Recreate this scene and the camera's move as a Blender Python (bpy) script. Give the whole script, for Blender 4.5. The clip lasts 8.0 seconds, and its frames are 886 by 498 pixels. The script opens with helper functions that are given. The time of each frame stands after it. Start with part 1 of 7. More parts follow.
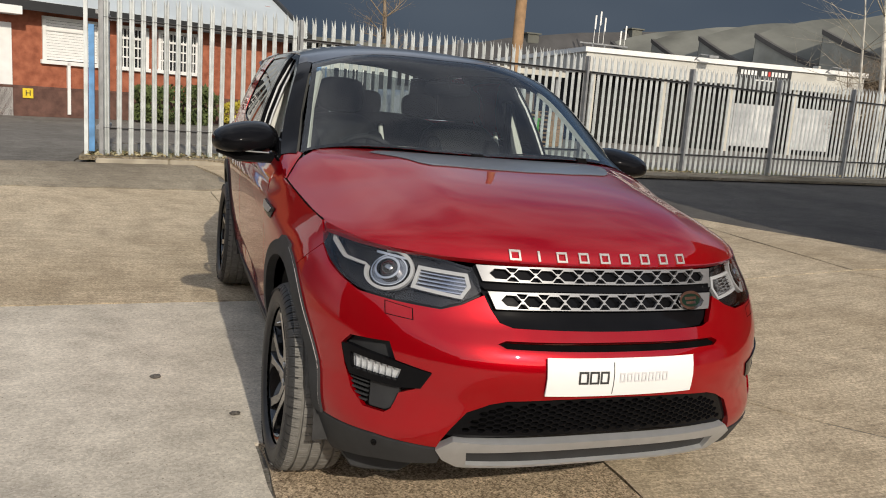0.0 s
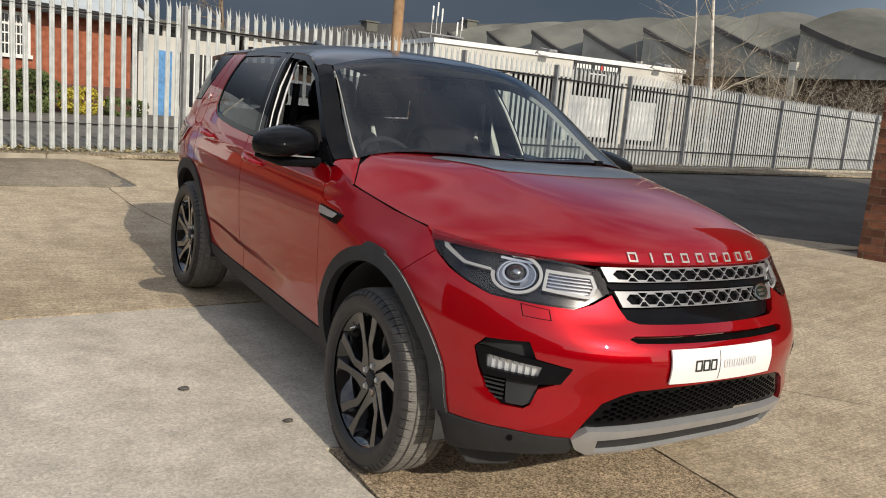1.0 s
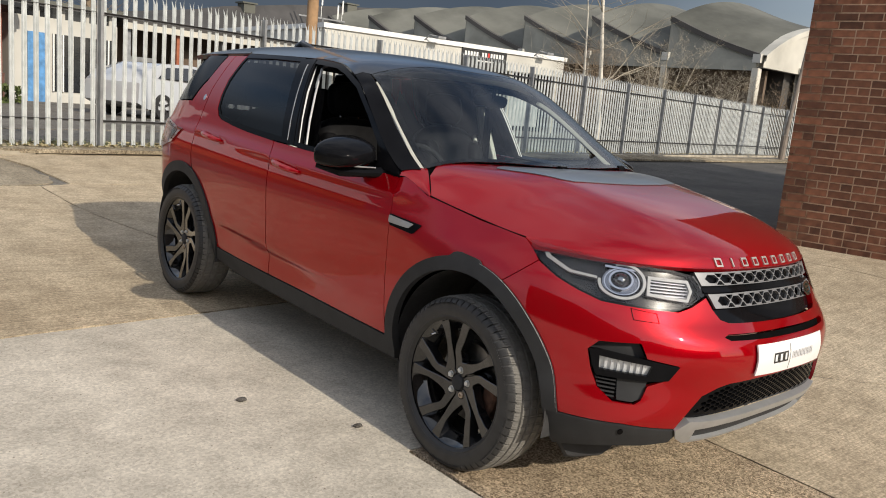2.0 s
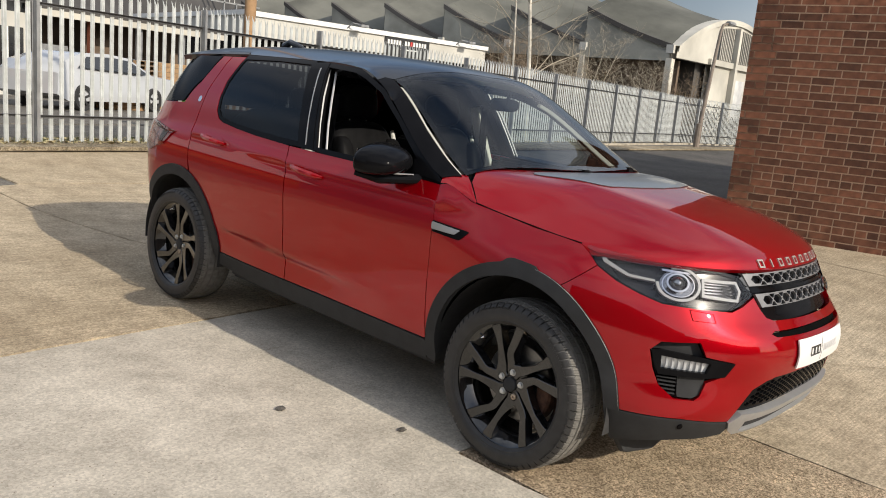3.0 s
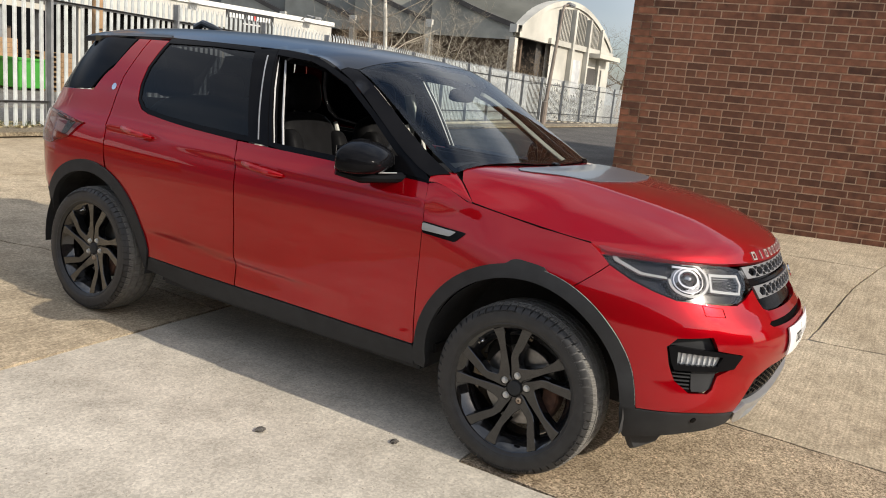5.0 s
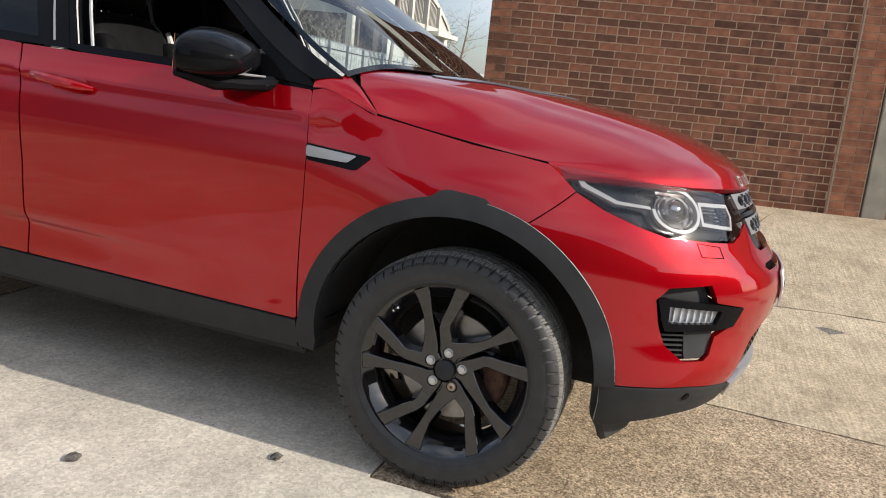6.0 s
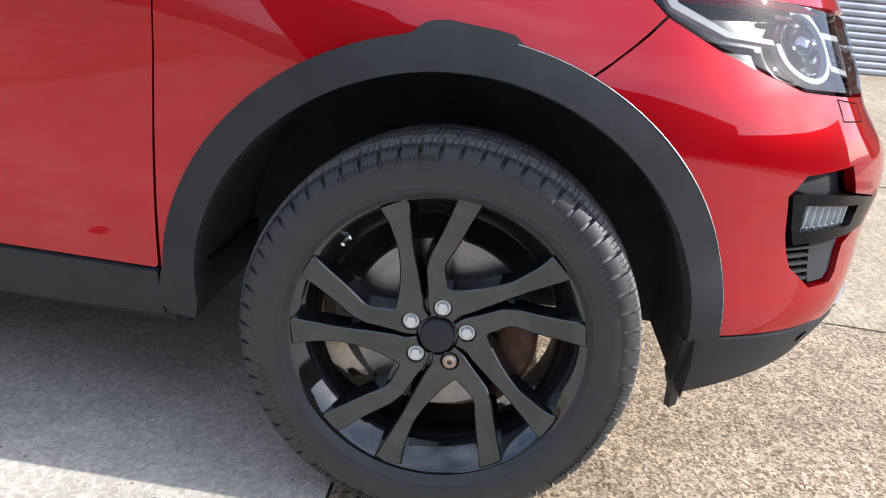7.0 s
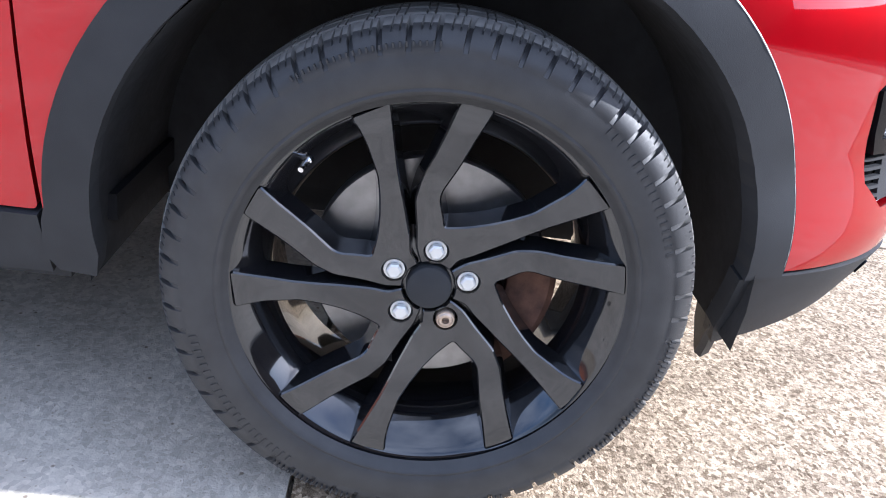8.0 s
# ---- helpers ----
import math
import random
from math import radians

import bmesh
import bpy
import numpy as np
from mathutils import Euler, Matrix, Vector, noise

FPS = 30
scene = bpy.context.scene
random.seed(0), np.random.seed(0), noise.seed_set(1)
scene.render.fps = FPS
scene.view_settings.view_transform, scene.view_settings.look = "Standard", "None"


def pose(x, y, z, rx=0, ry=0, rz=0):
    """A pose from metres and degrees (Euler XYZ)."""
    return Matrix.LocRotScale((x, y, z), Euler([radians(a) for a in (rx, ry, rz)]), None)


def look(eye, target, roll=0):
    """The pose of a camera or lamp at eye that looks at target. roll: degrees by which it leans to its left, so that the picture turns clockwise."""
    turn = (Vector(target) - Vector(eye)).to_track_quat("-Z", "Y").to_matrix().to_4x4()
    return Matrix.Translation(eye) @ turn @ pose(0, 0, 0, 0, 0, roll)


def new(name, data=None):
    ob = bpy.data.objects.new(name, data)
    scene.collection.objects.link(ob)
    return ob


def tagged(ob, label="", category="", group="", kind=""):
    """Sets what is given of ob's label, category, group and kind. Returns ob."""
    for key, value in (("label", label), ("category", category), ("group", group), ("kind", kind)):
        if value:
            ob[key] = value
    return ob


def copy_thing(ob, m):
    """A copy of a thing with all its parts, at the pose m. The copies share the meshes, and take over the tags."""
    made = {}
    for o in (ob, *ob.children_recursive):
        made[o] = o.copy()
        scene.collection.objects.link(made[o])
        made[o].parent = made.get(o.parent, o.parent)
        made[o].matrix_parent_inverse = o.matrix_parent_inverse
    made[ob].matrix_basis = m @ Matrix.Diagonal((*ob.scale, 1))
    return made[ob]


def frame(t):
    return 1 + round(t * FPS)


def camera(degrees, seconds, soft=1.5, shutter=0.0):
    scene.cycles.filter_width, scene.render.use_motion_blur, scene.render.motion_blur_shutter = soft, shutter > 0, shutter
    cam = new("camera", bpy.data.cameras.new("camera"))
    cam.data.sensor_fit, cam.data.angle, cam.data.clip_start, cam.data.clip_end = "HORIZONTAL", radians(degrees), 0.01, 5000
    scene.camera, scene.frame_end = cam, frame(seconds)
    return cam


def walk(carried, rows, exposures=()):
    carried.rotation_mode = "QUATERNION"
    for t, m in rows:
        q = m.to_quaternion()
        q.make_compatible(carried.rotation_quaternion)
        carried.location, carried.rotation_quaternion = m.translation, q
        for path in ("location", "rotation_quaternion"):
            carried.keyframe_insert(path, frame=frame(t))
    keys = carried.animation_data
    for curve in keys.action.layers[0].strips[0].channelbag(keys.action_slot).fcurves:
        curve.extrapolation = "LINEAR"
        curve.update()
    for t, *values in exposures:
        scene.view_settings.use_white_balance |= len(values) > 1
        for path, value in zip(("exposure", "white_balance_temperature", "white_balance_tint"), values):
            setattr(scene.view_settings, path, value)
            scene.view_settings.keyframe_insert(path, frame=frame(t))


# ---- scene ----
cam = camera(58.5, 8.0, soft=1.0)
PATH = [
    (0, (-1.355, -2.956, 1.439), (-0.673, -1.11, 1.086), 4.2),
    (0.5, (-1.796, -2.796, 1.431), (-0.907, -1.038, 1.082), 4.6),
    (1, (-2.278, -2.646, 1.447), (-1.215, -0.988, 1.096), 4.9),
    (1.5, (-2.692, -2.448, 1.476), (-1.487, -0.892, 1.119), 5.1),
    (3, (-3.479, -1.891, 1.54), (-2.015, -0.582, 1.165), 5.2),
    (3.5, (-3.595, -1.7, 1.559), (-2.065, -0.469, 1.179), 5.2),
    (4, (-3.754, -1.498, 1.571), (-2.16, -0.353, 1.185), 5.2),
    (4.2, (-3.795, -1.444, 1.583), (-2.184, -0.325, 1.192), 5.1),
    (5.3, (-3.64, -1.139, 1.517), (-1.895, -0.247, 1.12), 5.6),
    (5.5, (-3.489, -1.023, 1.441), (-1.708, -0.205, 1.042), 5.6),
    (6, (-3.033, -0.678, 1.201), (-1.171, -0.065, 0.804), 5.8),
    (6.5, (-2.558, -0.347, 1.078), (-0.642, 0.01, 0.629), 5.9),
    (7, (-2.153, -0.087, 1.001), (-0.275, 0.03, 0.323), 5.7),
    (7.5, (-1.949, 0.012, 0.96), (-0.116, -0.022, 0.16), 6.3),
    (8, (-1.828, 0.036, 0.879), (-0.02, -0.081, 0.033), 6.6),
]
walk(cam, [(t, look(eye, target, roll)) for t, eye, target, roll in PATH],
     exposures=[(0.0, -0.26, 6500, 10), (1.0, -0.18, 6500, 10), (3.5, 0.02, 6500, 10), (5.5, 0.2, 6400, 10), (6.5, 0.5, 5900, 11), (7.2, .95, 5450, 13), (8.0, 1.34, 5150, 15)])

# ---- light ----
SUN_WAY = Vector((0.06, -1.78, 1.0)).normalized()
sun = new("sun", bpy.data.lights.new("sun", "SUN"))
sun.data.energy, sun.data.angle, sun.data.color = 4.0, radians(0.55), (1.0, 0.91, 0.77)
sun.matrix_world = look(SUN_WAY * 60, (0, 0, 0))
world = bpy.data.worlds.new("sky")
scene.world = world
world.use_nodes = True
wn, wl = world.node_tree.nodes, world.node_tree.links
sky = wn.new("ShaderNodeTexSky")
sky.sky_type, sky.sun_disc = "NISHITA", False
sky.sun_elevation, sky.sun_rotation = radians(29.3), radians(178)
sky.air_density, sky.dust_density, sky.ozone_density = 1.0, 1.5, 1.0
wcoord = wn.new("ShaderNodeTexCoord")
wnoise = wn.new("ShaderNodeTexNoise")
wnoise.inputs["Scale"].default_value, wnoise.inputs["Detail"].default_value = 2.2, 3.5
wstretch = wn.new("ShaderNodeMapping")
wstretch.inputs["Scale"].default_value = (1.0, 1.0, 2.2)
wramp = wn.new("ShaderNodeValToRGB")
wramp.color_ramp.elements[0].position, wramp.color_ramp.elements[1].position = 0.32, 0.78
wmix = wn.new("ShaderNodeMix")
wmix.data_type = "RGBA"
wmix.inputs["B"].default_value = (7.0, 7.1, 7.4, 1)
# a slate rain cloud stands over the far side, away from the sun
wsplit, wside = wn.new("ShaderNodeSeparateXYZ"), wn.new("ShaderNodeMapRange")
wside.interpolation_type = "SMOOTHSTEP"
wside.inputs["From Min"].default_value, wside.inputs["From Max"].default_value = 0.05, 0.75
wstorm = wn.new("ShaderNodeMix")
wstorm.data_type = "RGBA"
wslate = wn.new("ShaderNodeMix")
wslate.data_type = "RGBA"
wslate.inputs["A"].default_value, wslate.inputs["B"].default_value = (0.46, 0.62, 0.86, 1), (0.74, 0.92, 1.16, 1)
wl.new(wcoord.outputs["Generated"], wstretch.inputs["Vector"])
wl.new(wcoord.outputs["Generated"], wsplit.inputs["Vector"])
wl.new(wsplit.outputs["Y"], wside.inputs["Value"])
wl.new(wstretch.outputs["Vector"], wnoise.inputs["Vector"])
wl.new(wnoise.outputs["Fac"], wramp.inputs["Fac"])
wl.new(wramp.outputs["Color"], wmix.inputs["Factor"])
wl.new(sky.outputs["Color"], wmix.inputs["A"])
wl.new(wramp.outputs["Color"], wslate.inputs["Factor"])
wlow, wboth = wn.new("ShaderNodeMapRange"), wn.new("ShaderNodeMath")
wlow.interpolation_type = "SMOOTHSTEP"
wlow.inputs["From Min"].default_value, wlow.inputs["From Max"].default_value = 0.38, 0.17
wboth.operation = "MULTIPLY"
wl.new(wsplit.outputs["Z"], wlow.inputs["Value"])
wl.new(wlow.outputs["Result"], wboth.inputs[0])
wl.new(wside.outputs["Result"], wboth.inputs[1])
wl.new(wboth.outputs["Value"], wstorm.inputs["Factor"])
wl.new(wmix.outputs["Result"], wstorm.inputs["A"])
wl.new(wslate.outputs["Result"], wstorm.inputs["B"])
wl.new(wstorm.outputs["Result"], wn["Background"].inputs["Color"])
wn["Background"].inputs["Strength"].default_value = 0.15


# ---- materials ----
def material(name, color, rough=0.5, metal=0.0, vary=0.12, scale=8.0, bump=0.0, bump_scale=60.0, coat=0.0, second=None, spread=0.0, island=False, **extra):
    """A principled surface whose colour and roughness vary at two scales, with fine relief."""
    m = bpy.data.materials.new(name)
    m.use_nodes = True
    n, l = m.node_tree.nodes, m.node_tree.links
    p = n["Principled BSDF"]
    p.inputs["Metallic"].default_value, p.inputs["Coat Weight"].default_value = metal, coat
    p.inputs["Coat Roughness"].default_value = 0.02
    for key, value in extra.items():
        p.inputs[key.replace("_", " ")].default_value = value
    at = n.new("ShaderNodeTexCoord")
    big, fine = n.new("ShaderNodeTexNoise"), n.new("ShaderNodeTexNoise")
    big.inputs["Scale"].default_value, big.inputs["Detail"].default_value = scale, 5
    fine.inputs["Scale"].default_value, fine.inputs["Detail"].default_value = bump_scale, 3
    l.new(at.outputs["Object"], big.inputs["Vector"])
    l.new(at.outputs["Object"], fine.inputs["Vector"])
    ramp = n.new("ShaderNodeValToRGB")
    dark = tuple(c * (1 - vary) for c in color)
    light = second or tuple(min(1, c * (1 + vary)) for c in color)
    ramp.color_ramp.elements[0].color, ramp.color_ramp.elements[1].color = (*dark, 1), (*light, 1)
    ramp.color_ramp.elements[0].position, ramp.color_ramp.elements[1].position = 0.32, 0.68
    l.new(big.outputs["Fac"], ramp.inputs["Fac"])
    out = ramp.outputs["Color"]
    if spread:
        info, hsv, by = n.new("ShaderNodeNewGeometry" if island else "ShaderNodeObjectInfo"), n.new("ShaderNodeHueSaturation"), n.new("ShaderNodeMapRange")
        by.inputs["To Min"].default_value, by.inputs["To Max"].default_value = 1 - spread, 1 + spread
        l.new(info.outputs["Random Per Island" if island else "Random"], by.inputs["Value"])
        l.new(by.outputs["Result"], hsv.inputs["Value"])
        l.new(out, hsv.inputs["Color"])
        out = hsv.outputs["Color"]
    l.new(out, p.inputs["Base Color"])
    to = n.new("ShaderNodeMapRange")
    to.inputs["To Min"].default_value, to.inputs["To Max"].default_value = max(0, rough * 0.85), min(1, rough * 1.15)
    l.new(fine.outputs["Fac"], to.inputs["Value"])
    l.new(to.outputs["Result"], p.inputs["Roughness"])
    if bump:
        b = n.new("ShaderNodeBump")
        b.inputs["Strength"].default_value, b.inputs["Distance"].default_value = 1.0, bump
        l.new(fine.outputs["Fac"], b.inputs["Height"])
        l.new(b.outputs["Normal"], p.inputs["Normal"])
    return m


def glass_material(name, tint, alpha, rough=0.0, shine=1.55):
    """Thin glazing: part clear, part glossy, so that daylight passes straight through."""
    m = bpy.data.materials.new(name)
    m.use_nodes = True
    n, l = m.node_tree.nodes, m.node_tree.links
    n.remove(n["Principled BSDF"])
    clear, gloss, mix, fres = n.new("ShaderNodeBsdfTransparent"), n.new("ShaderNodeBsdfGlossy"), n.new("ShaderNodeMixShader"), n.new("ShaderNodeFresnel")
    clear.inputs["Color"].default_value = (*(alpha * c for c in tint), 1)
    gloss.inputs["Roughness"].default_value = rough
    fres.inputs["IOR"].default_value = shine
    l.new(fres.outputs["Fac"], mix.inputs["Fac"])
    l.new(clear.outputs["BSDF"], mix.inputs[1])
    l.new(gloss.outputs["BSDF"], mix.inputs[2])
    l.new(mix.outputs["Shader"], n["Material Output"].inputs["Surface"])
    return m


PAINT = material("red_metallic_paint", (0.40, 0.0005, 0.006), 0.30, 0.55, 0.03, 3, 0, 900, coat=1.0, Specular_IOR_Level=0.05, Specular_Tint=(0.55, 0.01, 0.02, 1.0), Coat_IOR=1.54)
BLACK_PAINT = material("black_roof_paint", (0.009, 0.0095, 0.011), 0.3, 0.0, 0.1, 5, 0, 300, coat=0.6)
GLOSS_BLACK = material("gloss_black_trim", (0.006, 0.006, 0.007), 0.08, 0.0, 0.15, 9, 0, 200, Specular_IOR_Level=0.08)
PLASTIC = material("grey_black_plastic_cladding", (0.034, 0.035, 0.037), 0.6, 0.0, 0.12, 14, 0.0002, 900, Specular_IOR_Level=0.2)
# near-black that stands in for the shade inside gaps, slots and pockets
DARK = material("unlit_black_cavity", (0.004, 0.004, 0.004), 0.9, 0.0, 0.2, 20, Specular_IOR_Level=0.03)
SILVER = material("silver_painted_plastic", (0.42, 0.425, 0.43), 0.35, 0.5, 0.05, 20)
GRILLE_SILVER = material("dull_grille_silver", (0.25, 0.25, 0.255), 0.4, 0.5, 0.05, 20)
CHROME = material("chrome", (0.75, 0.75, 0.76), 0.08, 1.0, 0.03, 20)
RUBBER = material("tyre_rubber", (0.034, 0.0335, 0.0335), 0.50, 0.0, 0.16, 26, 0.0002, 700, Specular_IOR_Level=0.42)
ALLOY = material("gloss_black_alloy", (0.009, 0.009, 0.010), 0.07, 0.0, 0.2, 12, 0, 300, coat=0.8)
STEEL = material("turned_disc_steel", (0.27, 0.262, 0.255), 0.35, 0.9, 0.2, 30)
RUST = material("rusty_iron", (0.10, 0.05, 0.032), 0.8, 0.3, 0.4, 40, 0.0004, 300)
WHITE = material("white_plate_plastic", (0.80, 0.80, 0.79), 0.35, 0.0, 0.02, 6)
DUSTY = material("dusty_tread_rubber", (0.17, 0.163, 0.15), 0.85, 0.0, 0.15, 40, 0.0002, 700, Specular_IOR_Level=0.2)
SEAT = material("black_leather", (0.010, 0.010, 0.011), 0.5, 0.0, 0.2, 18, 0.0003, 260, Specular_IOR_Level=0.06)
TRIM = material("pale_grey_headlining", (0.70, 0.71, 0.67), 0.85, 0.0, 0.06, 20, 0.0002, 700)
DASH = material("dark_dashboard_plastic", (0.022, 0.022, 0.024), 0.6, 0.0, 0.15, 20, 0.0002, 800, Specular_IOR_Level=0.15)
DECAL = material("grey_bonnet_film", (0.11, 0.12, 0.135), 0.3, 0.0, 0.08, 5, 0, 300, coat=0.35)
LAMP_BODY = material("lamp_bezel", (0.014, 0.014, 0.016), 0.22, 0.0, 0.1, 20)
LAMP_CLEAR = material("frosted_light_guide", (0.44, 0.455, 0.475), 0.35, 0.0, 0.04, 20, Specular_IOR_Level=0.2)
TAIL_RED = material("red_lamp_plastic", (0.13, 0.003, 0.005), 0.12, 0.0, 0.1, 20, coat=0.5)
GLASS = glass_material("windscreen_glass", (0.86, 0.96, 0.94), 0.88, 0.0, 1.72)
CHANNEL = material("bright_grey_channel", (0.46, 0.46, 0.465), 0.5, 0.3, 0.1, 20)
TINT = glass_material("privacy_glass", (0.9, 0.95, 1.0), 0.14, 0.0, 1.38)
SMOKED = glass_material("smoked_rear_screen", (0.9, 0.95, 1.0), 0.42)
LENS = glass_material("lamp_lens", (1.0, 1.0, 1.0), 0.93)


# ---- mesh helpers ----
def link(name, mesh, mat, parent=None, label=""):
    ob = new(name, mesh)
    if mat is not None and not mesh.materials:
        mesh.materials.append(mat)
    if parent is not None:
        ob.parent = parent
    return tagged(ob, label)


def part(name, bm, mat, parent, label="", flat=False):
    """Links a bmesh as one mesh object under a thing or a part."""
    mesh = bpy.data.meshes.new(name)
    bm.to_mesh(mesh)
    bm.free()
    if not flat:
        mesh.shade_smooth()
        mesh.set_sharp_from_angle(angle=radians(35))
    return link(name, mesh, mat, parent, label)


def box(bm, x0, x1, y0, y1, z0, z1, bevel=0.0, m=None):
    made = bmesh.ops.create_cube(bm, size=1.0)["verts"]
    bmesh.ops.scale(bm, vec=(x1 - x0, y1 - y0, z1 - z0), verts=made)
    bmesh.ops.translate(bm, vec=((x0 + x1) / 2, (y0 + y1) / 2, (z0 + z1) / 2), verts=made)
    if bevel:
        edges = list({e for v in made for e in v.link_edges})
        made = list({v for f in bmesh.ops.bevel(bm, geom=edges, offset=bevel, segments=2, affect="EDGES")["faces"] for v in f.verts} | {v for v in made if v.is_valid})
    if m is not None:
        bmesh.ops.transform(bm, matrix=m, verts=[v for v in made if v.is_valid])
    return bm


def boxes(*all_boxes, bevel=0.0):
    bm = bmesh.new()
    for b in all_boxes:
        box(bm, *b, bevel=bevel)
    return bm


def tube(bm, points, radii, sides=8, cap=True):
    """A tapered tube along points."""
    rings = []
    for i, p in enumerate(points):
        p = Vector(p)
        d = (Vector(points[min(i + 1, len(points) - 1)]) - Vector(points[max(i - 1, 0)])).normalized()
        a = d.orthogonal().normalized() if not rings else (rings[-1][1] - d * rings[-1][1].dot(d)).normalized()
        b = d.cross(a)
        r = radii[i] if hasattr(radii, "__len__") else radii
        rings.append(([bm.verts.new(p + r * (a * math.cos(t) + b * math.sin(t))) for t in (2 * math.pi * k / sides for k in range(sides))], a))
    for (r0, _), (r1, _) in zip(rings, rings[1:]):
        for k in range(sides):
            bm.faces.new((r0[k], r0[(k + 1) % sides], r1[(k + 1) % sides], r1[k]))
    if cap:
        bm.faces.new(list(reversed(rings[0][0])))
        bm.faces.new(rings[-1][0])
    return bm


def revolve(bm, profile, segments=64, axis="x", closed=False):
    """Turns a profile of (along, radius) about the x axis."""
    rings = []
    for k in range(segments):
        t = 2 * math.pi * k / segments
        rings.append([bm.verts.new((u, r * math.cos(t), r * math.sin(t))) for u, r in profile])
    n = len(profile)
    for k in range(segments):
        a, b = rings[k], rings[(k + 1) % segments]
        for i in range(n if closed else n - 1):
            j = (i + 1) % n
            bm.faces.new((a[i], a[j], b[j], b[i]))
    return bm


def curve(pts):
    """A smooth monotone curve through (t, value) pairs."""
    xs, ys = [p[0] for p in pts], [p[1] for p in pts]
    n = len(xs)
    d = [(ys[i + 1] - ys[i]) / (xs[i + 1] - xs[i]) for i in range(n - 1)]
    m = [d[0]] + [0 if d[i - 1] * d[i] <= 0 else 2 * d[i - 1] * d[i] / (d[i - 1] + d[i]) for i in range(1, n - 1)] + [d[-1]]

    def f(x):
        if x <= xs[0]:
            return ys[0]
        if x >= xs[-1]:
            return ys[-1]
        i = 0
        while x > xs[i + 1]:
            i += 1
        h = xs[i + 1] - xs[i]
        t = (x - xs[i]) / h
        return (1 + 2 * t) * (1 - t) ** 2 * ys[i] + t * (1 - t) ** 2 * h * m[i] + t * t * (3 - 2 * t) * ys[i + 1] + t * t * (t - 1) * h * m[i + 1]

    return f


def smooth(a, b, x):
    t = min(1, max(0, (x - a) / (b - a)))
    return t * t * (3 - 2 * t)


def inside(p, loops):
    odd = False
    for loop in loops:
        for (x0, y0), (x1, y1) in zip(loop, loop[1:] + loop[:1]):
            if (y0 > p[1]) != (y1 > p[1]) and p[0] < x0 + (p[1] - y0) / (y1 - y0) * (x1 - x0):
                odd = not odd
    return odd


def dense(loop, step):
    out = []
    for a, b in zip(loop, loop[1:] + loop[:1]):
        n = max(1, math.ceil(math.dist(a, b) / step))
        out += [(a[0] + (b[0] - a[0]) * k / n, a[1] + (b[1] - a[1]) * k / n) for k in range(n)]
    return out


def rounded(loop, radius, n=4):
    """Cuts each corner of a polygon with a small curve."""
    out = []
    for i, p in enumerate(loop):
        a, b = loop[i - 1], loop[(i + 1) % len(loop)]
        da, db = math.dist(p, a), math.dist(p, b)
        ra, rb = min(radius, da * 0.45), min(radius, db * 0.45)
        p0 = [p[k] + (a[k] - p[k]) * ra / da for k in (0, 1)]
        p1 = [p[k] + (b[k] - p[k]) * rb / db for k in (0, 1)]
        for k in range(n + 1):
            t = k / n
            out.append(tuple((1 - t) ** 2 * p0[c] + 2 * t * (1 - t) * p[c] + t * t * p1[c] for c in (0, 1)))
    return out


def shrunk(loop, by):
    """Moves a polygon's outline inwards."""
    area = sum(a[0] * b[1] - b[0] * a[1] for a, b in zip(loop, loop[1:] + loop[:1]))
    sign = 1 if area > 0 else -1
    out = []
    for i, p in enumerate(loop):
        a, b = loop[i - 1], loop[(i + 1) % len(loop)]
        e0, e1 = Vector((p[0] - a[0], p[1] - a[1])), Vector((b[0] - p[0], b[1] - p[1]))
        if e0.length < 1e-9 or e1.length < 1e-9:
            out.append(p)
            continue
        n0, n1 = Vector((-e0.y, e0.x)).normalized() * sign, Vector((-e1.y, e1.x)).normalized() * sign
        m = n0 + n1
        m = m / max(0.5, m.dot(n0)) if m.length > 1e-6 else n0
        out.append((p[0] + m.x * by, p[1] + m.y * by))
    return out


from mathutils import geometry


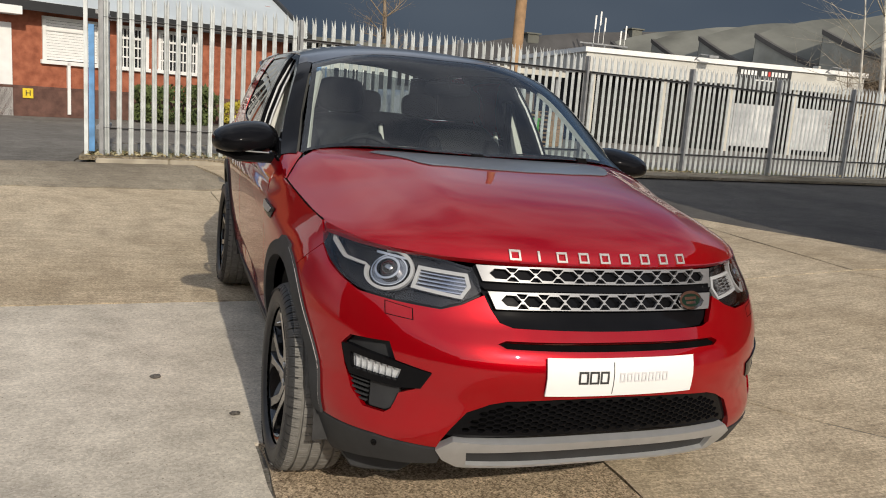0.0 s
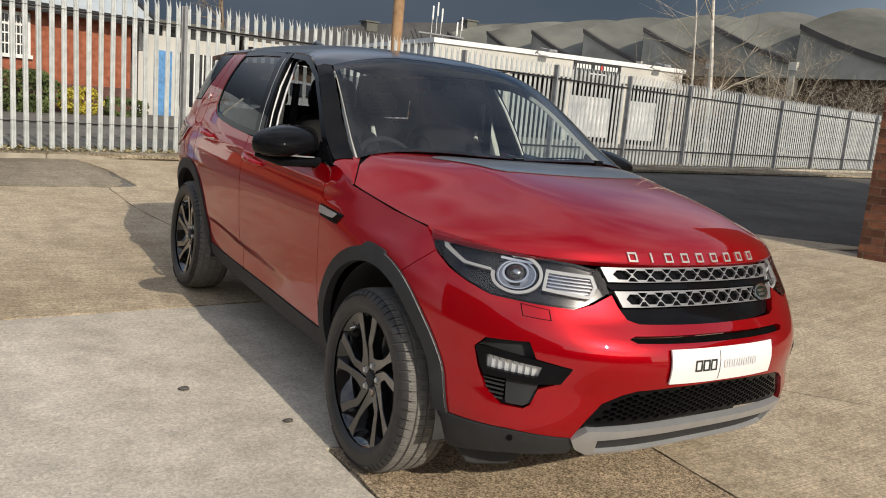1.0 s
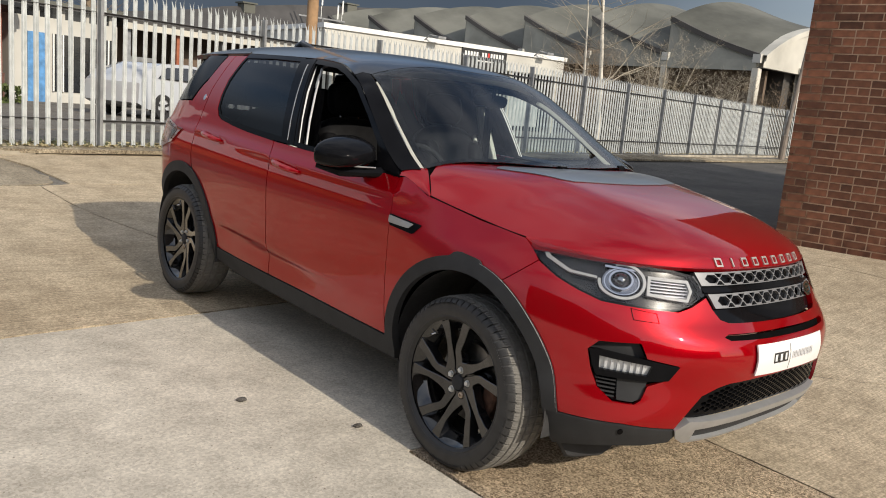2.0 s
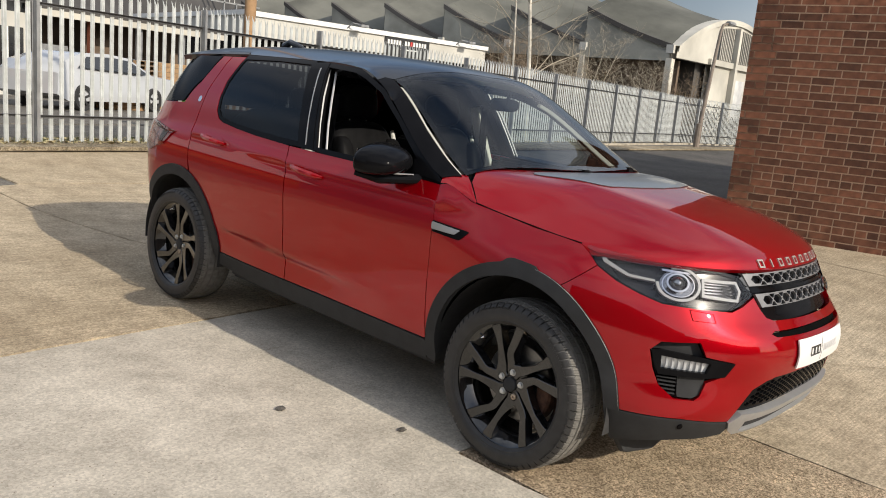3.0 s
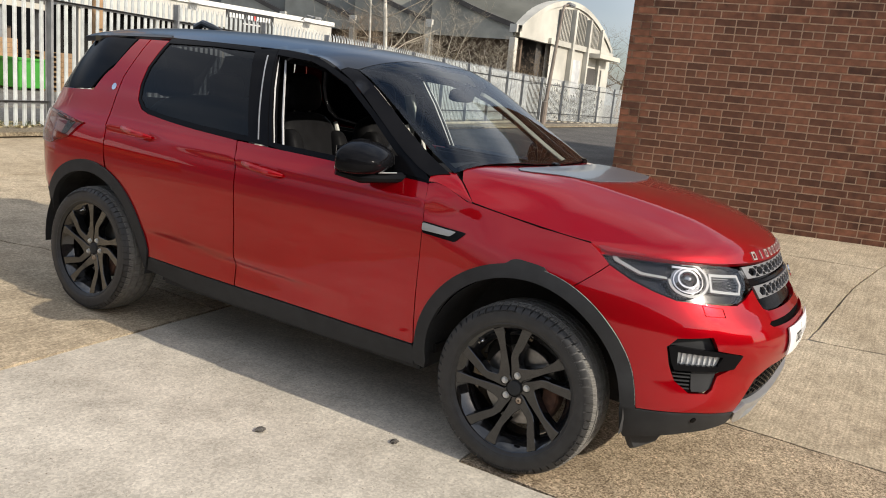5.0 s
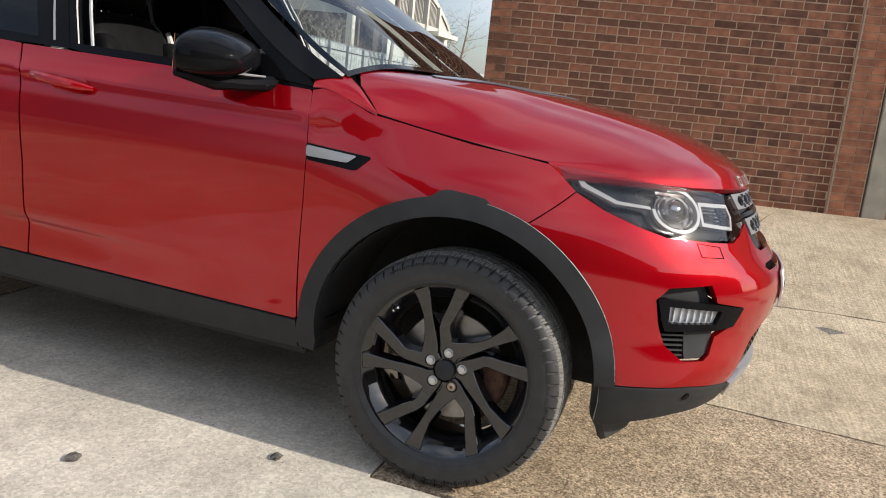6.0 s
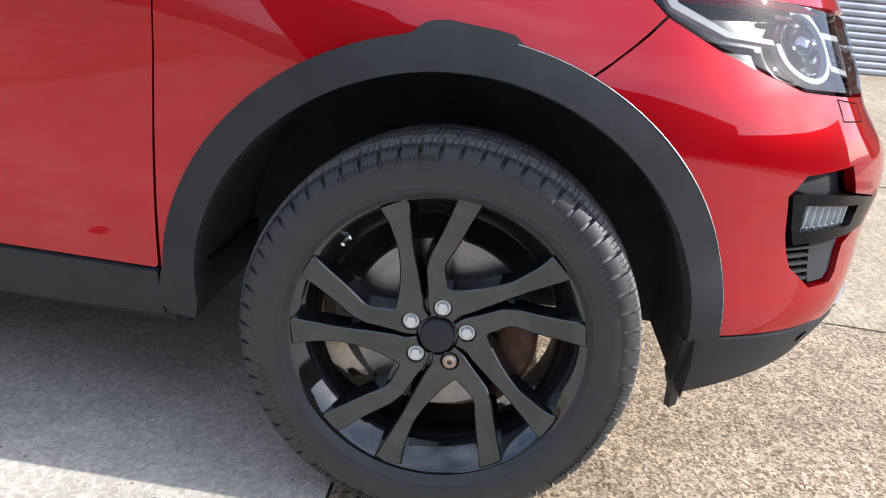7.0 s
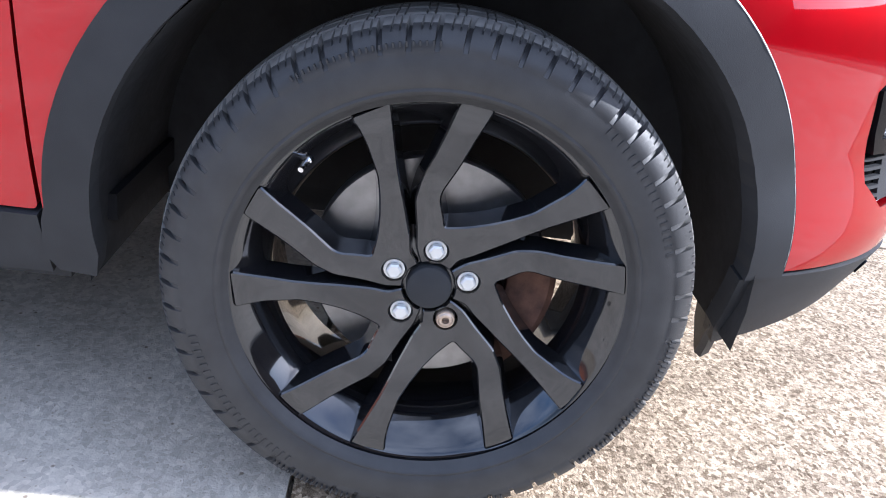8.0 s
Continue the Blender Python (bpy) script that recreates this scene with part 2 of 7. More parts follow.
def sheet(loops, fn, step=0.05, rim=0.014, gap=0.0, proud=0.0, flips=False, keep_edge=None):
    """A mesh over the polygon loops[0] with holes loops[1:], laid on the surface fn(u, v), with a turned-in rim and true normals."""
    tight = []
    for i, lp in enumerate(loops):
        by = shrunk(lp, gap if i == 0 else -gap) if gap else lp
        if keep_edge:
            by = [(a[0], b[1]) if keep_edge(a) else b for a, b in zip(lp, by)]
        tight.append(dense(by, step * 0.7))
    loops = tight
    h = 1e-4

    def normal(u, v):
        n = (Vector(fn(u + h, v)) - Vector(fn(u - h, v))).cross(Vector(fn(u, v + h)) - Vector(fn(u, v - h)))
        n = n.normalized() if n.length > 1e-14 else Vector((0, 0, 1))
        return -n if flips else n

    coords, edges = [], []
    for lp in loops:
        base = len(coords)
        coords += [Vector(p) for p in lp]
        edges += [(base + k, base + (k + 1) % len(lp)) for k in range(len(lp))]
    count = len(coords)
    us, vs = [p[0] for p in loops[0]], [p[1] for p in loops[0]]
    edge_pts = np.array([tuple(c) for c in coords])
    nu, nv = max(1, math.ceil((max(us) - min(us)) / step)), max(1, math.ceil((max(vs) - min(vs)) / step))
    for i in range(1, nu):
        for j in range(1, nv):
            p = (min(us) + (max(us) - min(us)) * i / nu, min(vs) + (max(vs) - min(vs)) * j / nv)
            if ((edge_pts - p) ** 2).sum(1).min() > (0.4 * step) ** 2 and inside(p, loops):
                coords.append(Vector(p))
    vc, _, tris, *_ = geometry.delaunay_2d_cdt(coords, edges, [], 0, 1e-6)
    verts, norms = [], []
    for p in vc:
        n = normal(p.x, p.y)
        verts.append(Vector(fn(p.x, p.y)) + n * proud)
        norms.append(n)
    faces, loop_normals = [], []
    for t in tris:
        c = sum((vc[k] for k in t), Vector((0, 0))) / 3
        if not inside((c.x, c.y), loops):
            continue
        t = list(t)
        f = (verts[t[1]] - verts[t[0]]).cross(verts[t[2]] - verts[t[0]])
        if f.dot(norms[t[0]]) < 0:
            t.reverse()
        faces.append(t)
        loop_normals += [norms[k] for k in t]
    if rim:
        for li, lp in enumerate(loops):
            ps = [(Vector(fn(*p)), normal(*p)) for p in lp]
            base = len(verts)
            for p, n in ps:
                verts += [p + n * proud, p + n * (proud - rim)]
            for k in range(len(ps)):
                k2 = (k + 1) % len(ps)
                if keep_edge and keep_edge(lp[k]) and keep_edge(lp[k2]):
                    continue
                f = [base + 2 * k, base + 2 * k2, base + 2 * k2 + 1, base + 2 * k + 1]
                n = (verts[f[1]] - verts[f[0]]).cross(verts[f[2]] - verts[f[0]])
                n = n.normalized() if n.length > 1e-12 else Vector((0, 0, 1))
                mid = ((Vector(lp[k]) + Vector(lp[k2])) / 2)
                e = (Vector(lp[k2]) - Vector(lp[k]))
                side = Vector((-e.y, e.x)).normalized() * 0.002
                inner = mid + side if inside((mid.x + side.x, mid.y + side.y), loops) else mid - side
                away = Vector(fn(mid.x, mid.y)) - Vector(fn(inner.x, inner.y))
                if n.dot(away) < 0:
                    f.reverse()
                    n = -n
                faces.append(f)
                loop_normals += [n] * 4
    return verts, faces, loop_normals


def mesh_of(name, *sheets):
    """One mesh from sheets."""
    verts, faces, norms = [], [], []
    for v, f, n in sheets:
        base = len(verts)
        verts += v
        faces += [[k + base for k in t] for t in f]
        norms += n
    mesh = bpy.data.meshes.new(name)
    mesh.from_pydata([tuple(v) for v in verts], [], faces)
    mesh.shade_smooth()
    mesh.normals_split_custom_set([tuple(n) for n in norms])
    return mesh


def mirrored(s):
    verts, faces, norms = s
    flip = lambda v: Vector((-v[0], v[1], v[2]))  # noqa: E731
    out, k = [], 0
    for f in faces:
        out += [flip(n) for n in reversed(norms[k:k + len(f)])]
        k += len(f)
    return [flip(v) for v in verts], [list(reversed(f)) for f in faces], out


# ---- the car ----
TILT = pose(0, 0, 0, 1.804, 0.871, 0)
car = new("car")
car.matrix_world = TILT
tagged(car, "red five-door SUV with black roof, driver's window open, on concrete yard", "car")

WIDTH = curve([(.22, .80), (.30, .845), (.36, .866), (.42, .884), (.52, .905), (.62, .918), (.75, .928), (.88, .932), (.96, .928), (1.03, .913), (1.08, .897), (1.12, .883), (1.18, .864), (1.27, .836), (1.38, .794), (1.48, .748), (1.56, .704), (1.61, .662), (1.65, .612), (1.69, .53)])
BELT = curve([(-1.0, .998), (-.7, 1.0), (-.45, 1.006), (-.2, 1.018), (.1, 1.05), (.34, 1.086), (.5, 1.12)])
NOSE = curve([(.2, -.73), (.30, -.80), (.36, -.835), (.42, -.865), (.5, -.895), (.6, -.925), (.68, -.935), (.74, -.922), (.78, -.893), (.83, -.852), (.90, -.817), (.98, -.778), (1.02, -.757), (1.06, -.72)])
CORNER_NOSE = curve([(.2, -.73), (.30, -.80), (.36, -.835), (.42, -.865), (.5, -.895), (.6, -.922), (.68, -.926), (.75, -.908), (.82, -.872), (.90, -.823), (.98, -.778), (1.02, -.757), (1.06, -.72)])
POWER = curve([(.3, 3.2), (.42, 3.2), (.6, 2.55), (.8, 2.5), (1.05, 2.5)])
TAIL = curve([(.2, 3.20), (.35, 3.36), (.5, 3.48), (.62, 3.56), (.7, 3.60), (1.0, 3.62), (1.15, 3.57), (1.35, 3.46), (1.55, 3.33), (1.7, 3.22)])


def half_width(y, z):
    zz = z + (1.12 - BELT(y)) * smooth(.72, 1.0, z) if y < .5 else z
    # a soft shoulder crease and a hollow low on the doors
    fold = z - 1.045 - 0.04 * smooth(1.2, 2.7, y)
    low = z - 0.505 - 0.034 * smooth(1.0, 2.2, y)
    crease = 0.007 * math.exp(-(fold / (0.035 if fold > 0 else 0.012)) ** 2) - 0.020 * math.exp(-(low / (0.030 if low > 0 else 0.09)) ** 2) * smooth(0.75, 1.35, y) * smooth(2.42, 2.05, y)
    return WIDTH(zz) + crease * smooth(0.2, 0.5, y) - .048 * smooth(.5, -.25, y) * smooth(.72, 1.0, z) - .03 * smooth(1.6, 3.2, y)


def nose_depth(s, z):
    k = smooth(-.50, -.72, s)
    return CORNER_NOSE(z) * (1 - k) + NOSE(z) * k


def skin(s, z):
    """The right flank, unrolled: s is y along the side, runs to -1 round the nose and to 3.8 round the tail."""
    if s < 0:
        a, n = min(1.0, -s) * math.pi / 2, POWER(z)
        y = nose_depth(s, z) * math.sin(a) ** (2 / n)
        x = half_width(y, z) * max(0, math.cos(a)) ** (2 / n)
    elif s > 2.8:
        a, n = min(1.0, s - 2.8) * math.pi / 2, 3.2
        y = 2.8 + (TAIL(z) - 2.8) * math.sin(a) ** (2 / n)
        x = half_width(y, z) * max(0, math.cos(a)) ** (2 / n)
    else:
        y, x = s, half_width(s, z)
    return (-x, y, z)


def s_of(y, z):
    if y < 0:
        lo, hi = -1.0, 0.0
        for _ in range(30):
            m = (lo + hi) / 2
            lo, hi = (m, hi) if nose_depth(m, z) * math.sin(-m * math.pi / 2) ** (2 / POWER(z)) < y else (lo, m)
        return (lo + hi) / 2
    if y > 2.8:
        return 2.8 + math.asin(min(1, (y - 2.8) / (TAIL(z) - 2.8)) ** 1.6) * 2 / math.pi
    return y


def nose(x, z):
    """The front, by distance from the middle and height."""
    lo, hi = -1.0, 0.0
    for _ in range(20):
        m = (lo + hi) / 2
        lo, hi = (m, hi) if -skin(m, z)[0] < abs(x) else (lo, m)
    p = skin((lo + hi) / 2, z)
    return (x, p[1], z)


def side_pts(*yz):
    return [(s_of(y, z), z) for y, z in yz]


def arch_pts(cy, cz, r, a0, a1, n=24):
    out = []
    for k in range(n + 1):
        a = radians(a0 + (a1 - a0) * k / n)
        y, z = cy + r * math.cos(a), cz + r * math.sin(a)
        out.append((s_of(y, z), z))
    return out


def both(name, loops, mat, step=0.05, rim=0.014, gap=0.0015, proud=0.0, label="", parent=None, fn=skin):
    """A panel on the right flank and its mirror image on the left."""
    s = sheet(loops, fn, step, rim, gap, proud)
    if sum((n.x for n in s[2][:30])) > 0:
        s = sheet(loops, fn, step, rim, gap, proud, True)
    a = link(name, mesh_of(name, s), mat, parent or car, label)
    b = link(name, mesh_of(name, mirrored(s)), mat, parent or car, label)
    return a, b


FA, RA = (0.004, 0.388), (2.778, 0.366)
belt_front = [(.535, 1.128), (.8, 1.135), (1.1, 1.14), (1.4, 1.142)]
belt_rear = [(1.72, 1.147), (2.0, 1.157), (2.2, 1.17), (2.38, 1.188)]
front_wing = side_pts((.530, 1.09), (.536, 1.128), (.50, 1.138), (.44, 1.126), (.41, 1.112), (.338, 1.084), (.1, 1.05), (-.08, 1.03), (-.205, 1.016)) + [(-.158, .985), (-.187, .952)] + arch_pts(*FA, .497, 112.4, 2, 40) + side_pts((.509, .410), (.508, .47), (.504, .8), (.508, .95))
wing = both("front_wing", [front_wing], PAINT)
front_door = side_pts((.512, .408), (.504, .8), (.508, .95), (.528, 1.09), *belt_front, (1.673, 1.145), (1.625, 1.0), (1.60, .74), (1.602, .55), (1.614, .408), (1.0, .408))
doors_f = both("front_door", [rounded(front_door, .012)], PAINT, .026)
rear_door = side_pts((1.618, .408), (1.606, .55), (1.604, .74), (1.629, 1.0), (1.677, 1.145), *belt_rear, (2.44, 1.205), (2.49, 1.25), (2.513, 1.33), (2.512, 1.43), (2.452, 1.588), (2.60, 1.582), (2.675, 1.36), (2.685, 1.12), (2.655, .94)) + arch_pts(*RA, .505, 108, 172, 16) + side_pts((2.285, .412), (2.0, .408))
doors_r = both("rear_door", [rear_door], PAINT, .026)
quarter = side_pts((2.66, .94), (2.69, 1.12), (2.68, 1.36), (2.605, 1.582), (2.70, 1.578), (2.80, 1.40), (2.90, 1.262)) + [(2.95, 1.248), (3.2, 1.235), (3.45, 1.23), (3.62, 1.20), (3.66, .95), (3.60, .72), (3.2, .62)] + arch_pts(*RA, .505, 32, 106, 18)
rear_quarter = both("rear_quarter_panel", [quarter], PAINT)

# black roof, pillars and screen on one surface over the cabin
DRIP = curve([(.20, 1.085), (.41, 1.125), (.56, 1.165), (.69, 1.232), (.89, 1.368), (1.12, 1.512), (1.36, 1.598), (1.62, 1.614), (2.45, 1.606), (2.75, 1.592), (3.1, 1.565), (3.36, 1.52)])
CROWN = curve([(.20, 1.20), (.31, 1.228), (.55, 1.372), (.80, 1.517), (1.03, 1.636), (1.12, 1.662), (1.3, 1.682), (1.6, 1.699), (2.1, 1.707), (2.6, 1.697), (3.0, 1.672), (3.36, 1.625)])


def cabin(x, y):
    zs, w = DRIP(y), half_width(y, DRIP(y))
    t = min(1.0, abs(x) / w)
    return (x, y, zs + (CROWN(y) - zs) * (1 - t ** (3.2 - 0.6 * smooth(.9, 1.4, y))))


SCREEN_BASE = [(x, .312 + .145 * (x / .79) ** 2) for x in (-.80, -.7, -.5, -.25, 0, .25, .5, .7, .80)]
SCREEN_TOP = [(x, 1.035 + .105 * (x / .65) ** 2) for x in (.65, .45, .22, 0, -.22, -.45, -.65)]
screen_loop = SCREEN_BASE + SCREEN_TOP
windscreen = link("windscreen", mesh_of("windscreen", sheet([screen_loop], cabin, .06, .004)), GLASS, car, "clear laminated windscreen")
windscreen.visible_shadow = False
band = [[(x * 1.0, y) for x, y in screen_loop], shrunk(dense(screen_loop, .05), .024)]
link("screen_border", mesh_of("screen_border", sheet(band, cabin, .05, 0, 0, -.003)), GLOSS_BLACK, car, "black printed screen border")


def drip_x(y, sign):
    return (sign * (half_width(y, DRIP(y)) - .0005), y)


pillar_loop = [(-.816, .47), (-.803, .53), (-.752, .78), (-.655, 1.145), (-.665, 1.19)] + [drip_x(y, -1) for y in (1.20, 1.1, 1.0, .9, .8, .7, .6, .54)]
pil = sheet([pillar_loop], cabin, .05, .02)
link("windscreen_pillar", mesh_of("windscreen_pillar", pil), GLOSS_BLACK, car)
link("windscreen_pillar", mesh_of("windscreen_pillar", mirrored(pil)), GLOSS_BLACK, car)
roof_loop = [(x, y + .006) for x, y in reversed(SCREEN_TOP)] + [(.668, 1.196)] + [drip_x(y, 1) for y in (1.205, 1.4, 1.7, 2.1, 2.5, 2.8, 3.05, 3.18)] + [(.5, 3.23), (.2, 3.25), (-.2, 3.25), (-.5, 3.23)] + [drip_x(y, -1) for y in (3.18, 3.05, 2.8, 2.5, 2.1, 1.7, 1.4, 1.205)] + [(-.668, 1.196)]
link("roof", mesh_of("roof", sheet([roof_loop], cabin, .07, .03)), BLACK_PAINT, car, "black painted roof panel")

# side glazing and its black frames
top_f = [(1.62, 1.612), (1.36, 1.596), (1.12, 1.510), (.89, 1.366), (.69, 1.230), (.56, 1.163), (.525, 1.132)]
hole_f = side_pts((.68, 1.178), (.755, 1.236), (.933, 1.366), (1.13, 1.488), (1.294, 1.548), (1.40, 1.574), (1.632, 1.586), (1.56, 1.42), (1.455, 1.168), (1.0, 1.164))
both("front_window_frame", [side_pts(*belt_front, (1.475, 1.15), (1.58, 1.42), (1.655, 1.612), *top_f), hole_f], GLOSS_BLACK, .05, .05, 0, -.002)
both("centre_pillar_trim", [side_pts((1.47, 1.147), (1.70, 1.150), (1.61, 1.17), (1.69, 1.36), (1.79, 1.60), (1.65, 1.610), (1.575, 1.42))], GLOSS_BLACK, .05, .02, 0, .001)
rg = side_pts((1.60, 1.175), (2.0, 1.185), (2.25, 1.198), (2.42, 1.218), (2.475, 1.262), (2.497, 1.34), (2.494, 1.43), (2.44, 1.575), (2.1, 1.588), (1.79, 1.588), (1.69, 1.36))
rg_frame = side_pts((1.58, 1.15), *belt_rear, (2.44, 1.209), (2.487, 1.252), (2.509, 1.33), (2.508, 1.43), (2.448, 1.603), (2.1, 1.610), (1.77, 1.612), (1.67, 1.36))
both("rear_door_frame", [rg_frame, rg], GLOSS_BLACK, .05, .02, 0, -.001)
rear_glass = both("rear_door_glass", [rg], TINT, .06, .003, 0, -.006, "dark privacy glass")
for w in rear_glass:
    w.visible_shadow = False
rear_glass[1].data.materials[0] = GLASS
tagged(rear_glass[1], "clear rear door glass")
qg = [(2.97, 1.249), (3.2, 1.236), (3.44, 1.232), (3.40, 1.40), (3.36, 1.54), (2.98, 1.565)] + side_pts((2.715, 1.578), (2.815, 1.40), (2.92, 1.266))
both("quarter_glass", [qg], GLOSS_BLACK, .05, .01, .002, 0, "dark rear quarter glass")
both("drip_rail", [side_pts((2.46, 1.606), (2.75, 1.590), (3.1, 1.563)) + [(3.35, 1.53), (3.36, 1.545)] + side_pts((3.1, 1.578), (2.75, 1.605), (2.46, 1.618))], BLACK_PAINT, .05, .01, 0, .001)

# bonnet
TOP = curve([(0, 1.222), (.25, 1.213), (.5, 1.186), (.7, 1.148), (.85, 1.104), (.93, 1.070), (.975, 1.036), (1, .998)])


def bonnet_front(x):
    return nose(min(abs(x), .80), 1.0)[1] if abs(x) < .80 else nose(.80, 1.0)[1] + (abs(x) - .80) * 3


def wing_edge(y):
    """Where the wing's top edge runs, by distance along the car."""
    z = BELT(y)
    return (half_width(y, z) if y >= 0 else -skin(s_of(y, z), z)[0]) - .004


def bonnet(x, y):
    yr = .312 + .145 * (x / .785) ** 2
    front = bonnet_front(x)
    v = min(1.0, max(0.0, (y - yr) / (front - yr)))
    q = min(1.0, abs(x) / (wing_edge(min(.33, max(y, -.21))) + .003))
    edge = BELT(y) if y > -.2 else .998 + .020 * (1 - min(1.0, (-.2 - y) / max(.01, -.2 - front)))
    edge = min(edge, TOP(v))
    z = edge + (TOP(v) - edge) * (1 - q ** (4.2 + 4.6 * smooth(.5, 0, v)))
    ridge = .010 * smooth(.56 - .06 * v, .46 - .06 * v, abs(x)) * smooth(1.0, .75, v) * smooth(0, .2, v)
    return (x, y, z + ridge)


def bonnet_rear(x):
    return min(.314 + .145 * (x / .785) ** 2, .457 - (abs(x) - .785) * 1.60)


def bonnet_side(x):
    """How far forward the bonnet reaches at a distance from the middle."""
    x = abs(x)
    if x <= wing_edge(-.205):
        return nose(min(x, .815), 1.0)[1] - .003
    lo, hi = -.205, .40
    for _ in range(30):
        m = (lo + hi) / 2
        lo, hi = (m, hi) if wing_edge(m) < x else (lo, m)
    return lo


bm = bmesh.new()
half_xs = [0, .05, .1, .15, .2, .26, .32, .38, .42, .45, .48, .51, .54, .58, .62, .66, .70, .73, .75, wing_edge(-.205) - .002, wing_edge(-.18), wing_edge(-.14), wing_edge(-.10), wing_edge(-.05), wing_edge(0), wing_edge(.06), wing_edge(.14), wing_edge(.22), wing_edge(.30)]
half_xs = sorted(half_xs)
columns = []
for x in [-x for x in reversed(half_xs[1:])] + half_xs:
    y1, y0 = bonnet_side(x), bonnet_rear(x)
    col = []
    for k in range(41):
        v = 1 - (1 - k / 40) ** 2.2
        col.append(bm.verts.new(bonnet(x, y0 + (y1 - y0) * v)))
    p = col[-1].co
    col.append(bm.verts.new((p.x * .998, p.y + .012, p.z - .014)))
    col.append(bm.verts.new((p.x * .996, p.y + .05, p.z - .022)))
    columns.append(col)
for c0, c1 in zip(columns, columns[1:]):
    for k in range(len(c0) - 1):
        bm.faces.new((c0[k], c0[k + 1], c1[k + 1], c1[k]))
bmesh.ops.recalc_face_normals(bm, faces=bm.faces)
part("bonnet", bm, PAINT, car, "red bonnet with a raised centre")
for sg in (-1, 1):
    bm = bmesh.new()
    line = []
    for k in range(25):
        y = .318 - .520 * k / 24
        x = wing_edge(y) + .0015
        line.append((sg * x, y, max(bonnet(x, y)[2], BELT(y)) + .0002))
    line = [(sg * .790, .450, bonnet(.790, .450)[2] + .001), (sg * .818, .404, bonnet(.818, .404)[2] + .001), (sg * .848, .357, bonnet(.848, .357)[2] + .001)] + line
    tube(bm, line, .0028, 6)
    part("bonnet_gap", bm, DARK, car, "dark shut line beside the bonnet")
for sg in (-1, 1):
    # the red corner where the wing rises to the pillar's foot
    bm = bmesh.new()
    low_edge = [skin(y, z) for y, z in ((.315, 1.078), (.36, 1.093), (.41, 1.112), (.45, 1.127), (.50, 1.138), (.537, 1.135))]
    top_edge = [(-x, y, bonnet(x, y)[2]) for x, y in ((.872, .317), (.848, .356), (.816, .407), (.788, .453))] + [(-.806, .50, 1.180), (-.832, .542, 1.178)]
    rows1 = []
    for a, b in zip(low_edge, top_edge):
        a, b = Vector(a), Vector(b)
        rows1.append([bm.verts.new((-sg * (p.x - .005 * math.sin(math.pi * t)), p.y, p.z + .004 * math.sin(math.pi * t))) for p, t in ((a.lerp(b, k / 6), k / 6) for k in range(7))])
    for a, b in zip(rows1, rows1[1:]):
        for k in range(6):
            bm.faces.new((a[k], a[k + 1], b[k + 1], b[k]))
    bmesh.ops.recalc_face_normals(bm, faces=bm.faces)
    part("wing_corner", bm, PAINT, car)
decal_loop = [(-.52, .295), (-.55, .27), (-.42, .00), (-.38, -.04), (-.2, -.085), (0, -.10), (.2, -.085), (.38, -.04), (.42, .00), (.55, .27), (.52, .295), (.25, .287), (0, .283), (-.25, .287)]
link("bonnet_film", mesh_of("bonnet_film", sheet([decal_loop], bonnet, .04, .003, 0, .004)), DECAL, car, "grey film patch before the windscreen")

# nose
lamp_low = [(-.185, .954), (-.255, .916), (-.33, .886), (-.40, .864), (-.51, .859), (-.642, .854), (-.69, .874), (-.735, .906)]
lamp_top = [(-.722, .94), (-.70, .974), (-.62, .988), (-.497, .994), (-.367, 1.003), (-.25, 1.012), (-.142, 1.017)]
lamp_loop = lamp_low + lamp_top + [(-.155, .985)]
fog_loop = [(-.359, .687), (-.391, .722), (-.510, .735), (-.526, .684), (-.618, .668), (-.593, .613), (-.540, .583), (-.531, .530), (-.515, .514), (-.445, .514), (-.395, .555), (-.372, .62)]
bumper_loop = [(-.187, .951), (-.255, .912), (-.33, .882), (-.40, .860), (-.51, .855), (-.642, .850), (-.69, .868), (-.742, .902), (-.760, .865), (-.782, .828), (-.81, .817), (-1, .813), (-1, .783), (-.79, .781), (-.775, .773), (-.79, .764), (-1, .762), (-1, .618), (-.90, .613), (-.80, .602), (-.765, .588), (-.724, .556), (-.706, .470), (-.695, .424), (-.487, .434), (-.268, .424)] + arch_pts(*FA, .497, 175, 112.4, 18)
bs = sheet([bumper_loop, fog_loop], skin, .03, .02, .0015, 0, False, lambda p: p[0] < -.995)
if sum(n.x + n.y for n in bs[2][:60]) > 0:
    bs = sheet([bumper_loop, fog_loop], skin, .03, .02, .0015, 0, True, lambda p: p[0] < -.995)
bumper = link("front_bumper", mesh_of("front_bumper", bs, mirrored(bs)), PAINT, car)


def inner(depth):
    """The flank's surface set back by a depth."""
    def f(s, z):
        p, h = Vector(skin(s, z)), 1e-3
        n = (Vector(skin(s + h, z)) - Vector(skin(s - h, z))).cross(Vector(skin(s, z + h)) - Vector(skin(s, z - h))).normalized()
        if n.x * 0.5 + n.y * (1 if s < -.1 else 0) > 0:
            n = -n
        return tuple(p - n * depth)
    return f


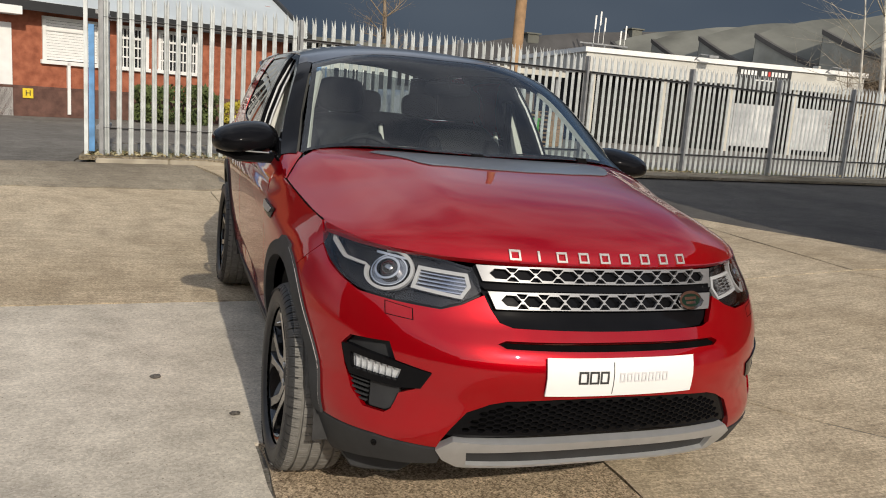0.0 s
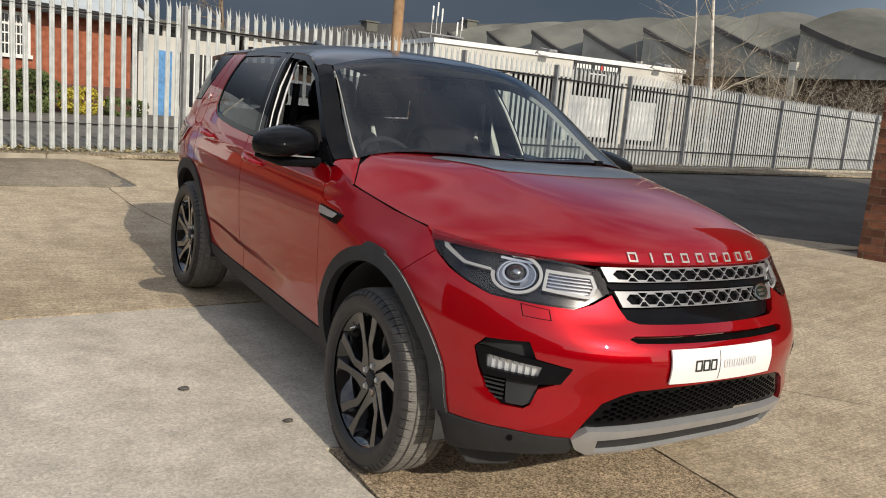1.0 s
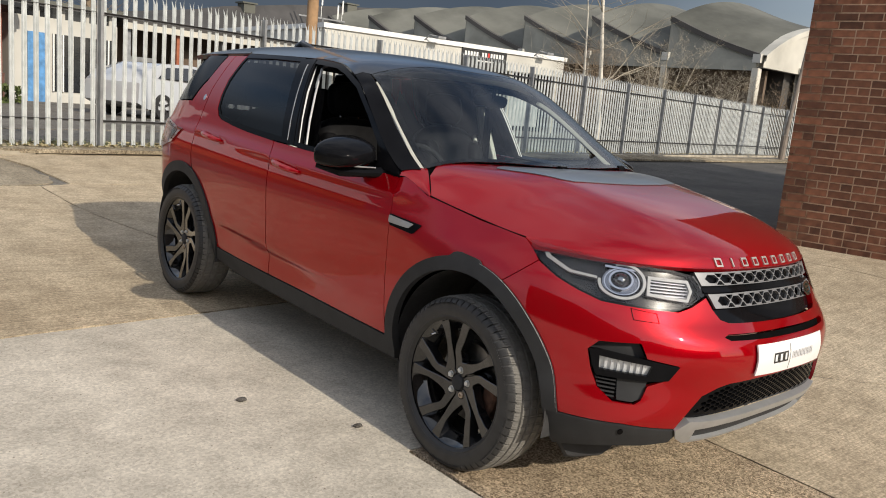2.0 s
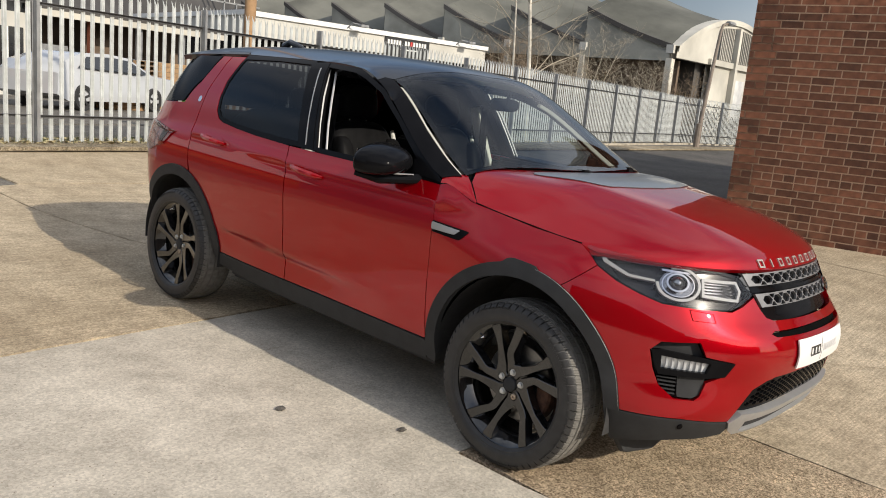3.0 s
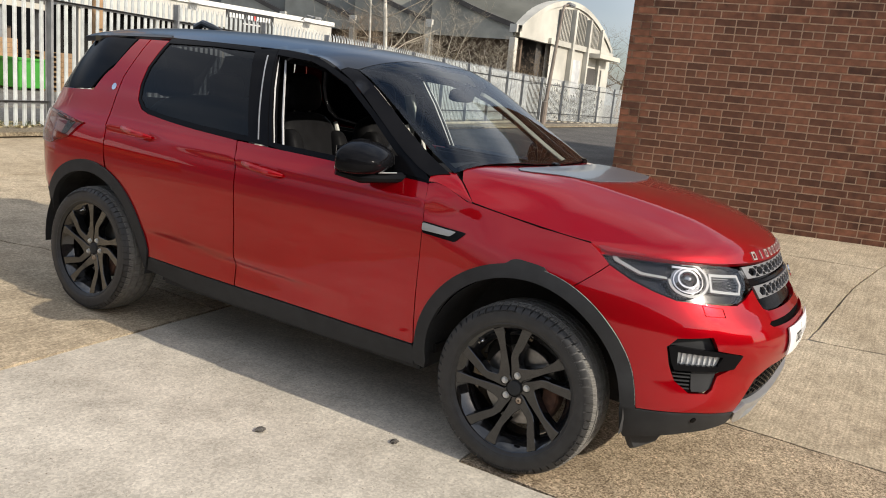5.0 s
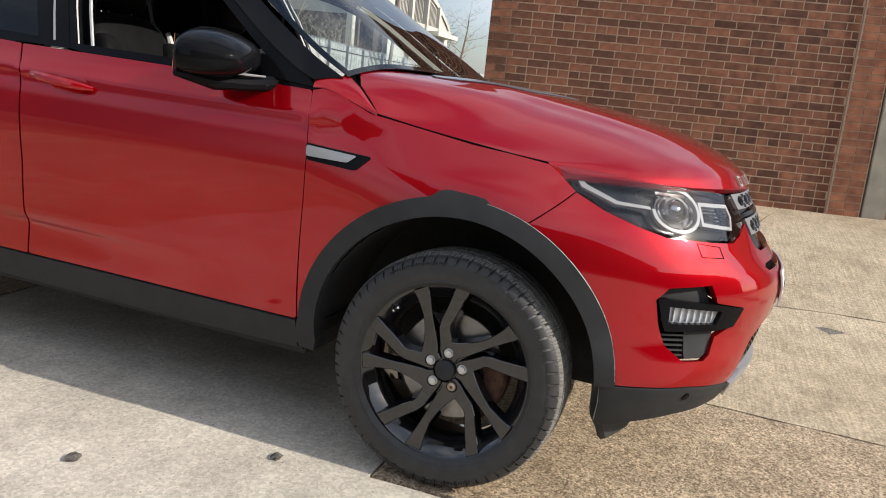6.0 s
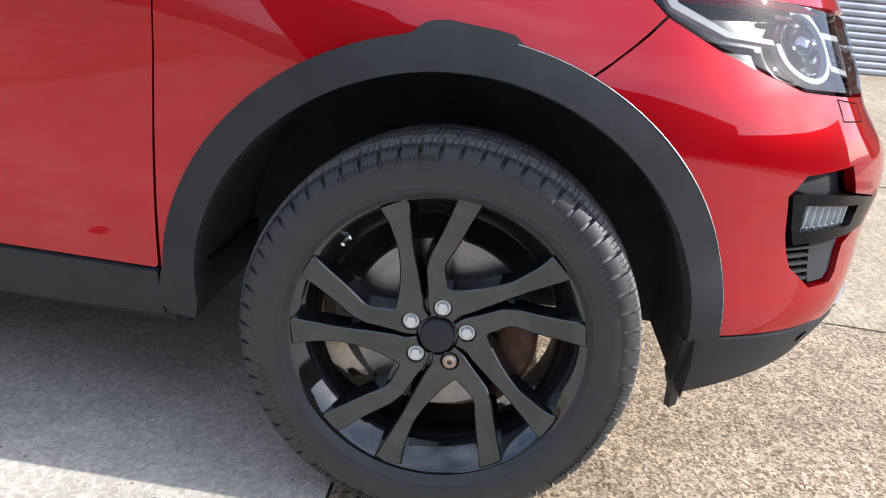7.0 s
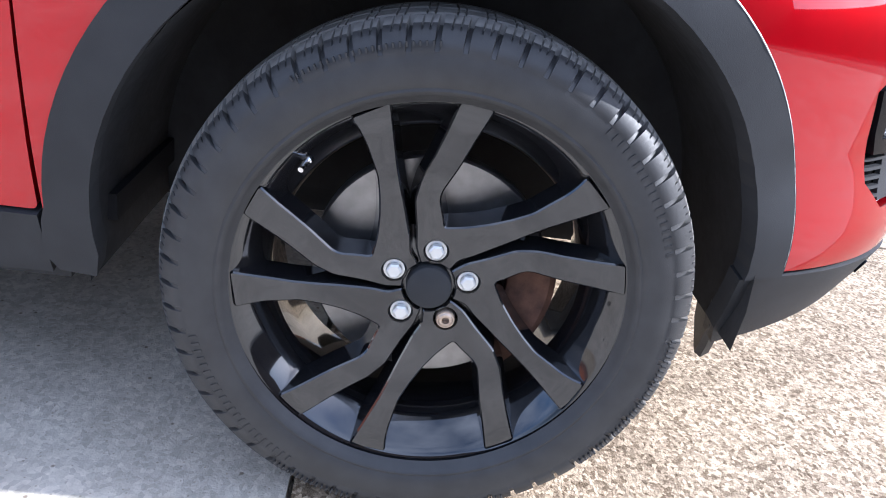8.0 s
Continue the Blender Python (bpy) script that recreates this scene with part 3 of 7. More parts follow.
lamps = both("headlamp", [lamp_loop], LENS, .03, .03, .001, .001, "clear headlamp with chrome ringed projector")
for w in lamps:
    w.visible_shadow = False
both("fog_surround", [shrunk(fog_loop, .001)], PLASTIC, .03, .0, 0, -.03)
both("lower_bumper", [[(-.262, .421), (-.487, .431), (-.697, .421), (-.712, .40), (-.70, .36), (-.60, .342), (-.506, .332), (-.38, .305), (-.272, .275)] + side_pts((-.436, .315), (-.432, .416))], PLASTIC, .04, .03, .001, .004, "grey plastic lower bumper")


def full(name, loops, mat, step=.03, rim=.015, proud=0.0, label="", gap=0.0):
    """A panel across the nose."""
    s = sheet(loops, nose, step, rim, gap, proud)
    if sum(n.y for n in s[2][:60]) > 0:
        s = sheet(loops, nose, step, rim, gap, proud, True)
    return link(name, mesh_of(name, s), mat, car, label)


def sym(left):
    return left + [(-x, z) for x, z in reversed(left)]


grille_loop = sym([(-.2, .998), (-.445, .985), (-.455, .97), (-.424, .905), (-.386, .838), (-.36, .823), (-.2, .817)])
grille = full("grille", [grille_loop], GLOSS_BLACK, .04, .02, -.020, "gloss black grille with two silver hexagon bars")
low_grille_loop = sym([(-.2, .616), (-.40, .598), (-.455, .578), (-.478, .556), (-.53, .468), (-.47, .463), (-.2, .476)])
# black sheet painted as the shade behind the honeycomb
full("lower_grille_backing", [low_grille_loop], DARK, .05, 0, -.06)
skid_loop = sym([(-.40, .457), (-.505, .460), (-.548, .424), (-.52, .385), (-.47, .358), (-.3, .358), (-.1, .361)])
skid_hole = sym([(-.30, .427), (-.458, .422), (-.445, .369), (-.2, .368)])
full("skid_plate", [skid_loop, skid_hole], SILVER, .03, .03, .010, "silver painted skid plate")
full("skid_insert", [skid_hole], PLASTIC, .04, 0, -.006, "grey plastic skid plate insert")


def hexagon(cx, cz, w, h, slant=0.3):
    return [(cx - w / 2, cz), (cx - w / 2 + w * slant, cz + h / 2), (cx + w / 2 - w * slant, cz + h / 2), (cx + w / 2, cz), (cx + w / 2 - w * slant, cz - h / 2), (cx - w / 2 + w * slant, cz - h / 2)]


def bar_with_holes(zc, half_len, h, drop):
    """A silver grille bar pierced by elongated hexagons and the triangles between them."""
    outer = sym([(-half_len * .5, zc + h / 2), (-half_len, zc + h / 2 - .006), (-half_len + drop, zc - h / 2 - .004), (-half_len * .5, zc - h / 2)])
    holes, n = [], 11
    pitch = (2 * half_len - .07) / n
    for k in range(n):
        cx = -half_len + .035 + pitch * (k + .5)
        z = zc - .005 * abs(cx / half_len) ** 2
        holes.append(hexagon(cx, z, pitch * .93, h * .62, .26))
        if k < n - 1:
            c2 = cx + pitch / 2
            for sgn in (1, -1):
                holes.append([(c2 - pitch * .27, z + sgn * h * .42), (c2 - pitch * .09, z + sgn * h * .14), (c2 + pitch * .09, z + sgn * h * .14), (c2 + pitch * .27, z + sgn * h * .42)])
    return [outer] + holes


full("grille_bar", bar_with_holes(.968, .440, .046, .016), GRILLE_SILVER, .03, .010, -.004, "silver bar with hexagon openings")
full("grille_bar", bar_with_holes(.893, .412, .050, .020), GRILLE_SILVER, .03, .010, .002, "silver bar with hexagon openings")
full("grille_lip", [sym([(-.2, .934), (-.43, .928), (-.420, .918), (-.2, .922)])], GLOSS_BLACK, .04, .01, -.004)

low_holes = []
for k in range(-21, 22):
    for r in range(8):
        cx, z = k * .0236, .472 + r * .0190 + (.0095 if k % 2 else 0)
        lim = .515 - (z - .47) * .80
        if abs(cx) + .022 < lim and .476 + .008 * (1 - (cx / .5) ** 2) < z - .004 and z + .010 < .612 - .03 * (cx / .4) ** 2:
            low_holes.append(hexagon(cx, z, .0290, .0150, .28))
full("lower_grille", [low_grille_loop] + low_holes, GLOSS_BLACK, .05, .012, -.012, "black honeycomb lower grille")
# the slot's shade, laid in as a black strip
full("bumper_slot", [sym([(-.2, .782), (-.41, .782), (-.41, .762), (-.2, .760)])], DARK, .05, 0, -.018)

LETTER = material("satin_silver_letter", (.55, .53, .48), .35, .6, .05, 20)

# number plate with its markings as plain bars
plate = full("number_plate", [sym([(-.1, .744), (-.26, .744), (-.26, .633), (-.1, .633)])], WHITE, .05, .006, .012, "white plate with dark and pale bars")
INK, PALE_INK = material("dark_ink", (.03, .03, .03), .5, 0, .1, 20), material("pale_grey_ink", (.62, .62, .63), .5, 0, .05, 20)
for x0, x1 in ((-.160, -.128), (-.124, -.092), (-.088, -.058)):
    ob = full("mark", [[(x0, .708), (x1, .708), (x1, .672), (x0, .672)], [(x0 + .006, .702), (x1 - .006, .702), (x1 - .006, .678), (x0 + .006, .678)]], INK, .05, .0005, .0135)
    ob.parent = plate
ob = full("mark", [[(-.042, .733), (-.040, .733), (-.040, .640), (-.042, .640)]], INK, .05, .0005, .0135)
ob.parent = plate
for k in range(7):
    x0 = -.020 + k * .026
    ob = full("mark", [[(x0, .703), (x0 + .019, .703), (x0 + .019, .676), (x0, .676)], [(x0 + .005, .698), (x0 + .014, .698), (x0 + .014, .681), (x0 + .005, .681)]], PALE_INK, .05, .0005, .0135)
    ob.parent = plate
# the name on the bonnet lip, as plain raised blocks
def lip(x, z):
    lo, hi = bonnet_front(x), bonnet_front(x) + .3
    for _ in range(30):
        m = (lo + hi) / 2
        lo, hi = (m, hi) if bonnet(x, m)[2] < z else (lo, m)
    return (x, lo, z)


for k in range(9):
    cx, w = -.318 + k * .076, (.0175 if k != 1 else .0035)
    ring = [(cx - w, 1.033), (cx + w, 1.033), (cx + w, 1.004), (cx - w, 1.004)]
    loops = [ring] if k == 1 else [ring, [(cx - w * .66, 1.0275), (cx + w * .66, 1.0275), (cx + w * .66, 1.0095), (cx - w * .66, 1.0095)]]
    s = sheet(loops, lip, .01, .006, 0, .005)
    if s[2][0].y > 0:
        s = sheet(loops, lip, .01, .006, 0, .005, True)
    link("bonnet_mark", mesh_of("bonnet_mark", s), LETTER, car, "plain silver block")


def oval(cx, cz, a, b, n=28):
    return [(cx + a * math.cos(2 * math.pi * k / n), cz + b * math.sin(2 * math.pi * k / n)) for k in range(n)]


GREEN = material("dark_green_enamel", (.008, .020, .013), .25, 0, .1, 20, Specular_IOR_Level=.2)
badge = full("grille_badge", [oval(.30, .893, .046, .024)], GREEN, .02, .004, .012, "dark green oval badge in a silver ring")
for lp in ([oval(.30, .893, .050, .028), oval(.30, .893, .041, .0195)],):
    full("ring", lp, CHROME, .02, .006, .014).parent = badge
for z0, a in ((.897, .026), (.884, .022)):
    full("mark", [[(.30 - a, z0 + .006), (.30 + a, z0 + .006), (.30 + a, z0 - .002), (.30 - a, z0 - .002)]], CHROME, .02, .001, .0135).parent = badge

# lamp internals, right and left
DARK_CHROME = material("smoked_chrome", (.34, .35, .37), .10, .95, .05, 20)
for lamp, sign in zip(lamps, (1, -1)):
    def sub(name, s, mat, label=""):
        return link(name, mesh_of(name, s if sign == 1 else mirrored(s)), mat, lamp, label)

    def laid(loops, depth, step=.03, rim=.006):
        s = sheet(loops, inner(depth), step, rim)
        if s[2] and (s[2][0].x + s[2][0].y) > 0:
            s = sheet(loops, inner(depth), step, rim, 0, 0, True)
        return s
    sub("bezel", laid([lamp_loop], .045, .04, 0), LAMP_BODY)
    sub("daylight_strip", laid([[(-.185, 1.000), (-.200, .999), (-.212, .982), (-.29, .949), (-.378, .944), (-.380, .936), (-.285, .940), (-.200, .974)]], .018, .02, .012), LAMP_CLEAR, "frosted daylight strip")
    ring_o, ring_i = [], []
    for k in range(41):
        a = radians(70 + 290 * k / 40)
        ring_o.append((-.462 + .080 * math.cos(a), .938 + .060 * math.sin(a)))
        ring_i.append((-.462 + .070 * math.cos(a), .938 + .051 * math.sin(a)))
    sub("light_ring", laid([ring_o + ring_i[::-1]], .016, .02, .014), LAMP_CLEAR, "frosted daylight ring")
    sub("reflector", laid([oval(-.458, .940, .062, .046, 36), oval(-.458, .942, .040, .031, 36)], .030, .02, .01), DARK_CHROME, "smoked reflector bowl")
    sub("projector_ring", laid([oval(-.458, .942, .041, .032, 36), oval(-.458, .942, .034, .026, 36)], .014, .02, .03), CHROME, "chrome projector ring")
    sub("inner_ring", laid([oval(-.462, .938, .060, .044, 36), oval(-.462, .938, .056, .041, 36)], .022, .02, .008), CHROME)
    eye, ahead = Vector(inner(.03)(-.458, .944)), (Vector(skin(-.458, .944)) - Vector(inner(.05)(-.458, .944))).normalized()
    bm = bmesh.new()
    bmesh.ops.create_uvsphere(bm, u_segments=24, v_segments=12, radius=.034)
    bmesh.ops.transform(bm, matrix=Matrix.Translation(eye - ahead * .008), verts=bm.verts)
    if sign < 0:
        bmesh.ops.scale(bm, vec=(-1, 1, 1), verts=bm.verts)
        bmesh.ops.reverse_faces(bm, faces=bm.faces)
    part("projector", bm, DARK_CHROME, lamp, "round projector lens")
    pane = [(-.548, .966), (-.546, .902), (-.690, .886), (-.706, .924), (-.690, .960)]
    sub("indicator", laid([pane], .034, .02, .004), DARK_CHROME, "clear ribbed indicator")
    sub("indicator_frame", laid([pane, shrunk(pane, .010)], .020, .02, .012), LAMP_CLEAR, "frosted indicator frame")
    for k in range(5):
        z0, tip = .952 - k * .0105, -.690 - .004 * (k > 1)
        sub("indicator_rib", laid([[(-.556, z0), (-.556, z0 - .0032), (tip, z0 - .0092), (tip, z0 - .006)]], .024, .03, .008), CHROME)
    sub("inner_rib", laid([[(-.40, .985), (-.52, .981), (-.52, .975), (-.40, .978)]], .02, .03, .01), CHROME)

FOG_CLEAR = material("white_fog_lens", (.62, .64, .66), .2, .3, .05, 20)
band_loop = [(-.362, .690), (-.385, .694), (-.52, .682), (-.622, .667), (-.598, .612), (-.54, .602), (-.39, .598), (-.376, .63)]
lamp_slot = [(-.392, .672), (-.545, .661), (-.535, .622), (-.395, .622)]
both("fog_lamp_surround", [band_loop, lamp_slot], GLOSS_BLACK, .03, .02, 0, .004, "gloss black fog lamp surround")
for a, sg in zip(both("fog_lamp", [lamp_slot], FOG_CLEAR, .03, .0, 0, -.012, "white fog lamp"), (1, -1)):
    for k in range(7):
        s0 = -.408 - k * .0185
        s = sheet([[(s0, .668 - k * .0011), (s0 - .0012, .668 - k * .0011), (s0 - .0012, .625), (s0, .625)]], inner(.004), .03, .008)
        if s[2][0].x + s[2][0].y > 0:
            s = sheet([[(s0, .668 - k * .0011), (s0 - .0012, .668 - k * .0011), (s0 - .0012, .625), (s0, .625)]], inner(.004), .03, .008, 0, 0, True)
        link("lens_rib", mesh_of("lens_rib", s if sg == 1 else mirrored(s)), LAMP_CLEAR, a)
# black patch for the shade behind the grid bars
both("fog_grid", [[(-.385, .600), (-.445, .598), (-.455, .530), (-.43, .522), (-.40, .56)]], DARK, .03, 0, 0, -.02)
for k in range(5):
    z = .588 - k * .014
    both("grid_bar", [[(-.386 - k * .004, z), (-.448, z), (-.448, z - .005), (-.387 - k * .004, z - .005)]], PLASTIC, .03, .01, 0, -.008)
both("fog_cover", [[(-.450, .600), (-.54, .602), (-.536, .535), (-.51, .519), (-.46, .519), (-.456, .53)]], PLASTIC, .03, .01, 0, -.012)
both("washer_cover", [[(-.487, .850), (-.569, .841), (-.573, .809), (-.493, .812)], [(-.490, .848), (-.5665, .8395), (-.570, .811), (-.495, .814)]], DARK, .03, 0, 0, .0006)
both("parking_sensor", [oval(-.497, .402, .010, .012, 14)], GLOSS_BLACK, .01, .004, 0, .007)
both("wing_vent", [rounded(side_pts((.512, .972), (.30, .958), (.345, .912), (.505, .922)), .012)], GLOSS_BLACK, .03, .004, 0, .004, "black side vent with silver insert")
both("vent_insert", [rounded(side_pts((.507, .966), (.345, .954), (.372, .932), (.505, .934)), .008)], SILVER, .03, .004, 0, .010)
both("repeater", [side_pts(*[(2.722 + .019 * math.cos(math.pi * k / 7), 1.298 + .019 * math.sin(math.pi * k / 7)) for k in range(14)])], CHROME, .02, .003, 0, .004, "round chrome emblem")

# plastic arches and sills
both("front_arch_cladding", [arch_pts(*FA, .498, 176, 99, 20) + side_pts((-.072, .882), (-.058, .893), (-.03, .897), (.045, .903), (.068, .900), (.084, .893), (.096, .881)) + arch_pts(*FA, .498, 78, 4, 20) + side_pts((.508, .40), (.516, .345), (.500, .318), (.452, .312)) + arch_pts(*FA, .441, -5, 176, 40)], PLASTIC, .04, .035, 0, .010, "grey plastic wheel arch cladding")
# bright highlight along the cladding's front edge, painted as a thin pale tube
EDGE_HIGHLIGHT = material("pale_edge_highlight", (.42, .41, .40), .45, .2, .3, 30)
for sg in (-1, 1):
    bm = bmesh.new()
    rim_line = [Vector(skin(s_, z_)) for s_, z_ in arch_pts(*FA, .4995, 174, 98, 30)]
    tube(bm, [(sg * -(p.x - .0095), p.y, p.z) for p in rim_line], .0013, 5)
    part("arch_edge", bm, EDGE_HIGHLIGHT, car, "thin pale line painted as the highlight on the arch cladding's edge")
both("rear_arch_cladding", [arch_pts(*RA, .506, 15, 170, 40) + side_pts((2.29, .40), (2.325, .33)) + arch_pts(*RA, .440, 178, 10, 40)], PLASTIC, .04, .035, 0, .010, "grey plastic wheel arch cladding")
both("sill", [side_pts((.514, .404), (1.0, .404), (1.61, .404), (2.0, .405), (2.275, .409), (2.31, .33), (2.0, .305), (1.0, .300), (.512, .308))], PLASTIC, .05, .06, 0, .006, "grey plastic sill cladding")
for name, y0, z0 in (("front_door_handle", 1.318, 1.028), ("rear_door_handle", 2.272, 1.072)):
    for sg in (-1, 1):
        bm = bmesh.new()
        pts = []
        for k in range(9):
            t = k / 8
            y = y0 + .265 * t
            z = z0 + .022 * t
            pts.append((sg * (half_width(y, z) + .006 + .034 * math.sin(math.pi * min(1, max(0, t * 1.1 - .05))) ** .5), y, z))
        tube(bm, pts, [.007, .013, .016, .016, .016, .016, .016, .014, .008], 10)
        part(name, bm, PAINT, car, "red pull handle")
    both("handle_recess", [oval(y0 + .10, z0 + .006, .075, .030, 20)], PAINT, .03, .001, 0, .0012)

# wheels
BOLT = material("bright_zinc_bolt", (.62, .62, .60), .35, .55, .06, 60)
BOLT_WORN = material("worn_brass_bolt", (.45, .36, .28), .4, .7, .25, 90)
LINER = material("dark_arch_liner", (.030, .030, .031), .85, 0, .25, 12, .001, 60)
def tread_profile():
    return [(.105, .262), (.112, .2695), (.1165, .2725), (.1185, .2765), (.1175, .2800), (.1195, .2835), (.1215, .292), (.1222, .304), (.1208, .316), (.1195, .3215), (.1200, .3235), (.1165, .334), (.1085, .3455), (.099, .3525), (.086, .3568), (.072, .3590), (.0700, .3510), (.0630, .3510), (.061, .3600), (.026, .3612), (.024, .3522), (.017, .3522), (.015, .3616), (0, .362)]


def tyre_mesh():
    """A road tyre: rib grooves round it, narrow cross grooves over the shoulders and sipes in the ribs."""
    right = tread_profile()
    profile = [(-u, r) for u, r in right] + [(u, r) for u, r in reversed(right[:-1])]
    bm, pitches = bmesh.new(), 62
    rings = []
    for k in range(pitches):
        for share, low, sipe in ((0, 0, 0), (.24, 0, 0), (.26, 0, 1), (.30, 0, 1), (.32, 0, 0), (.52, 0, 0), (.54, 0, 1), (.58, 0, 1), (.60, 0, 0), (.76, 0, 0), (.78, 1, 0), (.95, 1, 0), (.97, 0, 0)):
            t = 2 * math.pi * (k + share) / pitches
            ring = []
            for i, (u, r) in enumerate(profile):
                j = min(i, len(profile) - 1 - i)
                lean = 0.035 * (abs(u) / .12) ** 2 * (1 if u > 0 else -1)
                rr = r
                if low and j in (10, 11, 12, 13, 14):
                    rr = r - (.0015, .0045, .0085, .0095, .0090)[j - 10]
                if sipe and j in (13, 14, 18, 19, 22, 23):
                    rr = r - .0035
                ring.append(bm.verts.new((u, rr * math.cos(t + lean), rr * math.sin(t + lean))))
            rings.append(ring)
    for a, b in zip(rings, rings[1:] + rings[:1]):
        for i in range(len(profile) - 1):
            bm.faces.new((a[i], b[i], b[i + 1], a[i + 1]))
    bmesh.ops.recalc_face_normals(bm, faces=bm.faces)
    return bm


def wheel_face(u, v):
    """The dished outer face of the alloy; u runs forward and v up."""
    r = math.hypot(u, v)
    return (.028 - .025 * smooth(.03, .26, r) - .004 * smooth(.20, .262, r), -u, v)


# the two arms of one V, as (radius, degrees): the open side, the slot side, and the slot side of the arm ahead
ARM_A_WIDE = [(.259, 47.0), (.240, 46.2), (.222, 46.0), (.175, 47.2), (.150, 50.5), (.125, 56.5), (.104, 66.5), (.092, 79.5)]
ARM_B_WIDE = [(.0905, 83.8), (.105, 86.5), (.128, 90.4), (.140, 90.0), (.155, 87.5), (.180, 84.3), (.225, 81.2), (.263, 79.2)]
ARM_B_SLOT = [(.264, 89.0), (.220, 92.0), (.190, 95.3), (.157, 101.2), (.130, 105.5), (.090, 108.0), (.060, 114.0)]
ARM_A_SLOT = [(.056, 50.5), (.075, 44.0), (.125, 39.6), (.150, 38.8), (.180, 37.8), (.264, 35.2)]


def polar(pts, turn):
    return [(r * math.cos(radians(a + turn)), r * math.sin(radians(a + turn))) for r, a in pts]


def spoke_mesh(turn):
    """One V of two kinked spokes round a bolt: flat face, chamfered edge and drafted walls."""
    hub = [(.036, a) for a in (116, 104, 92, 80, 68, 56, 47)]
    outline = dense(rounded(polar(ARM_A_WIDE + ARM_B_WIDE + ARM_B_SLOT + hub + ARM_A_SLOT, turn), .006, 3), .012)
    bolt = [(.0535 * math.cos(radians(86.5 + turn)) + .0165 * math.cos(a), .0535 * math.sin(radians(86.5 + turn)) + .0165 * math.sin(a)) for a in (2 * math.pi * k / 20 for k in range(20))]
    verts, faces, _ = sheet([shrunk(outline, .0022), shrunk(bolt, -.001)], wheel_face, .022, 0)
    bm = bmesh.new()
    vs = [bm.verts.new(v) for v in verts]
    for f in faces:
        bm.faces.new([vs[k] for k in f])
    for loop, grow in ((outline, 1), (bolt, -1)):
        rings = []
        for inset, back in ((.0022 * grow, 0), (0, .0022), (-.0015 * grow, .014), (-.006 * grow, .040)):
            ring = shrunk(loop, inset)
            rings.append([bm.verts.new(Vector(wheel_face(*p)) + Vector((back, 0, 0))) for p in ring])
        for a, b in zip(rings, rings[1:]):
            for k in range(len(a)):
                bm.faces.new((a[k], a[(k + 1) % len(a)], b[(k + 1) % len(a)], b[k]))
    bmesh.ops.remove_doubles(bm, verts=bm.verts, dist=.0002)
    bmesh.ops.recalc_face_normals(bm, faces=bm.faces)
    return bm


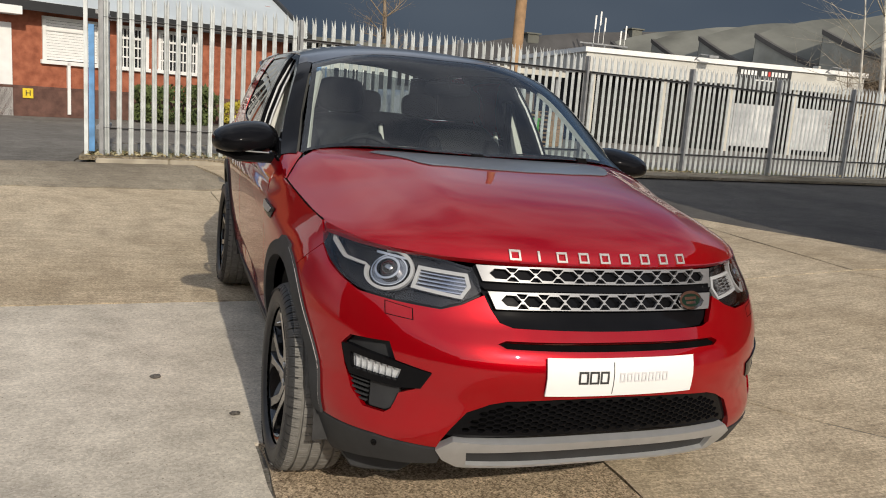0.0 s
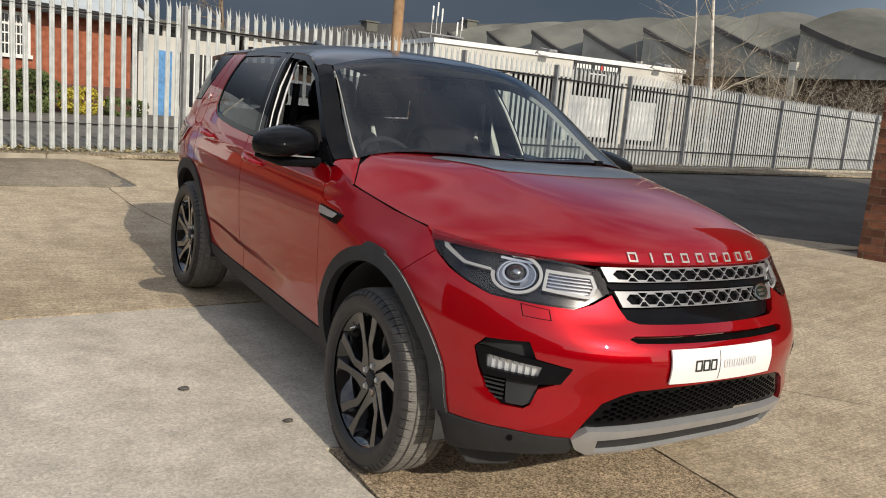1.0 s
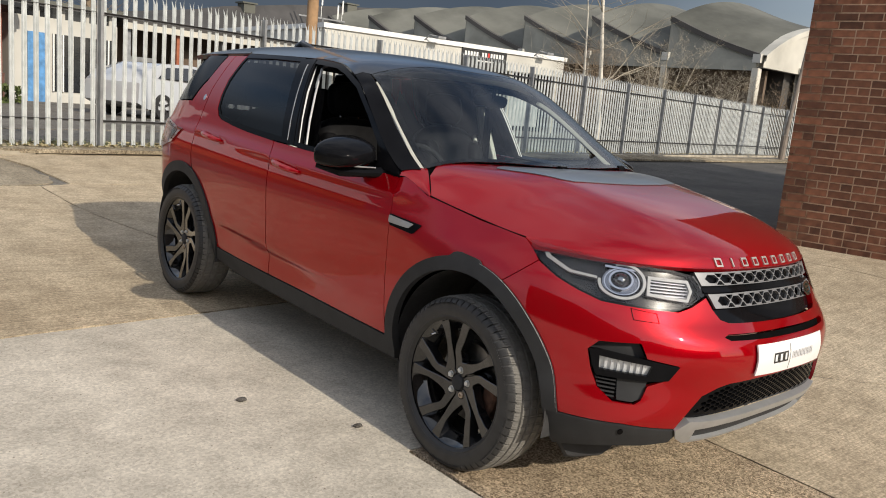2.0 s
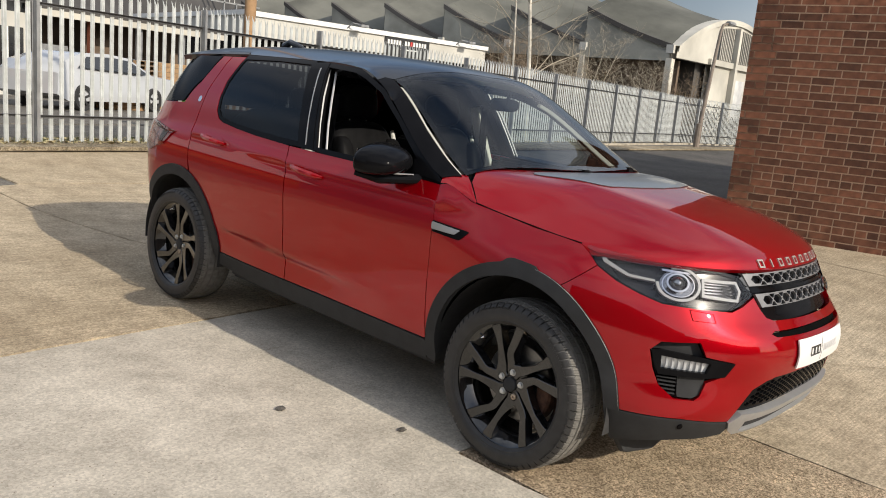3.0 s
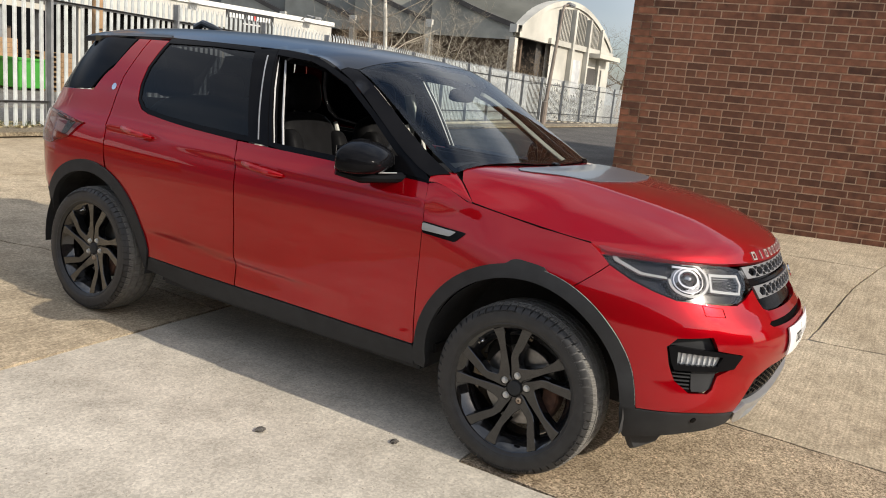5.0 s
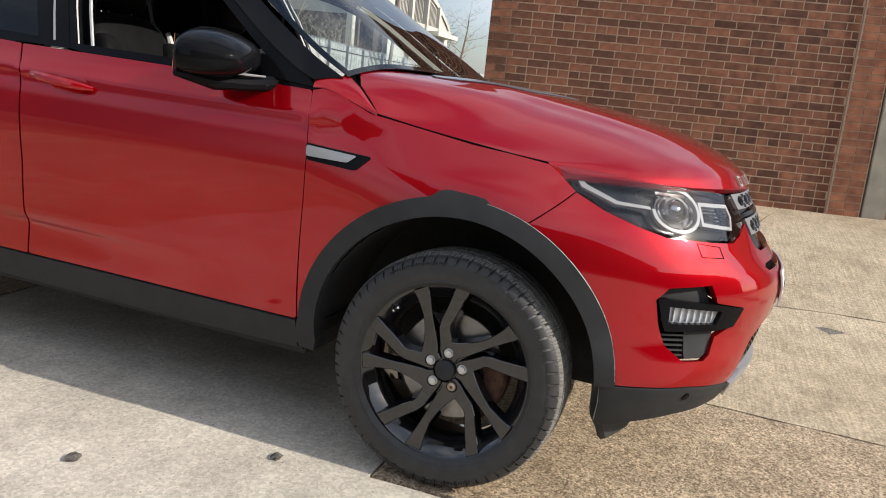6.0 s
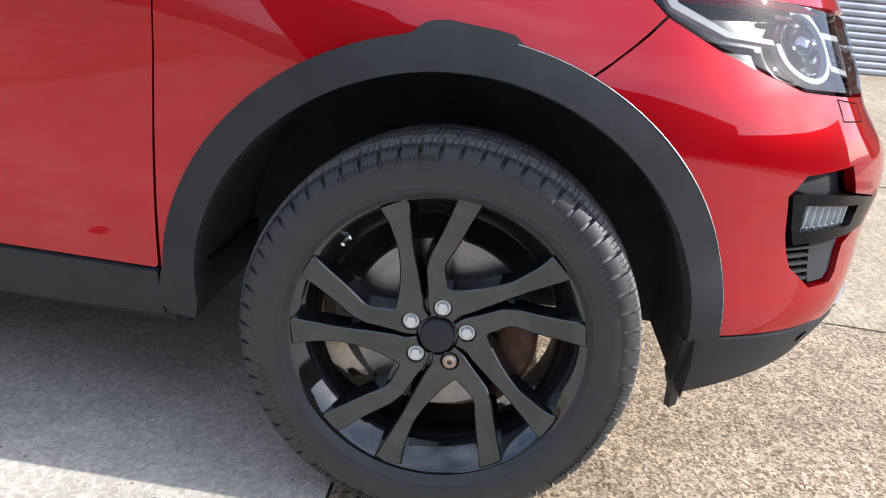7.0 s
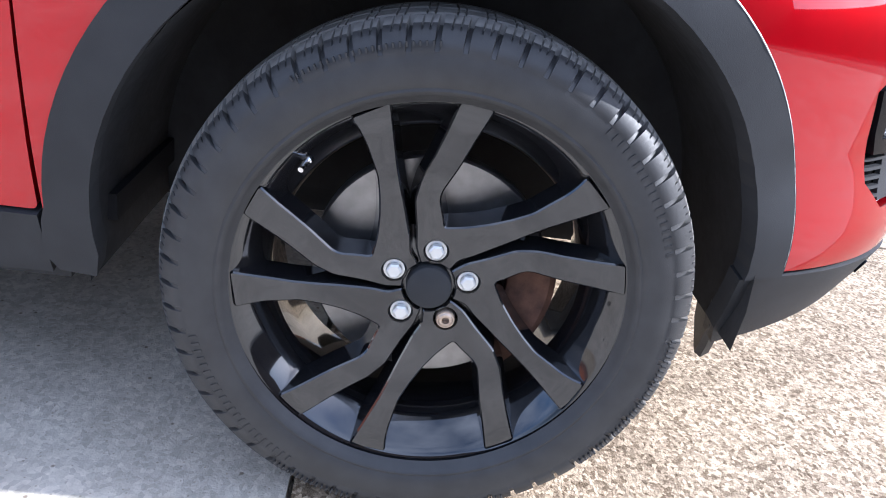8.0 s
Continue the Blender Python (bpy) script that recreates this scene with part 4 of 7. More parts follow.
def wheel_at(pos, turn, label, phase=0.0, left=False):
    bm = bmesh.new()
    # rim barrel, ledge and lip; face toward -x
    revolve(bm, [(.20, .236), (.19, .222), (.105, .214), (.062, .216), (.044, .223), (.012, .250), (.004, .258), (.0005, .263), (-.0012, .2675), (-.002, .2715), (.0005, .2752), (.006, .2762), (.018, .268), (.035, .258), (.10, .240), (.19, .245), (.20, .264)], 128)
    revolve(bm, [(.040, .0), (.040, .050), (.048, .086), (.075, .090)], 48)
    bmesh.ops.recalc_face_normals(bm, faces=bm.faces)
    wheel = part("wheel", bm, ALLOY, car, label)
    part("tyre", tyre_mesh(), RUBBER, wheel, "black road tyre with worn sidewall")
    tyre = wheel.children[0]
    tyre.location.x = .097
    tyre.data.materials.append(DUSTY)
    for face in tyre.data.polygons:
        if math.hypot(face.center.y, face.center.z) > .3495:
            face.material_index = 1
    # raised moulding on the sidewall: plain bars in three runs and a thin ring
    bm = bmesh.new()
    for start, count, r0, high in ((196, 22, .3090, .0105), (236, 16, .3300, .0060), (262, 26, .3300, .0060), (318, 30, .3300, .0060), (20, 18, .3100, .0100), (95, 24, .3290, .0060)):
        for i in range(count):
            a = radians(start + i * (1.35 if high < .008 else 2.0))
            wide = .0022 if high < .008 else .0040
            c, sn = math.cos(a), math.sin(a)
            quad = [bm.verts.new((.097 - .1225, -(r * c - o * sn), r * sn + o * c)) for r, o in ((r0, -wide / 2), (r0 + high, -wide / 2), (r0 + high, wide / 2), (r0, wide / 2))]
            back = [bm.verts.new((v.co.x + .006, v.co.y, v.co.z)) for v in quad]
            bm.faces.new(quad)
            for i0 in range(4):
                bm.faces.new((quad[i0], quad[(i0 + 1) % 4], back[(i0 + 1) % 4], back[i0]))
    bmesh.ops.recalc_face_normals(bm, faces=bm.faces)
    tagged(part("sidewall_moulding", bm, RUBBER, wheel, "raised rubber bars on the sidewall", True), kind="stuff")
    for k in range(5):
        part("spoke", spoke_mesh(72 * k - phase), ALLOY, wheel)
    bm = bmesh.new()
    revolve(bm, [(.095, .0), (.095, .085), (.088, .09), (.088, .165), (.092, .168), (.115, .168)], 64)
    part("brake_disc", bm, STEEL, wheel, "worn steel brake disc")
    bm = bmesh.new()
    arc = []
    for i in range(13):
        a = radians(65 + 70 * i / 12)
        arc.append([bm.verts.new((u, r * math.cos(a), r * math.sin(a))) for u, r in ((.070, .112), (.066, .12), (.066, .172), (.074, .182), (.13, .182), (.13, .112))])
    for c0, c1 in zip(arc, arc[1:]):
        for i in range(6):
            bm.faces.new((c0[i], c0[(i + 1) % 6], c1[(i + 1) % 6], c1[i]))
    bm.faces.new(arc[0])
    bm.faces.new(arc[-1])
    bmesh.ops.recalc_face_normals(bm, faces=bm.faces)
    bmesh.ops.rotate(bm, matrix=Matrix.Rotation(radians(100), 3, "X"), verts=bm.verts)
    part("brake_caliper", bm, RUST, wheel, "rusty brake caliper")
    bm = bmesh.new()
    revolve(bm, [(.020, 0.0001), (.0205, .026), (.0225, .0300), (.025, .0312), (.045, .0318)], 40)
    part("centre_cap", bm, PLASTIC, wheel, "plain dark centre cap")
    for k in range(5):
        a = radians(86.5 + 72 * k - phase)
        c = Vector((0, -.0535 * math.cos(a), .0535 * math.sin(a)))
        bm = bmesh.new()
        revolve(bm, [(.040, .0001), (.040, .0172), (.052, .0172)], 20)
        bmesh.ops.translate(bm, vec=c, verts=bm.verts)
        # black cup paints the shade in the recess round the bolt
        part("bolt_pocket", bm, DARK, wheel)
        bm = bmesh.new()
        if k == 3:
            revolve(bm, [(.030, 0.0001), (.030, .0045), (.0205, .0052), (.0205, .0085), (.0225, .0108), (.0225, .0122), (.025, .0135), (.042, .0135)], 24)
        else:
            revolve(bm, [(.0195, 0.0001), (.0195, .0085), (.0215, .0112), (.042, .0112)], 6)
            revolve(bm, [(.030, .0105), (.030, .0145), (.036, .0150)], 24)
        bmesh.ops.translate(bm, vec=c, verts=bm.verts)
        part("wheel_bolt", bm, BOLT_WORN if k == 3 else BOLT, wheel, "worn brass-coloured locking bolt" if k == 3 else "bright hexagon bolt", True)
    bm = bmesh.new()
    a = radians(137 - phase)
    c = Vector((.018, -.236 * math.cos(a), .236 * math.sin(a)))
    tube(bm, [c + Vector((.03, 0, 0)), c + Vector((.004, .003, -.003)), c + Vector((.002, .004, -.004)), c + Vector((-.014, .008, -.010))], [.007, .006, .0042, .0038], 10)
    part("valve", bm, CHROME, wheel)
    wheel.matrix_local = Matrix.Translation(pos) @ Matrix.Rotation(radians(turn), 4, "Z") @ Matrix.Rotation(radians(1.6), 4, "Y")
    return wheel


front_wheel = wheel_at((-.909, -.001, .3625), 0, "black twin-spoke alloy wheel")
rear_wheel = wheel_at((-.909, 2.741, .3625), 0, "black twin-spoke alloy wheel", 20)
for src, turn in ((front_wheel, 180), (rear_wheel, 180)):
    y = src.matrix_local.translation.y
    other = copy_thing(src, Matrix.Translation((.909, y, .3625)) @ Matrix.Rotation(radians(turn), 4, "Z") @ Matrix.Rotation(radians(1.6), 4, "Y"))
    other.parent = car

# dark wells, floor and inner shell
for cy, _ in (FA, RA):
    for sg in (-1, 1):
        bm = bmesh.new()
        ring = []
        for k in range(25):
            a = radians(-8 + 196 * k / 24)
            y, z = cy + .46 * math.cos(a), .366 + .46 * math.sin(a)
            ring.append((bm.verts.new((sg * .86, y, z)), bm.verts.new((sg * .50, y, z))))
        for a, b in zip(ring, ring[1:]):
            bm.faces.new((a[0], a[1], b[1], b[0]))
        bm.faces.new([r[1] for r in ring])
        part("wheel_well", bm, LINER, car, "dark plastic wheel arch liner")
part("underbody", boxes((-.80, .80, .50, 2.26, .26, .33), (-.50, .50, -.60, .55, .29, .36), (-.62, .62, 2.2, 3.45, .28, .40), bevel=.02), PLASTIC, car)
for sg in (-1, 1):
    bm = bmesh.new()
    rows2 = []
    for k in range(9):
        t = k / 8
        x, y = -.800 + .30 * t, -.448 - .10 * t
        low = .30 - .098 * smooth(0, .30, t) * smooth(1.02, .80, t)
        rows2.append([bm.verts.new((sg * -x, y - d, z)) for d, z in ((.010, .33), (.014, low + .01), (.002, low), (-.010, low + .008), (-.012, .33))])
    for a, b in zip(rows2, rows2[1:]):
        for k in range(4):
            bm.faces.new((a[k], a[k + 1], b[k + 1], b[k]))
    bm.faces.new(rows2[0])
    bm.faces.new(rows2[-1])
    bmesh.ops.recalc_face_normals(bm, faces=bm.faces)
    part("air_deflector", bm, PLASTIC, car, "grey rubber air deflector before the wheel")
# black sheets added behind the panels so that openings read as unlit
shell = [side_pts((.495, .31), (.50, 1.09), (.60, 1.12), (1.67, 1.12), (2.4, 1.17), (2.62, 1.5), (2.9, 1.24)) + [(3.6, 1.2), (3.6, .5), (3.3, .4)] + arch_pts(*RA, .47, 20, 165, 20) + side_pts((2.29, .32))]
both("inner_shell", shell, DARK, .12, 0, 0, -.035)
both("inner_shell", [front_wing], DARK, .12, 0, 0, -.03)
bm = bmesh.new()
box(bm, -.45, .45, -.60, -.55, .34, .90)
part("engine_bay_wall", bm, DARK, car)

# tail
tail_loop = [(3.46, 1.20), (3.8, 1.19), (3.8, .72), (3.62, .72)]
tl = sheet([tail_loop], skin, .06, 0)
if sum(n.y for n in tl[2][:60]) < 0:
    tl = sheet([tail_loop], skin, .06, 0, 0, 0, True)
link("tailgate", mesh_of("tailgate", tl, mirrored(tl)), PAINT, car)
for name, loop, mat in (("rear_screen", [(3.36, 1.53), (3.8, 1.56), (3.8, 1.22), (3.44, 1.24)], SMOKED), ("rear_bumper", [(3.20, .62), (3.62, .72), (3.8, .72), (3.8, .36), (3.4, .34), (3.05, .36)], PLASTIC)):
    s = sheet([loop], skin, .06, 0, 0, .004)
    if sum(n.y for n in s[2][:60]) < 0:
        s = sheet([loop], skin, .06, 0, 0, .004, True)
    link(name, mesh_of(name, s, mirrored(s)), mat, car)
both("tail_lamp", [[(2.815, 1.075), (2.86, .975), (2.99, .915), (3.3, .92), (3.32, 1.09), (3.1, 1.11), (2.95, 1.105)]], TAIL_RED, .03, .01, 0, .008, "red wraparound tail lamp")
both("tail_lamp_rim", [[(2.84, 1.065), (2.87, .99), (2.90, .985), (2.88, 1.06), (2.98, 1.085), (2.96, 1.095)]], LAMP_BODY, .03, .002, 0, .010)
bm = bmesh.new()
tube(bm, [(0, 2.72, 1.69), (0, 2.84, 1.715), (0, 2.93, 1.735), (0, 2.99, 1.70)], [.005, .02, .022, .03], 10)
part("roof_aerial", bm, BLACK_PAINT, car, "black shark fin aerial")

# door mirrors
for sg in (-1, 1):
    bm = bmesh.new()
    bmesh.ops.create_uvsphere(bm, u_segments=32, v_segments=20, radius=1.0)
    for v in bm.verts:
        x, y, z = v.co
        e = lambda c, p: math.copysign(abs(c) ** p, c)  # noqa: E731
        x, y, z = e(x, .62), e(y, .8), e(z, .68)
        taper = (1 - .22 * max(0, x)) * (1 - .34 * max(0, -y) ** 1.5 * (1 if z > 0 else .3))
        v.co = (.146 * x, .158 * y * (1 if y < 0 else .30), (.082 if z > 0 else .066) * z * taper)
    bmesh.ops.transform(bm, matrix=Matrix.Translation((.996, .848, 1.186)) @ Matrix.Rotation(radians(6), 4, "Y") @ Matrix.Rotation(radians(-10), 4, "Z"), verts=bm.verts)
    bmesh.ops.scale(bm, vec=(sg, 1, 1), verts=bm.verts)
    if sg < 0:
        bmesh.ops.reverse_faces(bm, faces=bm.faces)
    mirror = part("door_mirror", bm, GLOSS_BLACK, car, "gloss black door mirror")
    bm = bmesh.new()
    tube(bm, [(sg * .855, .67, 1.128), (sg * .93, .735, 1.118), (sg * 1.02, .79, 1.116), (sg * 1.11, .86, 1.130)], [.026, .024, .028, .014], 10)
    part("mirror_arm", bm, GLOSS_BLACK, mirror, "black mirror arm")
    bm = bmesh.new()
    tube(bm, [(sg * .90, .690, 1.146), (sg * .96, .706, 1.145), (sg * 1.03, .726, 1.146), (sg * 1.10, .765, 1.148)], [.003, .0035, .0035, .002], 6)
    part("indicator_strip", bm, SILVER, mirror)
    bm = bmesh.new()
    box(bm, -.085, .085, -.002, .002, -.05, .05, .001, Matrix.Translation((sg * .996, .876, 1.186)) @ Matrix.Rotation(radians(sg * 10), 4, "Z"))
    part("mirror_glass", bm, CHROME, mirror)
both("pillar_strip", [side_pts((1.535, 1.168), (1.543, 1.168), (1.612, 1.36), (1.690, 1.575), (1.682, 1.575), (1.604, 1.36))], CHANNEL, .03, .001, 0, .003, "thin silver pillar strip")
both("mirror_sail", [side_pts((.535, 1.135), (.72, 1.15), (.74, 1.215), (.66, 1.205))], GLOSS_BLACK, .04, .02, 0, .004)

# black block added to keep the gap below the windscreen dark
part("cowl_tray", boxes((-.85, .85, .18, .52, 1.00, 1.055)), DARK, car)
# wipers
for x0, x1, y0 in ((-.05, -.62, .33), (.50, -.02, .34)):
    bm = bmesh.new()
    pts = []
    for k in range(7):
        x = x0 + (x1 - x0) * k / 6
        y = y0 + .145 * (x / .79) ** 2 - .012 + .022 * math.sin(math.pi * k / 6)
        p = cabin(x, max(y, .32))
        pts.append((x, p[1], p[2] - .004))
    tube(bm, pts, [.006, .0045, .0035, .0035, .0035, .0035, .0025], 6)
    box(bm, x0 - .03, x0 + .03, pts[0][1] - .02, pts[0][1] + .02, pts[0][2] - .03, pts[0][2] + .008, .006)
    part("wiper", bm, GLOSS_BLACK, car, "black windscreen wiper")
cowl = [(x, .292 + .145 * (x / .79) ** 2) for x in (-.79, -.7, -.5, 0, .5, .7, .79)] + [(x, .34 + .145 * (x / .79) ** 2) for x in (.79, .7, .5, 0, -.5, -.7, -.79)]
link("cowl", mesh_of("cowl", sheet([cowl], cabin, .05, 0, 0, -.018)), DARK, car)

# cabin
def cushion(bm, m, sx, sy, sz, power=.55, seg=20):
    made = bmesh.ops.create_uvsphere(bm, u_segments=seg, v_segments=seg // 2 + 2, radius=1.0)["verts"]
    for v in made:
        v.co = Vector([math.copysign(abs(c) ** power, c) * d / 2 for c, d in zip(v.co, (sx, sy, sz))])
    bmesh.ops.transform(bm, matrix=m, verts=made)


for x in (-.37, .37):
    bm = bmesh.new()
    cushion(bm, pose(x, 1.33, .66, 8, 0, 0), .50, .54, .20)
    seat = part("front_seat", bm, SEAT, car, "black leather front seat")
    bm = bmesh.new()
    cushion(bm, pose(x, 1.64, .98, -14, 0, 0), .50, .18, .66)
    for dx in (-.19, .19):
        cushion(bm, pose(x + dx, 1.58, .96, -14, 0, 0), .12, .18, .52)
    part("backrest", bm, SEAT, seat)
    bm = bmesh.new()
    cushion(bm, pose(x, 1.73, 1.405, -10, 0, 0), .27, .12, .20)
    part("headrest", bm, SEAT, seat)
    for dx in (-.06, .06):
        bm = bmesh.new()
        tube(bm, [(x + dx, 1.70, 1.24), (x + dx, 1.72, 1.36)], .007, 8)
        part("headrest_post", bm, CHROME, seat)
    bm = bmesh.new()
    tube(bm, [(x + .235, 1.66, 1.26), (x + .245, 1.60, 1.10), (x + .255, 1.54, .92), (x + .26, 1.44, .80), (x + .26, 1.25, .765)], [.012, .02, .024, .024, .012], 8)
    part("bolster_trim", bm, TRIM, seat, "pale grey bolster trim")
bm = bmesh.new()
cushion(bm, pose(0, 2.30, .66, 6, 0, 0), 1.30, .52, .22)
bench = part("rear_bench", bm, SEAT, car, "black leather rear bench")
bm = bmesh.new()
cushion(bm, pose(0, 2.60, .98, -16, 0, 0), 1.30, .18, .64)
part("backrest", bm, SEAT, bench)
for x in (-.42, 0, .42):
    bm = bmesh.new()
    cushion(bm, pose(x, 2.68, 1.35, -12, 0, 0), .26, .11, .17)
    part("headrest", bm, SEAT, bench)
bm = bmesh.new()
cushion(bm, pose(0, .68, .985, 0, 0, 0), 1.56, .58, .34, .45, 28)
box(bm, -.12, .12, .85, 1.9, .50, .80, .03)
box(bm, -.82, .82, .40, .70, .90, 1.08, .03)
box(bm, -.73, .73, .41, .80, .95, 1.165, .02)
part("dashboard", bm, DASH, car, "dark grey dashboard and console")
bm = bmesh.new()
ring_pts = [Vector((-.37 + .185 * math.cos(2 * math.pi * k / 32), 0, .185 * math.sin(2 * math.pi * k / 32))) for k in range(33)]
rotm = Matrix.Translation((0, .98, 1.055)) @ Matrix.Rotation(radians(-24), 4, "X")
tube(bm, [rotm @ p for p in ring_pts], .015, 8, False)
for a in (0, 180, 270):
    tube(bm, [rotm @ Vector((-.37, 0, 0)), rotm @ Vector((-.37 + .18 * math.cos(radians(a)), 0, .18 * math.sin(radians(a))))], [.028, .014], 6)
part("steering_wheel", bm, DASH, car, "dark steering wheel on the driver's side")
bm = bmesh.new()
cushion(bm, pose(0, .93, 1.50, 10, 0, 0), .25, .035, .07)
tube(bm, [(0, .92, 1.50), (0, .90, 1.565)], .012, 8)
part("interior_mirror", bm, GLOSS_BLACK, car)
link("headlining", mesh_of("headlining", sheet([shrunk(roof_loop, .04)], cabin, .12, 0, 0, .03, True)), TRIM, car, "pale grey headlining")
trim_loop = [(-.805, .49), (-.782, .485), (-.756, .62), (-.710, .83), (-.625, 1.11), (-.628, 1.135), (-.650, 1.13), (-.735, .83), (-.783, .62)]
pt = sheet([trim_loop], cabin, .06, .02, 0, -.045)
link("pillar_trim", mesh_of("pillar_trim", pt), TRIM, car, "pale grey pillar trim")
link("pillar_trim", mesh_of("pillar_trim", mirrored(pt)), TRIM, car, "pale grey pillar trim")
for sg in (-1, 1):
    bm = bmesh.new()
    tube(bm, [(sg * .78, 1.60, .55), (sg * .76, 1.64, 1.10), (sg * .69, 1.72, 1.45)], [.05, .05, .035], 8)
    part("belt_pillar_trim", bm, TRIM, car, "pale grey centre pillar trim")
    bm = bmesh.new()
    tube(bm, [(sg * (half_width(y, z) - .022), y, z) for y, z in ((1.462, 1.16), (1.512, 1.28), (1.570, 1.42), (1.642, 1.578))], .009, 6)
    part("window_channel", bm, CHANNEL, car, "grey window channel")
    bm = bmesh.new()
    tube(bm, [(sg * (half_width(y, z) - .045), y - .045, z) for y, z in ((1.462, 1.16), (1.512, 1.28), (1.570, 1.42), (1.642, 1.56))], .006, 6)
    part("door_seal", bm, CHANNEL, car, "pale door seal")
    bm = bmesh.new()
    box(bm, -.012, .012, -.024, .024, 0, .95, 0, Matrix.Translation((sg * .70, 1.60, .50)) @ Matrix.Rotation(radians(-sg * 3), 4, "Y"))
    part("seat_belt", bm, SEAT, car)
    bm = bmesh.new()
    box(bm, sg * .80 - .03, sg * .80 + .03, .55, 1.55, .45, 1.14, .02)
    box(bm, sg * .80 - .03, sg * .80 + .03, 1.70, 2.55, .45, 1.16, .02)
    part("door_lining", bm, DASH, car)
part("cabin_floor", boxes((-.78, .78, .45, 3.05, .36, .40)), DASH, car)
part("load_floor", boxes((-.68, .68, 2.75, 3.20, .40, .80)), DASH, car)

# ---- the yard ----
SITE = radians(11.31)


def ground_z(x, y):
    """The yard falls gently away from the fence and the workshop."""
    near = -.0152 * max(-6, min(x, 3)) + .0315 * max(-5.0, min(y, 8))
    f = y - .2 * x
    far = .26 + .15 * smooth(3, 9, f)
    w = max(smooth(1.2, 5.8, x), smooth(5.0, 8.8, f))
    return near * (1 - w) + far * w


def concrete(name, color, second, pebble, bump, stones_show=.5, blotch=.35, streak=0.0, grain=.6):
    """Worn concrete or asphalt: broad tone, blotchy stains, coloured stones, dark pits and fine grit."""
    m = bpy.data.materials.new(name)
    m.use_nodes = True
    n, l = m.node_tree.nodes, m.node_tree.links
    p = n["Principled BSDF"]
    p.inputs["Roughness"].default_value = .92
    p.inputs["Specular IOR Level"].default_value = .3
    at = n.new("ShaderNodeTexCoord")

    def tex(kind, scale, detail=4.0, rough=.55, vector=None):
        t = n.new(kind)
        t.inputs["Scale"].default_value = scale
        if kind == "ShaderNodeTexNoise":
            t.inputs["Detail"].default_value, t.inputs["Roughness"].default_value = detail, rough
        l.new(vector or at.outputs["Object"], t.inputs["Vector"])
        return t

    def ramp(value, lo, hi, p0, p1):
        r = n.new("ShaderNodeValToRGB")
        r.color_ramp.elements[0].color, r.color_ramp.elements[1].color = (*lo, 1), (*hi, 1)
        r.color_ramp.elements[0].position, r.color_ramp.elements[1].position = p0, p1
        l.new(value, r.inputs["Fac"])
        return r.outputs["Color"]

    def times(a, b, factor):
        x = n.new("ShaderNodeMix")
        x.data_type, x.blend_type = "RGBA", "MULTIPLY"
        x.inputs["Factor"].default_value = factor
        l.new(a, x.inputs["A"])
        l.new(b, x.inputs["B"])
        return x.outputs["Result"]
    broad, mid, fine, grit = tex("ShaderNodeTexNoise", .55, 8, .62), tex("ShaderNodeTexNoise", 4.5, 8, .65), tex("ShaderNodeTexNoise", 45, 5, .7), tex("ShaderNodeTexNoise", 260, 2)
    stones, pits, chips = tex("ShaderNodeTexVoronoi", pebble), tex("ShaderNodeTexVoronoi", 23), tex("ShaderNodeTexVoronoi", 60)
    out = ramp(broad.outputs["Fac"], color, second, .33, .66)
    out = times(out, ramp(mid.outputs["Fac"], (.55, .53, .50), (1.16, 1.15, 1.13), .30, .62), blotch)
    out = times(out, ramp(fine.outputs["Fac"], (.58, .56, .53), (1.22, 1.21, 1.19), .32, .66), grain)
    grey = n.new("ShaderNodeSeparateColor")
    l.new(stones.outputs["Color"], grey.inputs["Color"])
    out = times(out, ramp(grey.outputs["Red"], (.42, .36, .30), (1.45, 1.38, 1.30), .05, .95), stones_show)
    out = times(out, ramp(pits.outputs["Distance"], (.35, .31, .27), (1, 1, 1), .05, .10), .9)
    out = times(out, ramp(chips.outputs["Distance"], (.45, .41, .37), (1, 1, 1), .07, .14), .6)
    if streak:
        turn = n.new("ShaderNodeMapping")
        turn.inputs["Rotation"].default_value, turn.inputs["Scale"].default_value = (0, 0, .12), (1.0, 30.0, 1.0)
        l.new(at.outputs["Object"], turn.inputs["Vector"])
        lines = tex("ShaderNodeTexNoise", 3.0, 4, .6, turn.outputs["Vector"])
        out = times(out, ramp(lines.outputs["Fac"], (.62, .60, .57), (1.15, 1.14, 1.12), .34, .62), streak)
    l.new(out, p.inputs["Base Color"])
    high, deep = n.new("ShaderNodeMath"), n.new("ShaderNodeMath")
    high.operation = deep.operation = "ADD"
    l.new(grey.outputs["Green"], high.inputs[0])
    l.new(grit.outputs["Fac"], high.inputs[1])
    l.new(high.outputs["Value"], deep.inputs[0])
    l.new(fine.outputs["Fac"], deep.inputs[1])
    b = n.new("ShaderNodeBump")
    b.inputs["Distance"].default_value = bump
    l.new(deep.outputs["Value"], b.inputs["Height"])
    l.new(b.outputs["Normal"], p.inputs["Normal"])
    return m


